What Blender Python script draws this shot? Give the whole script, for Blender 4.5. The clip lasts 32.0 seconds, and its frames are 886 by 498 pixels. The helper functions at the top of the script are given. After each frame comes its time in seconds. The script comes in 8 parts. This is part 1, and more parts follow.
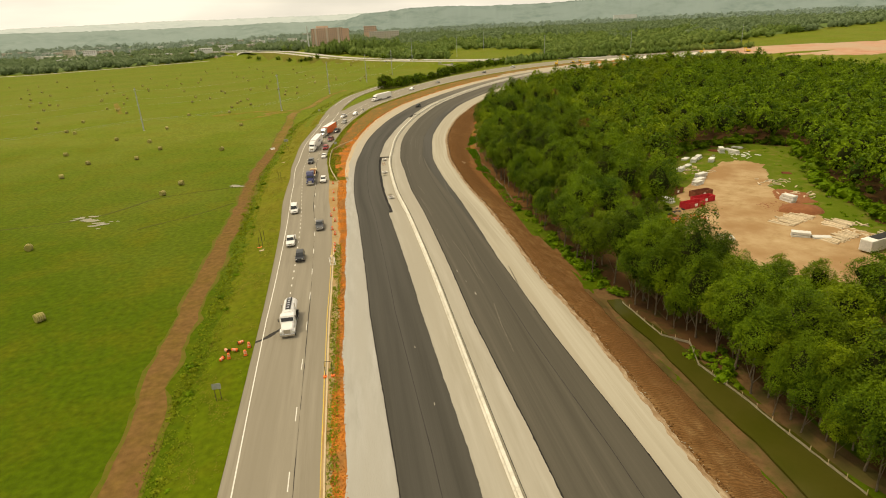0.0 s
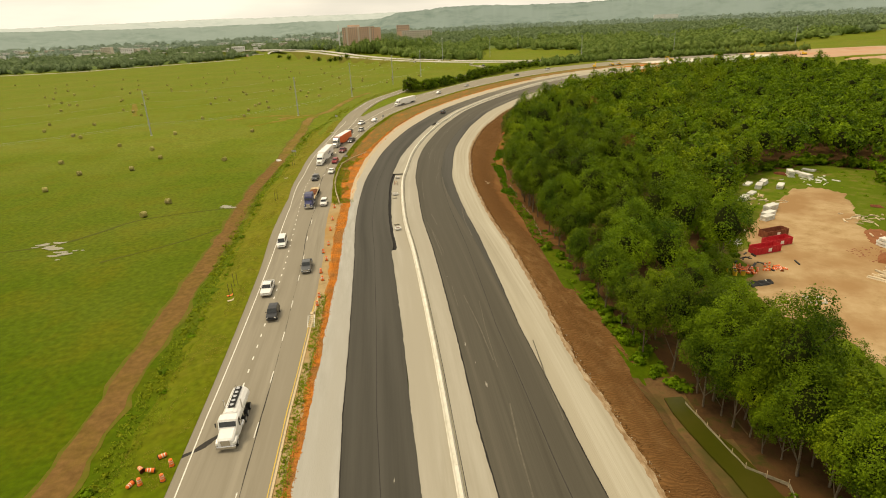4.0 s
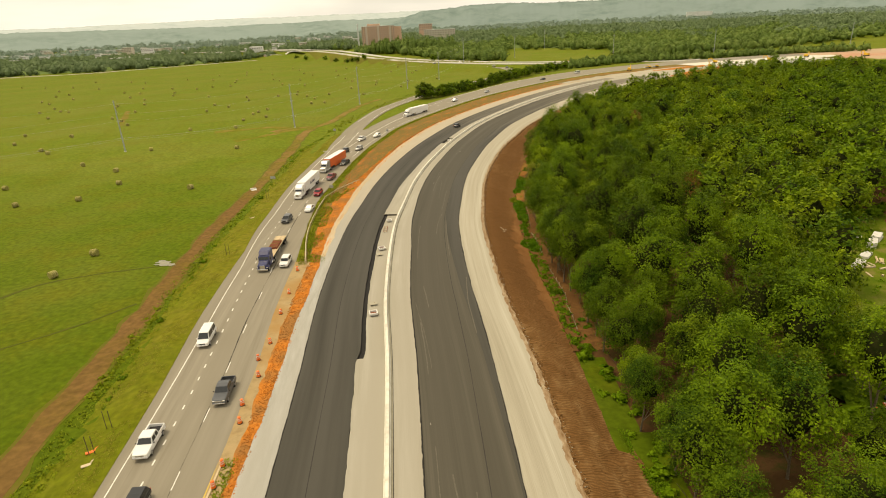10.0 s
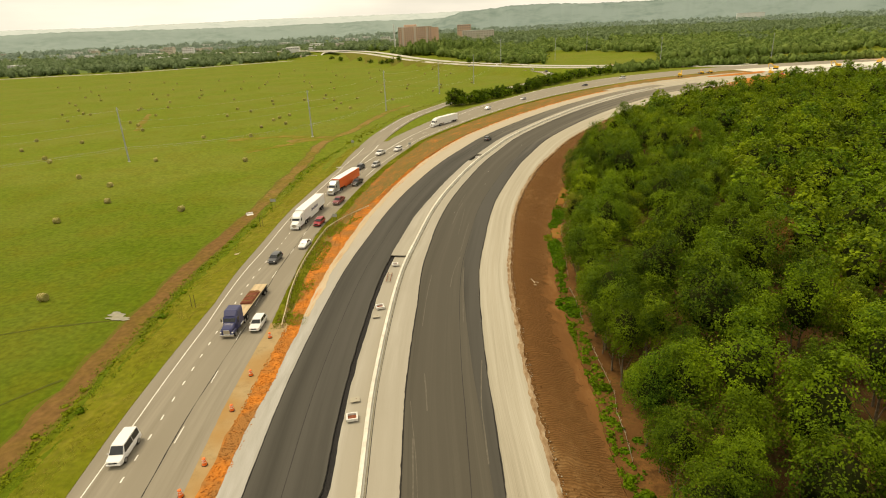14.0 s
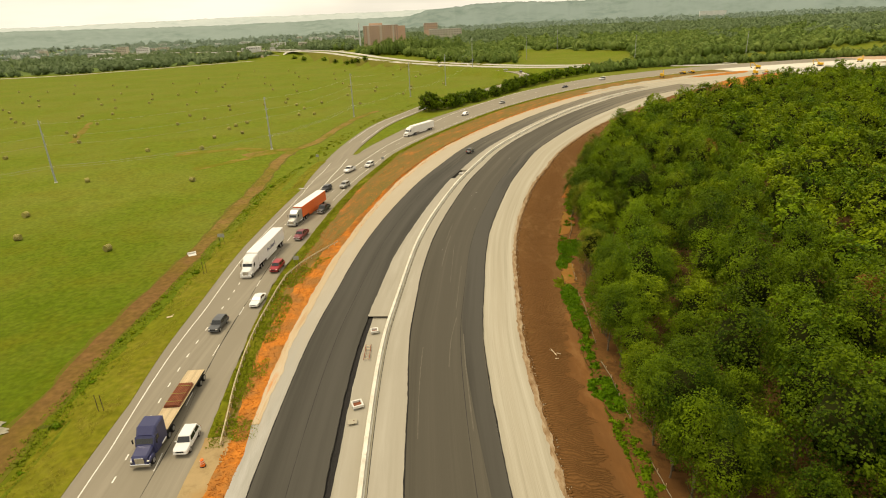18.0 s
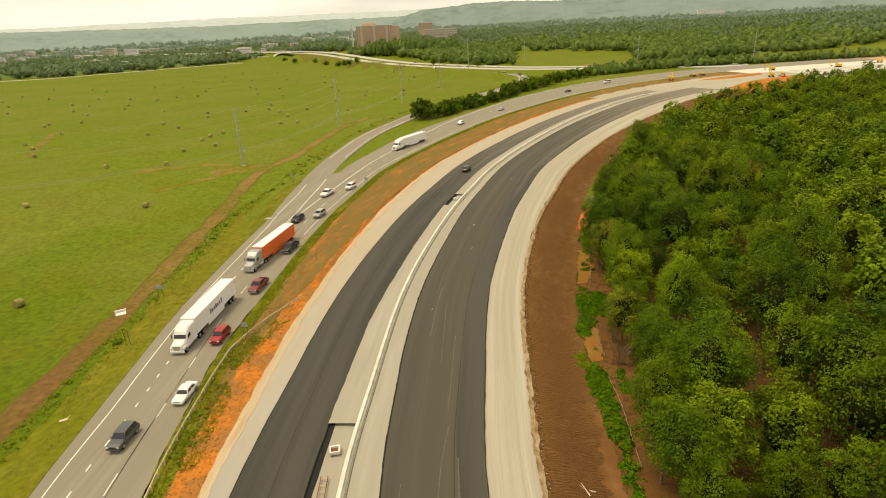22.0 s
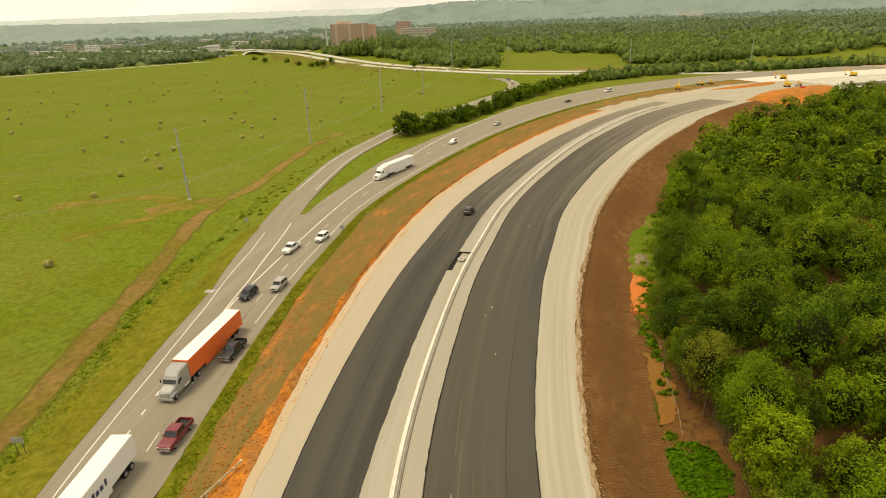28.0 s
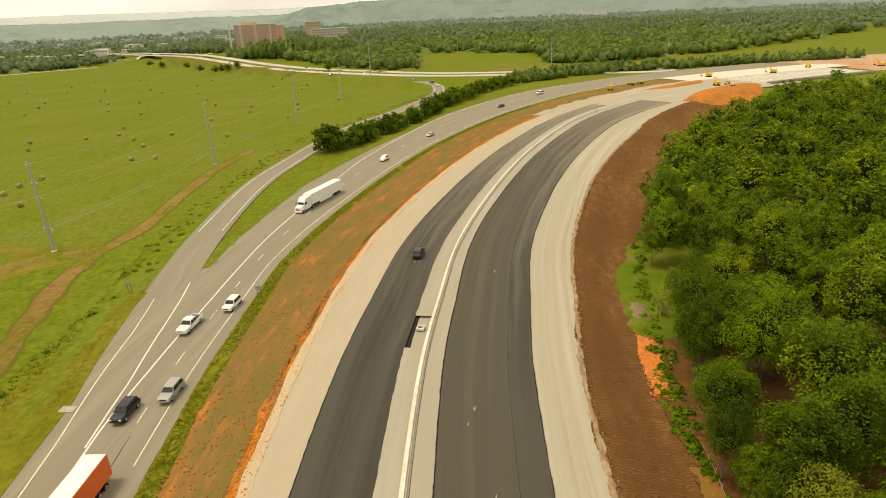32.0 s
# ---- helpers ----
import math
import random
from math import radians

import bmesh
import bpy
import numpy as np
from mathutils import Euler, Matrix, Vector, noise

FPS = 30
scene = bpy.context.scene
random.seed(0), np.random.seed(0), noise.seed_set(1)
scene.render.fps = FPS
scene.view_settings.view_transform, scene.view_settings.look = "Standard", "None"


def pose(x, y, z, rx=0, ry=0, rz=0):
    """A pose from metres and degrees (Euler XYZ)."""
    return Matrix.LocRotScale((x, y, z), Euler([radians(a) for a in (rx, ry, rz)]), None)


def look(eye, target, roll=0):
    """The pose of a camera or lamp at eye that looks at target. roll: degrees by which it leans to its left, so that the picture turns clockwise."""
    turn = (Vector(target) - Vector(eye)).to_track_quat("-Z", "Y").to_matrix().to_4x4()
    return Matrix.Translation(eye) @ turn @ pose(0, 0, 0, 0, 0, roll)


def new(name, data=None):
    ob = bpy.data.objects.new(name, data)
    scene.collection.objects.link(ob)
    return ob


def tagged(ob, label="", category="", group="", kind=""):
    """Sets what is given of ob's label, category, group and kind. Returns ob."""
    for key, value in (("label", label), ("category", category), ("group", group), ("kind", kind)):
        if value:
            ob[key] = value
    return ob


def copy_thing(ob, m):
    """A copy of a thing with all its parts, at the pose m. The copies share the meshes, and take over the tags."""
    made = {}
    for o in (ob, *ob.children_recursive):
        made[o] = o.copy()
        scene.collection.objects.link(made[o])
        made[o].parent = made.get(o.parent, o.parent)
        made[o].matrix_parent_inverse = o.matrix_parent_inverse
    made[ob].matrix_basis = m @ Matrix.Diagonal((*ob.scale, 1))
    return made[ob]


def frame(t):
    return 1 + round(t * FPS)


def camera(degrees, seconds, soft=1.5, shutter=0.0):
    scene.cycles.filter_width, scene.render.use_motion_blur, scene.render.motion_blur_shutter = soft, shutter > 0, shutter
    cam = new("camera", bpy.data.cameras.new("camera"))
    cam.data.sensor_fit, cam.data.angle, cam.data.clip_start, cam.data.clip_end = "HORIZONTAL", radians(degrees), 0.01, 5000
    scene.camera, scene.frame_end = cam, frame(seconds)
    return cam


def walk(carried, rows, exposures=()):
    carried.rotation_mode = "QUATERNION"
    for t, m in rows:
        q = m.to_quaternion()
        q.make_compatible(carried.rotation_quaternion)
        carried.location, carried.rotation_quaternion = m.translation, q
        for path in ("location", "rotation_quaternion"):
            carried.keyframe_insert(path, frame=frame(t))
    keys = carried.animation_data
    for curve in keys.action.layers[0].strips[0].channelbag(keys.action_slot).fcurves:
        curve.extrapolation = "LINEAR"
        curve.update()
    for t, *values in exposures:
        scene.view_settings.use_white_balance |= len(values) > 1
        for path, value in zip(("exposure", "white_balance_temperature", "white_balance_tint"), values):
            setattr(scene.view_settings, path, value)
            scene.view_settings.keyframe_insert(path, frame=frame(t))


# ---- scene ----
cam = camera(74.8, 32.0, 1.0)
PATH = [
    (0, (-11.191, 0.193, 46.819), (-11.020, 2.050, 46.095), -2.80),
    (0.5, (-10.338, 3.816, 46.852), (-10.172, 5.673, 46.129), -2.80),
    (1, (-9.569, 7.384, 46.867), (-9.404, 9.241, 46.143), -2.80),
    (1.5, (-8.707, 10.926, 46.872), (-8.546, 12.784, 46.148), -2.90),
    (2, (-7.808, 14.412, 46.867), (-7.651, 16.270, 46.143), -2.90),
    (2.5, (-6.981, 17.772, 46.845), (-6.826, 19.630, 46.120), -2.90),
    (3, (-6.146, 21.115, 46.857), (-6.032, 22.976, 46.134), -2.90),
    (3.5, (-5.232, 24.607, 46.896), (-5.146, 26.470, 46.174), -2.70),
    (5.5, (-2.222, 38.593, 47.009), (-2.199, 40.458, 46.288), -2.70),
    (6, (-1.674, 42.182, 47.066), (-1.657, 44.047, 46.345), -2.70),
    (6.5, (-1.156, 45.780, 47.088), (-1.144, 47.646, 46.367), -2.60),
    (7, (-0.568, 49.476, 47.083), (-0.560, 51.342, 46.362), -2.70),
    (7.5, (0.154, 53.246, 47.050), (0.157, 55.112, 46.331), -2.80),
    (8, (0.838, 57.036, 47.108), (0.836, 58.901, 46.387), -2.70),
    (8.5, (1.482, 60.929, 47.231), (1.475, 62.795, 46.511), -2.80),
    (9, (1.985, 64.932, 47.322), (1.976, 66.797, 46.600), -2.80),
    (9.5, (2.492, 69.070, 47.321), (2.481, 70.935, 46.599), -2.80),
    (10, (3.084, 73.091, 47.304), (3.070, 74.956, 46.581), -2.80),
    (10.5, (3.688, 76.968, 47.293), (3.670, 78.833, 46.571), -2.80),
    (11, (4.369, 80.747, 47.277), (4.349, 82.612, 46.556), -2.80),
    (11.5, (5.139, 84.657, 47.282), (5.116, 86.522, 46.561), -2.80),
    (12, (5.871, 88.491, 47.323), (5.845, 90.356, 46.602), -2.90),
    (12.5, (6.622, 92.218, 47.388), (6.593, 94.083, 46.667), -2.80),
    (13, (7.212, 95.722, 47.446), (7.086, 97.585, 46.728), -2.80),
    (13.5, (7.366, 99.156, 47.498), (7.195, 101.016, 46.784), -2.60),
    (14, (6.942, 102.575, 47.538), (6.809, 104.438, 46.822), -2.60),
    (14.5, (6.143, 105.972, 47.557), (6.020, 107.834, 46.838), -2.60),
    (16.5, (2.816, 120.202, 47.909), (2.765, 122.066, 47.185), -2.50),
    (17, (2.239, 123.820, 47.835), (2.199, 125.683, 47.110), -2.60),
    (17.5, (1.951, 127.673, 47.773), (1.919, 129.536, 47.049), -2.60),
    (18, (1.741, 131.402, 47.725), (1.713, 133.266, 47.000), -2.70),
    (18.5, (1.634, 134.958, 47.743), (1.610, 136.822, 47.018), -2.70),
    (19, (1.645, 138.572, 47.813), (1.621, 140.436, 47.087), -2.70),
    (19.5, (1.707, 142.226, 47.871), (1.684, 144.089, 47.144), -2.70),
    (20, (1.818, 145.904, 47.896), (1.797, 147.767, 47.170), -2.60),
    (20.5, (2.042, 149.555, 47.872), (2.024, 151.418, 47.145), -2.70),
    (21, (2.343, 153.160, 47.820), (2.324, 155.023, 47.093), -2.80),
    (21.5, (2.709, 156.808, 47.775), (2.690, 158.671, 47.049), -2.80),
    (22, (3.192, 160.368, 47.792), (3.174, 162.232, 47.066), -2.90),
    (22.5, (3.695, 163.973, 47.961), (3.676, 165.837, 47.236), -2.80),
    (23, (3.938, 167.532, 48.162), (3.917, 169.396, 47.436), -2.80),
    (23.5, (3.924, 171.042, 48.400), (3.901, 172.905, 47.674), -2.70),
    (24, (3.641, 174.517, 48.630), (3.618, 176.381, 47.903), -2.50),
    (24.5, (3.146, 177.890, 48.814), (3.120, 179.753, 48.088), -2.40),
    (25, (2.622, 181.340, 48.975), (2.608, 183.203, 48.247), -2.50),
    (25.5, (2.100, 184.969, 49.108), (2.095, 186.832, 48.379), -2.40),
    (27.5, (-0.727, 199.728, 49.351), (-0.665, 201.587, 48.617), -2.20),
    (28, (-1.698, 203.482, 49.297), (-1.635, 205.341, 48.563), -2.20),
    (28.5, (-2.619, 207.404, 49.260), (-2.497, 209.259, 48.523), -2.30),
    (29, (-3.340, 211.378, 49.236), (-3.149, 213.227, 48.496), -2.40),
    (29.5, (-3.914, 215.317, 49.200), (-3.652, 217.154, 48.456), -2.40),
    (30, (-4.324, 219.144, 49.182), (-4.040, 220.978, 48.437), -2.50),
    (30.5, (-4.558, 222.915, 49.182), (-4.261, 224.746, 48.436), -2.50),
    (31, (-4.629, 226.715, 49.165), (-4.321, 228.545, 48.419), -2.50),
    (31.5, (-4.612, 230.560, 49.120), (-4.294, 232.388, 48.375), -2.40),
    (32, (-4.444, 234.490, 49.132), (-4.119, 236.317, 48.388), -2.50),
]
walk(cam, [(t, look(eye, target, roll)) for t, eye, target, roll in PATH], [(0, 0.1, 8760, 8), (12, 0.2, 8760, 8), (22, 0.18, 8760, 8), (32, 0.17, 8760, 8)])

# ---------------------------------------------------------------- world, sun, exposure
world = bpy.data.worlds.new("sky")
scene.world = world
world.use_nodes = True
wn = world.node_tree
bg = wn.nodes["Background"]
sky = wn.nodes.new("ShaderNodeTexSky")
sky.sky_type = "NISHITA"
sky.sun_disc = False
sky.sun_elevation = radians(66)
sky.sun_rotation = radians(286)
sky.dust_density = 3.0
sky.air_density = 0.6
tc = wn.nodes.new("ShaderNodeTexCoord")
mp = wn.nodes.new("ShaderNodeMapping")
mp.inputs["Scale"].default_value = (1.0, 1.0, 5.0)
cl = wn.nodes.new("ShaderNodeTexNoise")
cl.inputs["Scale"].default_value = 2.6
cl.inputs["Detail"].default_value = 6.0
cr = wn.nodes.new("ShaderNodeValToRGB")
cr.color_ramp.elements[0].position, cr.color_ramp.elements[0].color = 0.35, (7.6, 7.9, 8.2, 1)
cr.color_ramp.elements[1].position, cr.color_ramp.elements[1].color = 0.65, (10.4, 10.6, 10.8, 1)
mx = wn.nodes.new("ShaderNodeMixRGB")
mx.inputs[0].default_value = 0.88
wn.links.new(tc.outputs["Generated"], mp.inputs[0])
wn.links.new(mp.outputs[0], cl.inputs["Vector"])
wn.links.new(cl.outputs["Fac"], cr.inputs[0])
wn.links.new(sky.outputs[0], mx.inputs[1])
wn.links.new(cr.outputs[0], mx.inputs[2])
wn.links.new(mx.outputs[0], bg.inputs["Color"])
bg.inputs["Strength"].default_value = 0.10

sun = new("sun", bpy.data.lights.new("sun", "SUN"))
sun.data.energy = 2.15
sun.data.angle = radians(18)
sun.data.color = (1.0, 0.94, 0.84)
sun.matrix_world = look((0, 0, 0), (0.42, -0.12, -1.0))


# ---------------------------------------------------------------- materials
def mat(name, colors, scale=1.0, rough=0.9, bump=0.3, bump_scale=None, spec=0.2, big=0.0, big_color=None, metal=0.0, stretch=None, coords="Object", rand=0.0, detail=8.0):
    """A rough surface: a noise of two or three colours, a second one at a large scale, and a bump."""
    m = bpy.data.materials.new(name)
    m.use_nodes = True
    nt = m.node_tree
    b = nt.nodes["Principled BSDF"]
    b.inputs["Roughness"].default_value = rough
    b.inputs["Metallic"].default_value = metal
    b.inputs["Specular IOR Level"].default_value = spec
    co = nt.nodes.new("ShaderNodeTexCoord").outputs[coords]
    if stretch:
        st = nt.nodes.new("ShaderNodeMapping")
        st.inputs["Scale"].default_value = stretch
        nt.links.new(co, st.inputs[0])
        co = st.outputs[0]
    n1 = nt.nodes.new("ShaderNodeTexNoise")
    n1.inputs["Scale"].default_value = scale
    n1.inputs["Detail"].default_value = detail
    n1.inputs["Roughness"].default_value = 0.65
    nt.links.new(co, n1.inputs["Vector"])
    ramp = nt.nodes.new("ShaderNodeValToRGB")
    ramp.color_ramp.elements[0].position = 0.33
    ramp.color_ramp.elements[-1].position = 0.67
    for k, c in enumerate(colors):
        if 0 < k < len(colors) - 1:
            ramp.color_ramp.elements.new(0.33 + 0.34 * k / (len(colors) - 1))
    for k, c in enumerate(colors):
        ramp.color_ramp.elements[k].color = (*c, 1)
    nt.links.new(n1.outputs["Fac"], ramp.inputs[0])
    col = ramp.outputs[0]
    if big:
        n2 = nt.nodes.new("ShaderNodeTexNoise")
        n2.inputs["Scale"].default_value = big
        n2.inputs["Detail"].default_value = 5.0
        nt.links.new(co, n2.inputs["Vector"])
        r2 = nt.nodes.new("ShaderNodeValToRGB")
        r2.color_ramp.elements[0].position, r2.color_ramp.elements[1].position = 0.42, 0.62
        nt.links.new(n2.outputs["Fac"], r2.inputs[0])
        m2 = nt.nodes.new("ShaderNodeMixRGB")
        m2.inputs[2].default_value = (*big_color, 1)
        nt.links.new(r2.outputs[0], m2.inputs[0])
        nt.links.new(col, m2.inputs[1])
        col = m2.outputs[0]
    if rand:
        oi = nt.nodes.new("ShaderNodeObjectInfo")
        hs = nt.nodes.new("ShaderNodeHueSaturation")
        mr = nt.nodes.new("ShaderNodeMapRange")
        mr.inputs["To Min"].default_value, mr.inputs["To Max"].default_value = 1 - rand, 1 + rand
        nt.links.new(oi.outputs["Random"], mr.inputs["Value"])
        nt.links.new(mr.outputs[0], hs.inputs["Value"])
        nt.links.new(col, hs.inputs["Color"])
        col = hs.outputs[0]
    nt.links.new(col, b.inputs["Base Color"])
    if bump:
        n3 = nt.nodes.new("ShaderNodeTexNoise")
        n3.inputs["Scale"].default_value = bump_scale or scale * 3
        n3.inputs["Detail"].default_value = 4.0
        nt.links.new(co, n3.inputs["Vector"])
        bp = nt.nodes.new("ShaderNodeBump")
        bp.inputs["Strength"].default_value = bump
        bp.inputs["Distance"].default_value = 0.1
        nt.links.new(n3.outputs["Fac"], bp.inputs["Height"])
        nt.links.new(bp.outputs[0], b.inputs["Normal"])
    return m


def leaf_mat(name, dark, light, seed_scale=0.25, rand=0.25, fine_scale=2.6):
    """Foliage: each island of the mesh has its own tone, and light passes through."""
    m = bpy.data.materials.new(name)
    m.use_nodes = True
    nt = m.node_tree
    b = nt.nodes["Principled BSDF"]
    b.inputs["Roughness"].default_value = 0.6
    b.inputs["Specular IOR Level"].default_value = 0.06
    geo = nt.nodes.new("ShaderNodeNewGeometry")
    oi = nt.nodes.new("ShaderNodeObjectInfo")
    no = nt.nodes.new("ShaderNodeTexNoise")
    no.inputs["Scale"].default_value = seed_scale
    no.inputs["Detail"].default_value = 3
    nt.links.new(geo.outputs["Position"], no.inputs["Vector"])
    ad = nt.nodes.new("ShaderNodeMath")
    ad.operation = "MULTIPLY_ADD"
    nt.links.new(geo.outputs["Random Per Island"], ad.inputs[0])
    ad.inputs[1].default_value = 0.26
    nt.links.new(no.outputs["Fac"], ad.inputs[2])
    fine = nt.nodes.new("ShaderNodeTexNoise")
    fine.inputs["Scale"].default_value = fine_scale
    fine.inputs["Detail"].default_value = 3
    nt.links.new(geo.outputs["Position"], fine.inputs["Vector"])
    ad2 = nt.nodes.new("ShaderNodeMath")
    ad2.operation = "MULTIPLY_ADD"
    nt.links.new(fine.outputs["Fac"], ad2.inputs[0])
    ad2.inputs[1].default_value = 0.36
    nt.links.new(ad.outputs[0], ad2.inputs[2])
    bp = nt.nodes.new("ShaderNodeBump")
    bp.inputs["Strength"].default_value = 0.25
    bp.inputs["Distance"].default_value = 0.6 / fine_scale
    nt.links.new(fine.outputs["Fac"], bp.inputs["Height"])
    nt.links.new(bp.outputs[0], b.inputs["Normal"])
    ad = ad2
    mr = nt.nodes.new("ShaderNodeMapRange")
    mr.inputs["From Min"].default_value, mr.inputs["From Max"].default_value = 0.58, 1.12
    nt.links.new(ad.outputs[0], mr.inputs["Value"])
    mix = nt.nodes.new("ShaderNodeMixRGB")
    mix.inputs[1].default_value, mix.inputs[2].default_value = (*dark, 1), (*light, 1)
    nt.links.new(mr.outputs[0], mix.inputs[0])
    hs = nt.nodes.new("ShaderNodeHueSaturation")
    m2 = nt.nodes.new("ShaderNodeMapRange")
    m2.inputs["To Min"].default_value, m2.inputs["To Max"].default_value = 1 - rand, 1 + rand
    nt.links.new(oi.outputs["Random"], m2.inputs["Value"])
    nt.links.new(m2.outputs[0], hs.inputs["Value"])
    nt.links.new(mix.outputs[0], hs.inputs["Color"])
    nt.links.new(hs.outputs[0], b.inputs["Base Color"])
    tr = nt.nodes.new("ShaderNodeBsdfTranslucent")
    nt.links.new(hs.outputs[0], tr.inputs["Color"])
    sh = nt.nodes.new("ShaderNodeMixShader")
    sh.inputs[0].default_value = 0.30
    nt.links.new(b.outputs[0], sh.inputs[1])
    nt.links.new(tr.outputs[0], sh.inputs[2])
    nt.links.new(sh.outputs[0], nt.nodes["Material Output"].inputs["Surface"])
    return m


def lush(m, color, y0, y1, blotch=0.02):
    """Where the meadow is greener: a second colour that gives way, in blotches, along the land from y0 to y1."""
    nt = m.node_tree
    b = nt.nodes["Principled BSDF"]
    old = b.inputs["Base Color"].links[0].from_socket
    co = nt.nodes.new("ShaderNodeTexCoord").outputs["Object"]
    sp = nt.nodes.new("ShaderNodeSeparateXYZ")
    nt.links.new(co, sp.inputs[0])
    no = nt.nodes.new("ShaderNodeTexNoise")
    no.inputs["Scale"].default_value = blotch
    no.inputs["Detail"].default_value = 6.0
    nt.links.new(co, no.inputs["Vector"])
    ma = nt.nodes.new("ShaderNodeMath")
    ma.operation = "MULTIPLY_ADD"
    ma.inputs[1].default_value = 230.0
    nt.links.new(no.outputs["Fac"], ma.inputs[0])
    nt.links.new(sp.outputs["Y"], ma.inputs[2])
    mr = nt.nodes.new("ShaderNodeMapRange")
    mr.inputs["From Min"].default_value, mr.inputs["From Max"].default_value = y0 + 115, y1 + 115
    mr.inputs["To Min"].default_value, mr.inputs["To Max"].default_value = 0.9, 0.0
    nt.links.new(ma.outputs[0], mr.inputs["Value"])
    mx_ = nt.nodes.new("ShaderNodeMixRGB")
    mx_.inputs[2].default_value = (*color, 1)
    nt.links.new(mr.outputs[0], mx_.inputs[0])
    nt.links.new(old, mx_.inputs[1])
    bl = nt.nodes.new("ShaderNodeTexNoise")
    bl.inputs["Scale"].default_value = 0.07
    bl.inputs["Detail"].default_value = 7.0
    bl.inputs["Roughness"].default_value = 0.7
    nt.links.new(co, bl.inputs["Vector"])
    br = nt.nodes.new("ShaderNodeMapRange")
    br.inputs["From Min"].default_value, br.inputs["From Max"].default_value = 0.46, 0.68
    br.inputs["To Min"].default_value, br.inputs["To Max"].default_value = 0.0, 0.4
    nt.links.new(bl.outputs["Fac"], br.inputs["Value"])
    mb = nt.nodes.new("ShaderNodeMixRGB")
    mb.inputs[2].default_value = (0.130, 0.110, 0.008, 1)
    nt.links.new(br.outputs[0], mb.inputs[0])
    nt.links.new(mx_.outputs[0], mb.inputs[1])
    mx_ = mb
    fine = nt.nodes.new("ShaderNodeTexNoise")
    fine.inputs["Scale"].default_value = 0.9
    fine.inputs["Detail"].default_value = 6.0
    nt.links.new(co, fine.inputs["Vector"])
    vr = nt.nodes.new("ShaderNodeMapRange")
    vr.inputs["From Min"].default_value, vr.inputs["From Max"].default_value = 0.3, 0.7
    vr.inputs["To Min"].default_value, vr.inputs["To Max"].default_value = 0.78, 1.22
    nt.links.new(fine.outputs["Fac"], vr.inputs["Value"])
    hs = nt.nodes.new("ShaderNodeHueSaturation")
    nt.links.new(vr.outputs[0], hs.inputs["Value"])
    nt.links.new(mx_.outputs[0], hs.inputs["Color"])
    nt.links.new(hs.outputs[0], b.inputs["Base Color"])
    return m


M_GRASS = lush(mat("hay_field_grass", [(0.092, 0.130, 0.009), (0.118, 0.157, 0.014), (0.136, 0.166, 0.019)], 0.35, 0.95, 0.6, 2.5, 0.04, 0.020, (0.136, 0.158, 0.022)), (0.051, 0.087, 0.003), 110, 330)
def tracked(m, per_metre, depth, shade):
    """Cleat marks of a crawler tractor: wavering ridges across the run, with their shading in the colour too."""
    nt = m.node_tree
    b = nt.nodes["Principled BSDF"]
    old = b.inputs["Base Color"].links[0].from_socket
    bump0 = b.inputs["Normal"].links[0].from_socket
    wv = nt.nodes.new("ShaderNodeTexWave")
    wv.inputs["Scale"].default_value = per_metre / 3.18
    wv.inputs["Distortion"].default_value = 15.0
    wv.inputs["Detail"].default_value = 3.0
    wv.inputs["Detail Scale"].default_value = 0.55
    nt.links.new(nt.nodes.new("ShaderNodeTexCoord").outputs["UV"], wv.inputs["Vector"])
    # Ridge shading put into the colour: hollows of the wave darker, crests lighter.
    vr = nt.nodes.new("ShaderNodeMapRange")
    vr.inputs["To Min"].default_value, vr.inputs["To Max"].default_value = 1 - shade, 1 + shade
    nt.links.new(wv.outputs["Fac"], vr.inputs["Value"])
    hs = nt.nodes.new("ShaderNodeHueSaturation")
    nt.links.new(vr.outputs[0], hs.inputs["Value"])
    nt.links.new(old, hs.inputs["Color"])
    nt.links.new(hs.outputs[0], b.inputs["Base Color"])
    bp = nt.nodes.new("ShaderNodeBump")
    bp.inputs["Strength"].default_value = depth
    bp.inputs["Distance"].default_value = 0.12
    nt.links.new(wv.outputs["Fac"], bp.inputs["Height"])
    nt.links.new(bump0, bp.inputs["Normal"])
    nt.links.new(bp.outputs[0], b.inputs["Normal"])
    return m



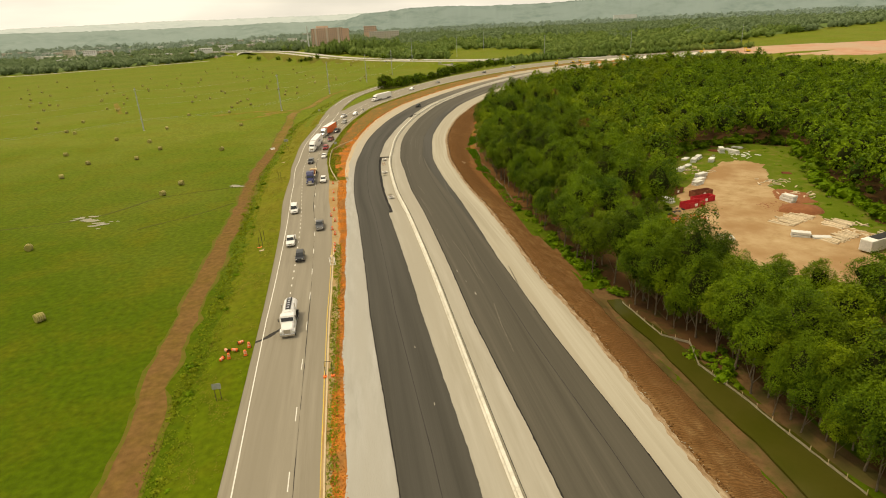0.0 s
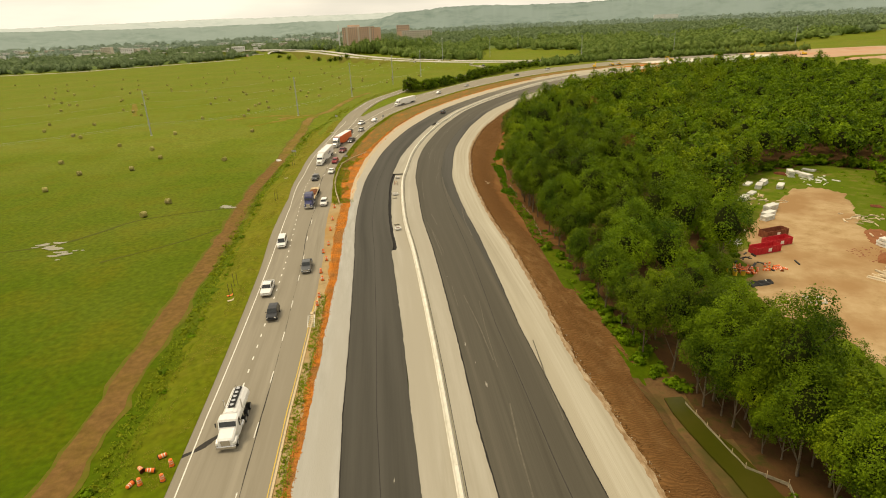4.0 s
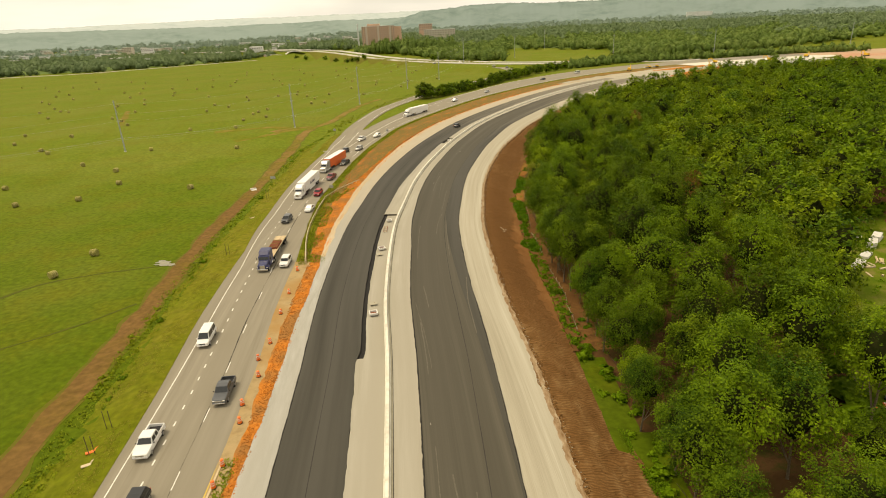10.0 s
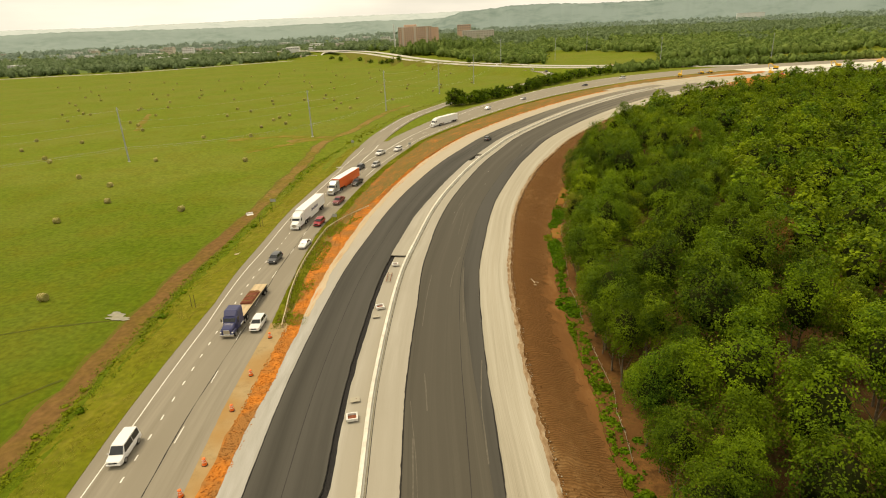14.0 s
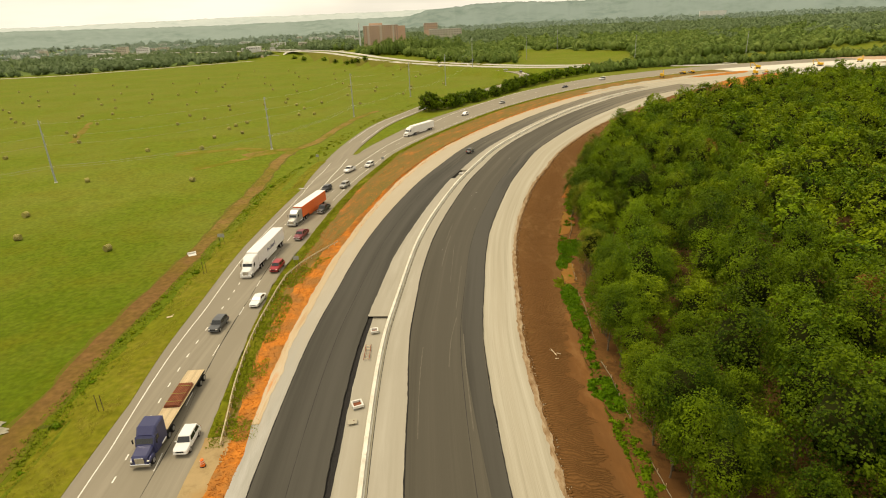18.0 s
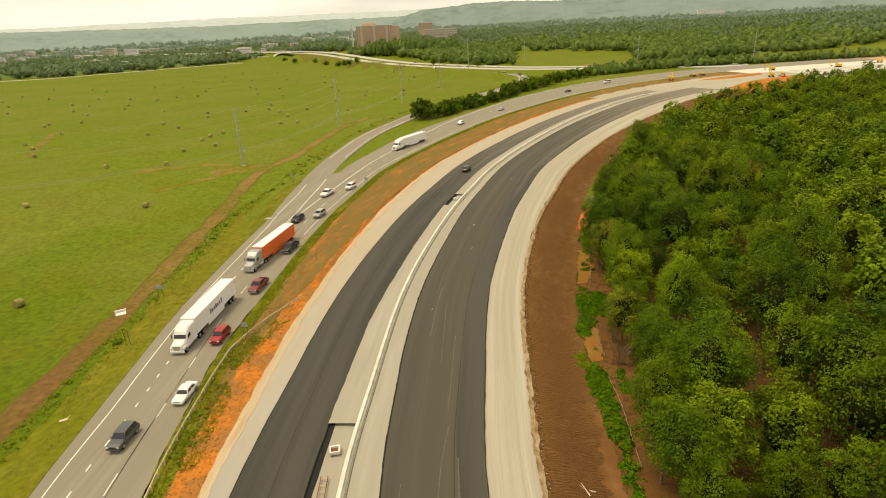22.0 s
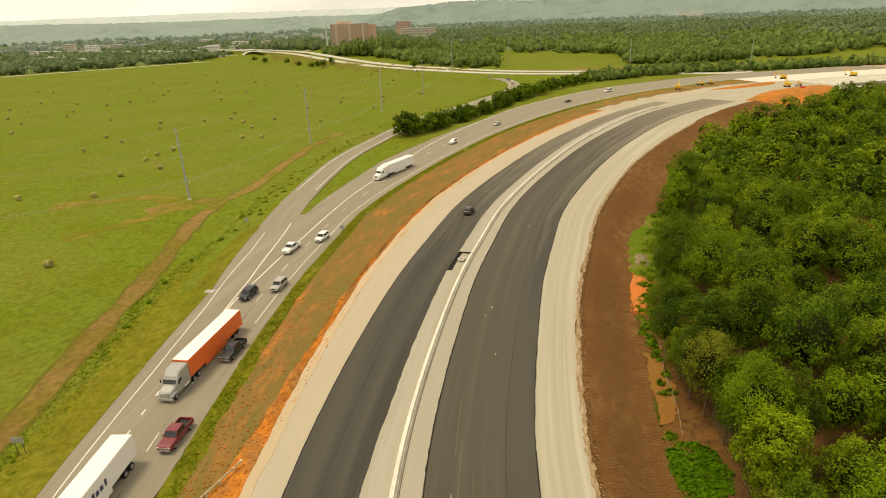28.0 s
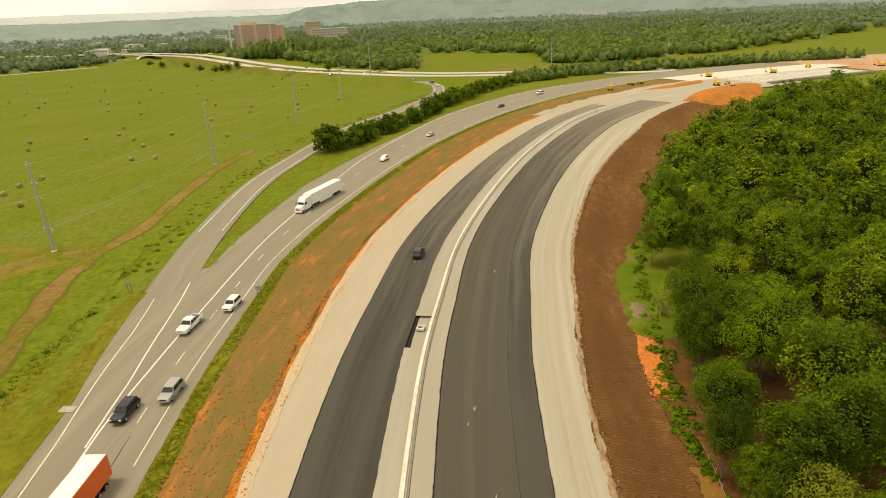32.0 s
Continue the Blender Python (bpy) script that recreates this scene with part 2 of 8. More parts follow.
def dusted(m, s0, s1, color, most):
    """Limestone dust tracked over the paving, thicker along the run from s0 to s1, in long streaks."""
    nt = m.node_tree
    b = nt.nodes["Principled BSDF"]
    old = b.inputs["Base Color"].links[0].from_socket
    uv = nt.nodes.new("ShaderNodeTexCoord").outputs["UV"]
    sp = nt.nodes.new("ShaderNodeSeparateXYZ")
    nt.links.new(uv, sp.inputs[0])
    mp_ = nt.nodes.new("ShaderNodeMapping")
    mp_.inputs["Scale"].default_value = (0.03, 0.55, 1)
    nt.links.new(uv, mp_.inputs[0])
    no = nt.nodes.new("ShaderNodeTexNoise")
    no.inputs["Scale"].default_value = 1.0
    no.inputs["Detail"].default_value = 6.0
    nt.links.new(mp_.outputs[0], no.inputs["Vector"])
    ma = nt.nodes.new("ShaderNodeMath")
    ma.operation = "MULTIPLY_ADD"
    ma.inputs[1].default_value = 1.1 * (s1 - s0)
    nt.links.new(no.outputs["Fac"], ma.inputs[0])
    nt.links.new(sp.outputs["X"], ma.inputs[2])
    mr = nt.nodes.new("ShaderNodeMapRange")
    mr.inputs["From Min"].default_value, mr.inputs["From Max"].default_value = s0 + 0.55 * (s1 - s0), s1 + 0.6 * (s1 - s0)
    mr.inputs["To Min"].default_value, mr.inputs["To Max"].default_value = 0.0, most
    nt.links.new(ma.outputs[0], mr.inputs["Value"])
    mx_ = nt.nodes.new("ShaderNodeMixRGB")
    mx_.inputs[2].default_value = (*color, 1)
    nt.links.new(mr.outputs[0], mx_.inputs[0])
    nt.links.new(old, mx_.inputs[1])
    nt.links.new(mx_.outputs[0], b.inputs["Base Color"])
    return m


M_ROAD = mat("old_concrete_road", [(0.202, 0.178, 0.132), (0.236, 0.21, 0.159), (0.264, 0.236, 0.181)], 0.9, 0.85, 0.1, 6.0, 0.2, 0.25, (0.219, 0.194, 0.145), coords="UV", stretch=(0.04, 1, 1), detail=5.0)
M_GRAVEL_L = mat("grey_limestone_base", [(0.295, 0.288, 0.251), (0.345, 0.338, 0.303), (0.389, 0.38, 0.347)], 0.8, 0.95, 0.3, 9.0, 0.1, 0.12, (0.325, 0.312, 0.270), coords="UV", stretch=(0.15, 1, 1), detail=7.0)
M_ASPH = mat("new_asphalt", [(0.038, 0.036, 0.028), (0.047, 0.044, 0.035), (0.059, 0.055, 0.044)], 0.55, 0.8, 0.12, 8.0, 0.2, 0.30, (0.065, 0.061, 0.050), coords="UV", stretch=(0.03, 1, 1), detail=8.0)
M_ASPH_DUSTY = mat("dusty_asphalt", [(0.059, 0.053, 0.039), (0.075, 0.068, 0.051), (0.097, 0.087, 0.066)], 0.62, 0.85, 0.15, 8.0, 0.2, 0.35, (0.071, 0.064, 0.048), coords="UV", stretch=(0.012, 1, 1), detail=8.0)
dusted(M_GRAVEL_L, 290, 380, (0.42, 0.345, 0.235), 0.65)
dusted(M_ASPH, 430, 640, (0.24, 0.21, 0.15), 0.8)
dusted(M_ASPH_DUSTY, 520, 690, (0.24, 0.21, 0.15), 0.7)
M_ASPH_SIDE = mat("asphalt_cut_dark", [(0.012, 0.011, 0.010), (0.03, 0.028, 0.026)], 6.0, 0.9, 0.5, 12.0)
M_GRAVEL = mat("pale_limestone_base", [(0.291, 0.262, 0.196), (0.364, 0.335, 0.260), (0.428, 0.398, 0.321)], 0.85, 0.95, 0.4, 9.0, 0.1, 0.35, (0.340, 0.308, 0.233), coords="UV", stretch=(0.016, 1, 1), detail=8.0)
M_CONC = mat("new_concrete", [(0.294, 0.27, 0.211), (0.330, 0.307, 0.248), (0.369, 0.345, 0.284)], 0.7, 0.9, 0.12, 7.0, 0.2, 0.22, (0.310, 0.285, 0.226), coords="UV", stretch=(0.06, 1, 1), detail=8.0)
M_WHITE = mat("white_concrete", [(0.50, 0.47, 0.385), (0.60, 0.57, 0.48), (0.66, 0.63, 0.55)], 0.8, 0.8, 0.1, 9.0, rand=0.08)
M_BROWN = tracked(mat("brown_topsoil", [(0.138, 0.066, 0.023), (0.176, 0.089, 0.033), (0.235, 0.135, 0.058)], 0.9, 1.0, 0.6, 2.2, 0.05, 0.10, (0.150, 0.072, 0.026), coords="UV", stretch=(0.30, 0.6, 1)), 2.3, 0.9, 0.18)
M_ORANGE = mat("orange_clay", [(0.29, 0.112, 0.030), (0.47, 0.160, 0.030), (0.57, 0.21, 0.042)], 0.9, 1.0, 0.9, 4.0, 0.05, 0.22, (0.30, 0.138, 0.044))
M_VERGE = mat("rough_verge", [(0.118, 0.112, 0.030), (0.185, 0.122, 0.040), (0.255, 0.128, 0.040), (0.44, 0.165, 0.042)], 0.5, 1.0, 0.7, 3.0, 0.05, 0.22, (0.165, 0.122, 0.036), coords="UV", stretch=(0.25, 1, 1))
M_TRACK = lush(mat("bare_track_soil", [(0.19, 0.135, 0.036), (0.245, 0.150, 0.055), (0.145, 0.138, 0.018)], 0.35, 1.0, 0.5, 5.0, 0.05, 0.1, (0.145, 0.135, 0.018)), (0.150, 0.082, 0.030), 240, 350)
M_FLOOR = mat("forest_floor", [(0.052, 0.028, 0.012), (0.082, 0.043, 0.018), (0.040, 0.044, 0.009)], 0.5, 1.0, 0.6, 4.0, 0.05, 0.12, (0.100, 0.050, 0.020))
M_OCHRE = mat("ochre_soil_and_straw", [(0.190, 0.088, 0.024), (0.270, 0.140, 0.040), (0.215, 0.125, 0.030), (0.330, 0.150, 0.042)], 0.9, 1.0, 0.5, 4.0, 0.05, 0.35, (0.25, 0.112, 0.030))
M_LITTER = mat("warm_leaf_litter", [(0.075, 0.038, 0.014), (0.125, 0.062, 0.022), (0.185, 0.088, 0.030), (0.070, 0.062, 0.014)], 0.8, 1.0, 0.7, 4.0, 0.05, 0.16, (0.115, 0.055, 0.020))
M_REDDISH = mat("reddish_subsoil", [(0.150, 0.070, 0.025), (0.190, 0.086, 0.030), (0.235, 0.120, 0.048)], 0.5, 1.0, 0.6, 3.0, 0.05, 0.2, (0.165, 0.078, 0.029), coords="UV", stretch=(0.4, 1, 1))
M_SPILL = mat("spilt_limestone_and_soil", [(0.17, 0.095, 0.045), (0.28, 0.190, 0.110), (0.40, 0.325, 0.22)], 1.3, 1.0, 0.6, 5.0, 0.05, coords="UV", stretch=(0.35, 1, 1))
M_DIRT = mat("yard_dirt", [(0.31, 0.205, 0.10), (0.39, 0.27, 0.145), (0.44, 0.32, 0.18)], 0.3, 1.0, 0.4, 5.0, 0.05, 0.07, (0.30, 0.18, 0.085))
M_LEAF = leaf_mat("tree_leaves", (0.026, 0.062, 0.005), (0.174, 0.262, 0.012), 0.13, 0.32)
# Near-black for crown cores: shade in the gaps between leaves, as colour.
M_GAPSHADE = mat("crown_gap_shade", [(0.014, 0.022, 0.005), (0.024, 0.030, 0.007), (0.030, 0.026, 0.011)], 1.5, 1.0, 0.5, 5.0, 0.02)
# Distant foliage is lightened here: haze goes into the base colour.
M_FAR = leaf_mat("hazed_far_leaves", (0.122, 0.190, 0.044), (0.222, 0.292, 0.074), 0.03, 0.2, 0.12)
M_BARK = mat("bark", [(0.11, 0.085, 0.055), (0.21, 0.165, 0.11)], 4.0, 1.0, 0.6, 12.0)
# Backdrop hills: blue-grey aerial haze is painted into these three colours.
M_HILL = mat("haze_blued_hill_woods", [(0.140, 0.192, 0.172), (0.172, 0.226, 0.205), (0.205, 0.258, 0.238)], 0.02, 1.0, 0.0, 1.0, 0.0, 0.005, (0.195, 0.250, 0.232))
M_HILLFAR = mat("haze_paled_hills", [(0.36, 0.42, 0.41), (0.41, 0.465, 0.455), (0.45, 0.50, 0.49)], 0.02, 1.0, 0.0, 1.0, 0.0, 0.005, (0.43, 0.48, 0.47))
M_RIDGE = mat("haze_tinted_ridge", [(0.165, 0.222, 0.198), (0.205, 0.262, 0.236), (0.245, 0.298, 0.272)], 0.02, 1.0, 0.0, 1.0, 0.0, 0.004, (0.225, 0.282, 0.258))
# Canopy and two farther leaf tones, each greyer and paler for painted haze.
M_CANOPY = mat("hazed_far_understory", [(0.100, 0.150, 0.040), (0.130, 0.186, 0.056), (0.155, 0.210, 0.074)], 0.08, 1.0, 0.2, 0.5, 0.0, 0.01, (0.11, 0.155, 0.05))
M_HAZE = leaf_mat("haze_greyed_leaves", (0.150, 0.212, 0.098), (0.205, 0.270, 0.128), 0.02, 0.1, 0.1)
M_HAZEFAR = leaf_mat("haze_paled_leaves", (0.215, 0.282, 0.220), (0.255, 0.322, 0.255), 0.012, 0.1, 0.1)
M_REDSOIL = mat("distant_red_soil", [(0.40, 0.20, 0.12), (0.48, 0.30, 0.20)], 0.1, 1.0, 0.2, 1.0, 0.05, 0.02, (0.42, 0.30, 0.20))
# Brown brick of distant buildings, lightened in its colour for haze.
M_BRICK = mat("haze_lightened_brick", [(0.53, 0.34, 0.245), (0.60, 0.41, 0.305)], 0.3, 0.9, 0.1, 3.0)

M_SPLASH = mat("dried_concrete_splash", [(0.13, 0.12, 0.10), (0.26, 0.24, 0.20), (0.36, 0.33, 0.28)], 2.5, 0.95, 0.2, 6.0)
M_ROADGRASS = lush(mat("mown_roadside_grass", [(0.115, 0.125, 0.010), (0.15, 0.145, 0.016), (0.18, 0.16, 0.026)], 0.5, 0.95, 0.6, 3.0, 0.04, 0.05, (0.13, 0.14, 0.012)), (0.070, 0.108, 0.004), 60, 190)
M_SEAM = mat("asphalt_seam", [(0.026, 0.024, 0.021), (0.048, 0.044, 0.038)], 3.0, 0.9, 0.2)
M_PAINT = mat("road_paint_white", [(0.55, 0.53, 0.47), (0.74, 0.72, 0.66)], 2.5, 0.7, 0.1)
M_YELLOW = mat("road_paint_yellow", [(0.50, 0.34, 0.06), (0.62, 0.44, 0.10)], 2.5, 0.7, 0.1)
M_PALEROAD = mat("distant_concrete", [(0.40, 0.38, 0.33), (0.48, 0.46, 0.40)], 0.3, 0.9, 0.0)
M_DAMP = mat("trodden_grass", [(0.050, 0.070, 0.004), (0.085, 0.085, 0.010)], 1.0, 1.0, 0.3)
M_DAMPSOIL = mat("damp_silt", [(0.16, 0.125, 0.06), (0.20, 0.155, 0.08)], 0.8, 0.6, 0.1)
M_TWIG = mat("dead_twigs", [(0.16, 0.110, 0.060), (0.25, 0.18, 0.105)], 3.0, 1.0, 0.2)
M_WATER = mat("ditch_water", [(0.042, 0.046, 0.004), (0.060, 0.055, 0.009)], 0.12, 0.25, 0.02, 3.0, 0.25)
M_PUDDLE = mat("puddle_water", [(0.20, 0.185, 0.12), (0.30, 0.28, 0.20)], 0.9, 0.4, 0.02, 3.0, 0.3)
M_STRAW = mat("hay", [(0.200, 0.185, 0.050), (0.300, 0.275, 0.088), (0.245, 0.235, 0.070)], 3.0, 1.0, 0.6, 14.0, 0.05, rand=0.2)
M_STEEL = mat("galvanised_steel", [(0.30, 0.33, 0.35), (0.40, 0.43, 0.45)], 1.5, 0.5, 0.1, 6.0, 0.4, metal=0.3)
M_RUSTY = mat("weathered_guardrail", [(0.50, 0.42, 0.26), (0.60, 0.52, 0.35)], 2.0, 0.7, 0.1, metal=0.1)
M_WOODPOST = mat("dark_timber_post", [(0.05, 0.04, 0.03), (0.10, 0.08, 0.06)], 4.0, 0.9, 0.3)
M_LUMBER = mat("sawn_lumber", [(0.45, 0.34, 0.20), (0.60, 0.48, 0.31)], 2.0, 0.9, 0.3, stretch=(1, 8, 1), rand=0.15)
M_DRUM = mat("orange_plastic", [(0.75, 0.13, 0.02), (0.85, 0.18, 0.03)], 3.0, 0.45, 0.05, spec=0.4)
M_BAND = mat("white_reflective_band", [(0.70, 0.68, 0.62), (0.80, 0.78, 0.72)], 3.0, 0.4, 0.0)
M_RUBBER = mat("black_rubber", [(0.012, 0.012, 0.012), (0.025, 0.024, 0.022)], 6.0, 0.85, 0.2)
M_RIM = mat("wheel_rim", [(0.35, 0.35, 0.36), (0.5, 0.5, 0.5)], 5.0, 0.35, 0.0, metal=0.8)
M_GLASS = mat("tinted_car_glass", [(0.012, 0.015, 0.017), (0.02, 0.024, 0.026)], 1.0, 0.06, 0.0, spec=0.6)
M_CHROME = mat("chrome", [(0.55, 0.55, 0.55), (0.7, 0.7, 0.7)], 4.0, 0.18, 0.0, metal=1.0)
M_LAMP = mat("lamp_lens", [(0.65, 0.65, 0.6), (0.8, 0.8, 0.75)], 6.0, 0.15, 0.0)
M_TAIL = mat("red_lens", [(0.35, 0.01, 0.01), (0.45, 0.02, 0.02)], 6.0, 0.2, 0.0)
M_BLACK = mat("black_plastic", [(0.015, 0.015, 0.015), (0.03, 0.03, 0.03)], 6.0, 0.5, 0.05)
M_SIGNBACK = mat("sign_back", [(0.33, 0.34, 0.33), (0.42, 0.43, 0.42)], 3.0, 0.5, 0.05, metal=0.3)
M_REDSTEEL = mat("red_dumpster_steel", [(0.42, 0.02, 0.03), (0.55, 0.04, 0.05)], 1.5, 0.55, 0.15)
M_RUST = mat("rusty_steel", [(0.16, 0.05, 0.03), (0.28, 0.10, 0.05)], 2.0, 0.9, 0.3)
M_PRECAST = mat("precast_concrete", [(0.55, 0.54, 0.49), (0.70, 0.69, 0.64)], 2.0, 0.85, 0.15, rand=0.12)
M_CAT = mat("machine_yellow", [(0.62, 0.36, 0.03), (0.72, 0.45, 0.05)], 2.0, 0.5, 0.1)
M_FABRIC = mat("silt_fence_fabric", [(0.20, 0.17, 0.11), (0.34, 0.30, 0.21)], 2.0, 0.9, 0.3, 5.0)
M_TAN = mat("sun_bleached_log", [(0.48, 0.38, 0.25), (0.62, 0.52, 0.37)], 3.0, 0.95, 0.3, rand=0.15)
M_ROOF = mat("pale_roof", [(0.55, 0.55, 0.53), (0.68, 0.68, 0.66)], 0.1, 0.8, 0.0)
M_WALLTAN = mat("tan_wall", [(0.48, 0.42, 0.34), (0.56, 0.50, 0.42)], 0.1, 0.9, 0.0)
M_WINDOW = mat("far_window_glass", [(0.16, 0.145, 0.13), (0.23, 0.21, 0.19)], 0.5, 0.3, 0.0, spec=0.4)
M_SHRUB = leaf_mat("shrub_leaves", (0.080, 0.158, 0.006), (0.190, 0.305, 0.015), 0.6)
M_WEED = leaf_mat("weed_leaves", (0.11, 0.155, 0.009), (0.22, 0.265, 0.022), 0.5)
M_TUFT = leaf_mat("dry_grass", (0.17, 0.16, 0.02), (0.30, 0.26, 0.05), 0.5)

M_BANKGRASS = mat("rough_bank_grass", [(0.105, 0.115, 0.016), (0.135, 0.13, 0.022), (0.16, 0.145, 0.03)], 0.1, 0.95, 0.3, 1.0, 0.04, 0.03, (0.12, 0.115, 0.02))
M_MUD = mat("ditch_mud", [(0.10, 0.055, 0.022), (0.15, 0.085, 0.036), (0.085, 0.075, 0.018)], 0.6, 0.9, 0.5, 3.0, 0.1, 0.2, (0.07, 0.058, 0.016))
M_DUST = mat("tan_road_dust", [(0.27, 0.19, 0.095), (0.34, 0.25, 0.13), (0.38, 0.27, 0.14)], 0.6, 1.0, 0.2, 5.0, 0.05, 0.1, (0.33, 0.20, 0.08))
M_PEACH = mat("peach_clay_dust", [(0.40, 0.20, 0.085), (0.45, 0.33, 0.20), (0.47, 0.39, 0.28), (0.52, 0.22, 0.07)], 1.1, 1.0, 0.3, 5.0, 0.05, 0.25, (0.43, 0.34, 0.225), coords="UV", stretch=(0.06, 1, 1))
M_YARDGRASS = mat("rough_yard_grass", [(0.065, 0.112, 0.007), (0.105, 0.140, 0.012), (0.180, 0.145, 0.046)], 0.3, 0.95, 0.6, 3.0, 0.04, 0.09, (0.085, 0.125, 0.010))
M_SPOIL = mat("red_spoil", [(0.20, 0.075, 0.032), (0.27, 0.11, 0.048)], 0.8, 1.0, 0.8, 3.0)
M_MARGIN = mat("worn_grass_margin", [(0.08, 0.10, 0.005), (0.105, 0.10, 0.009), (0.13, 0.095, 0.018)], 0.5, 1.0, 0.4, 3.0)
M_BRIGHTCLAY = mat("bright_orange_clay", [(0.50, 0.135, 0.028), (0.62, 0.20, 0.05), (0.34, 0.15, 0.05)], 0.6, 1.0, 0.8, 4.0)
M_SCUFF = mat("pale_scuffed_asphalt", [(0.085, 0.077, 0.058), (0.13, 0.118, 0.09)], 2.0, 0.9, 0.1)
M_VERGEWEED = leaf_mat("verge_weed_leaves", (0.17, 0.215, 0.012), (0.32, 0.37, 0.028), 0.5)
M_MATWEED = leaf_mat("lush_weed_leaves", (0.075, 0.190, 0.007), (0.180, 0.350, 0.014), 0.5)
M_EDGELINE = mat("dark_paving_edge", [(0.014, 0.013, 0.011), (0.034, 0.031, 0.026)], 2.0, 0.95, 0.3, 8.0)
# Grey that stands in for the barrier's side in shade.
M_BARRIERSHADE = mat("barrier_side_shade", [(0.20, 0.182, 0.135), (0.255, 0.235, 0.175)], 1.5, 0.9, 0.1, 6.0)
M_FAINT = mat("thin_worn_grass", [(0.125, 0.130, 0.010), (0.185, 0.150, 0.026), (0.245, 0.165, 0.055)], 0.35, 1.0, 0.4, 4.0, 0.05, 0.12, (0.13, 0.135, 0.012))

# ---------------------------------------------------------------- the plan
K = 1.32  # metres in a unit of the plan
CENTRE = [(4, -80), (2.5, -20), (0.8, 20), (-0.5, 41), (-1.3, 55), (-2.8, 82), (-4.8, 110), (-6.7, 131), (-7.5, 157), (-6.6, 174), (-4, 200), (2, 227.5), (8, 247), (17, 271), (35, 305), (53, 333), (77, 363), (104, 386), (128, 400), (170, 416), (230, 428), (320, 436), (450, 440)]


def spline(points, step=2.0):
    p, out = np.array(points, float) * K, []
    for i in range(len(p) - 1):
        a, b, c, d = p[max(i - 1, 0)], p[i], p[i + 1], p[min(i + 2, len(p) - 1)]
        n = max(2, int(np.linalg.norm(c - b) / step))
        for k in range(n):
            t = k / n
            out.append(0.5 * (2 * b + (c - a) * t + (2 * a - 5 * b + 4 * c - d) * t * t + (3 * b - a - 3 * c + d) * t**3))
    out.append(p[-1])
    return np.array(out)


def frame_of(line):
    run = np.r_[0, np.cumsum(np.linalg.norm(np.diff(line, axis=0), axis=1))]
    t = np.gradient(line, axis=0)
    t /= np.linalg.norm(t, axis=1)[:, None]
    return run, np.c_[t[:, 1], -t[:, 0]]


LINE = spline(CENTRE)
RUN, SIDE = frame_of(LINE)


def table(*pairs):
    """A lateral distance from the centre line, by the run along it."""
    a = np.array(pairs, float) * K
    return lambda s: np.interp(s, a[:, 0], a[:, 1])


MED_L = table((0, -2.6), (122, -2.8), (150, -3.4), (193, -3.7), (196, -3.2), (247, -3.0), (250, -3.1), (268, -3.0), (285, -2.4), (330, -2.5), (600, -2.7))
MED_R = table((0, 3.2), (122, 3.3), (146, 2.7), (201, 3.4), (230, 3.6), (261, 2.5), (300, 2.5), (362, 2.0), (448, 3.0), (600, 3.2))
ASPH_L = table((0, -9), (122, -9.3), (150, -10.1), (180, -10), (212, -9.6), (240, -9.3), (300, -9.5), (360, -9.4), (430, -8.5), (600, -8))
GRAV_L = table((0, -14), (122, -13.6), (140, -13.8), (158, -13.5), (180, -12.7), (214, -11.4), (237, -11.7), (277, -12.5), (294, -13.2), (327, -14.6), (352, -15), (380, -15), (430, -14.5), (480, -13), (600, -12))
ROAD_R = table((0, -15.8), (125, -15.5), (196, -14.9), (225, -15.5), (240, -17), (259, -20), (277, -20.8), (296, -23), (320, -25.5), (340, -27.8), (360, -28.3), (421, -29.5), (466, -29), (507, -30.5), (543, -32), (600, -36), (700, -38))
ROAD_L = table((0, -24), (126, -24.6), (192, -25.5), (232, -26.5), (261, -30.2), (285, -33.5), (308, -37.2), (326, -43.4), (337.6, -45.6), (338.2, -38.6), (351, -40.5), (379, -44.5), (403, -45), (435, -46), (461, -49), (486, -51.5), (515, -55), (548, -56), (592, -57), (700, -58))
ASPH_R = table((0, 12.5), (119, 12.2), (140, 11.3), (165, 11), (206, 12.4), (250, 12.2), (300, 12.5), (357, 12.2), (385, 12.5), (424, 13.5), (470, 14.3), (510, 15.8), (600, 17))
GRAV_R = table((0, 15.8), (118, 15.5), (139, 15.9), (156, 15.2), (189, 16.3), (224, 16.8), (268, 17), (310, 17.5), (332, 18.4), (361, 19), (387, 19.5), (411, 21), (450, 23), (514, 20), (600, 20))
SOIL_R = table((0, 23), (116, 22.9), (146, 22), (194, 21.5), (209, 23.2), (258, 23.7), (289, 24.5), (313, 25), (337, 26.8), (371, 29.5), (414, 32), (470, 34), (540, 32), (600, 30))
RISE = table((0, 0), (280, 0), (320, 0.9), (385, 2), (470, 3.2), (560, 4.5), (700, 5))


def ramp01(v, a, b):
    t = np.clip((v - a) / (b - a), 0, 1)
    return t * t * (3 - 2 * t)


def height(s, u):
    """The finished surface, at the run s and the distance u from the centre line."""
    h = RISE(s) * (1 - ramp01(np.abs(u), 75, 190))
    left, right = ROAD_L(s), GRAV_R(s)
    h = h - 1.0 * ramp01(left - u, 1, 8)
    h = h - 2.4 * ramp01(u - right, 0, 9) - 0.5 * ramp01(u - right, 9, 25)
    pond = ramp01(u, 27, 30) * (1 - ramp01(u, 38, 40)) * (1 - ramp01(s, 196, 208))
    return h - 0.9 * pond * (u - right > 5)


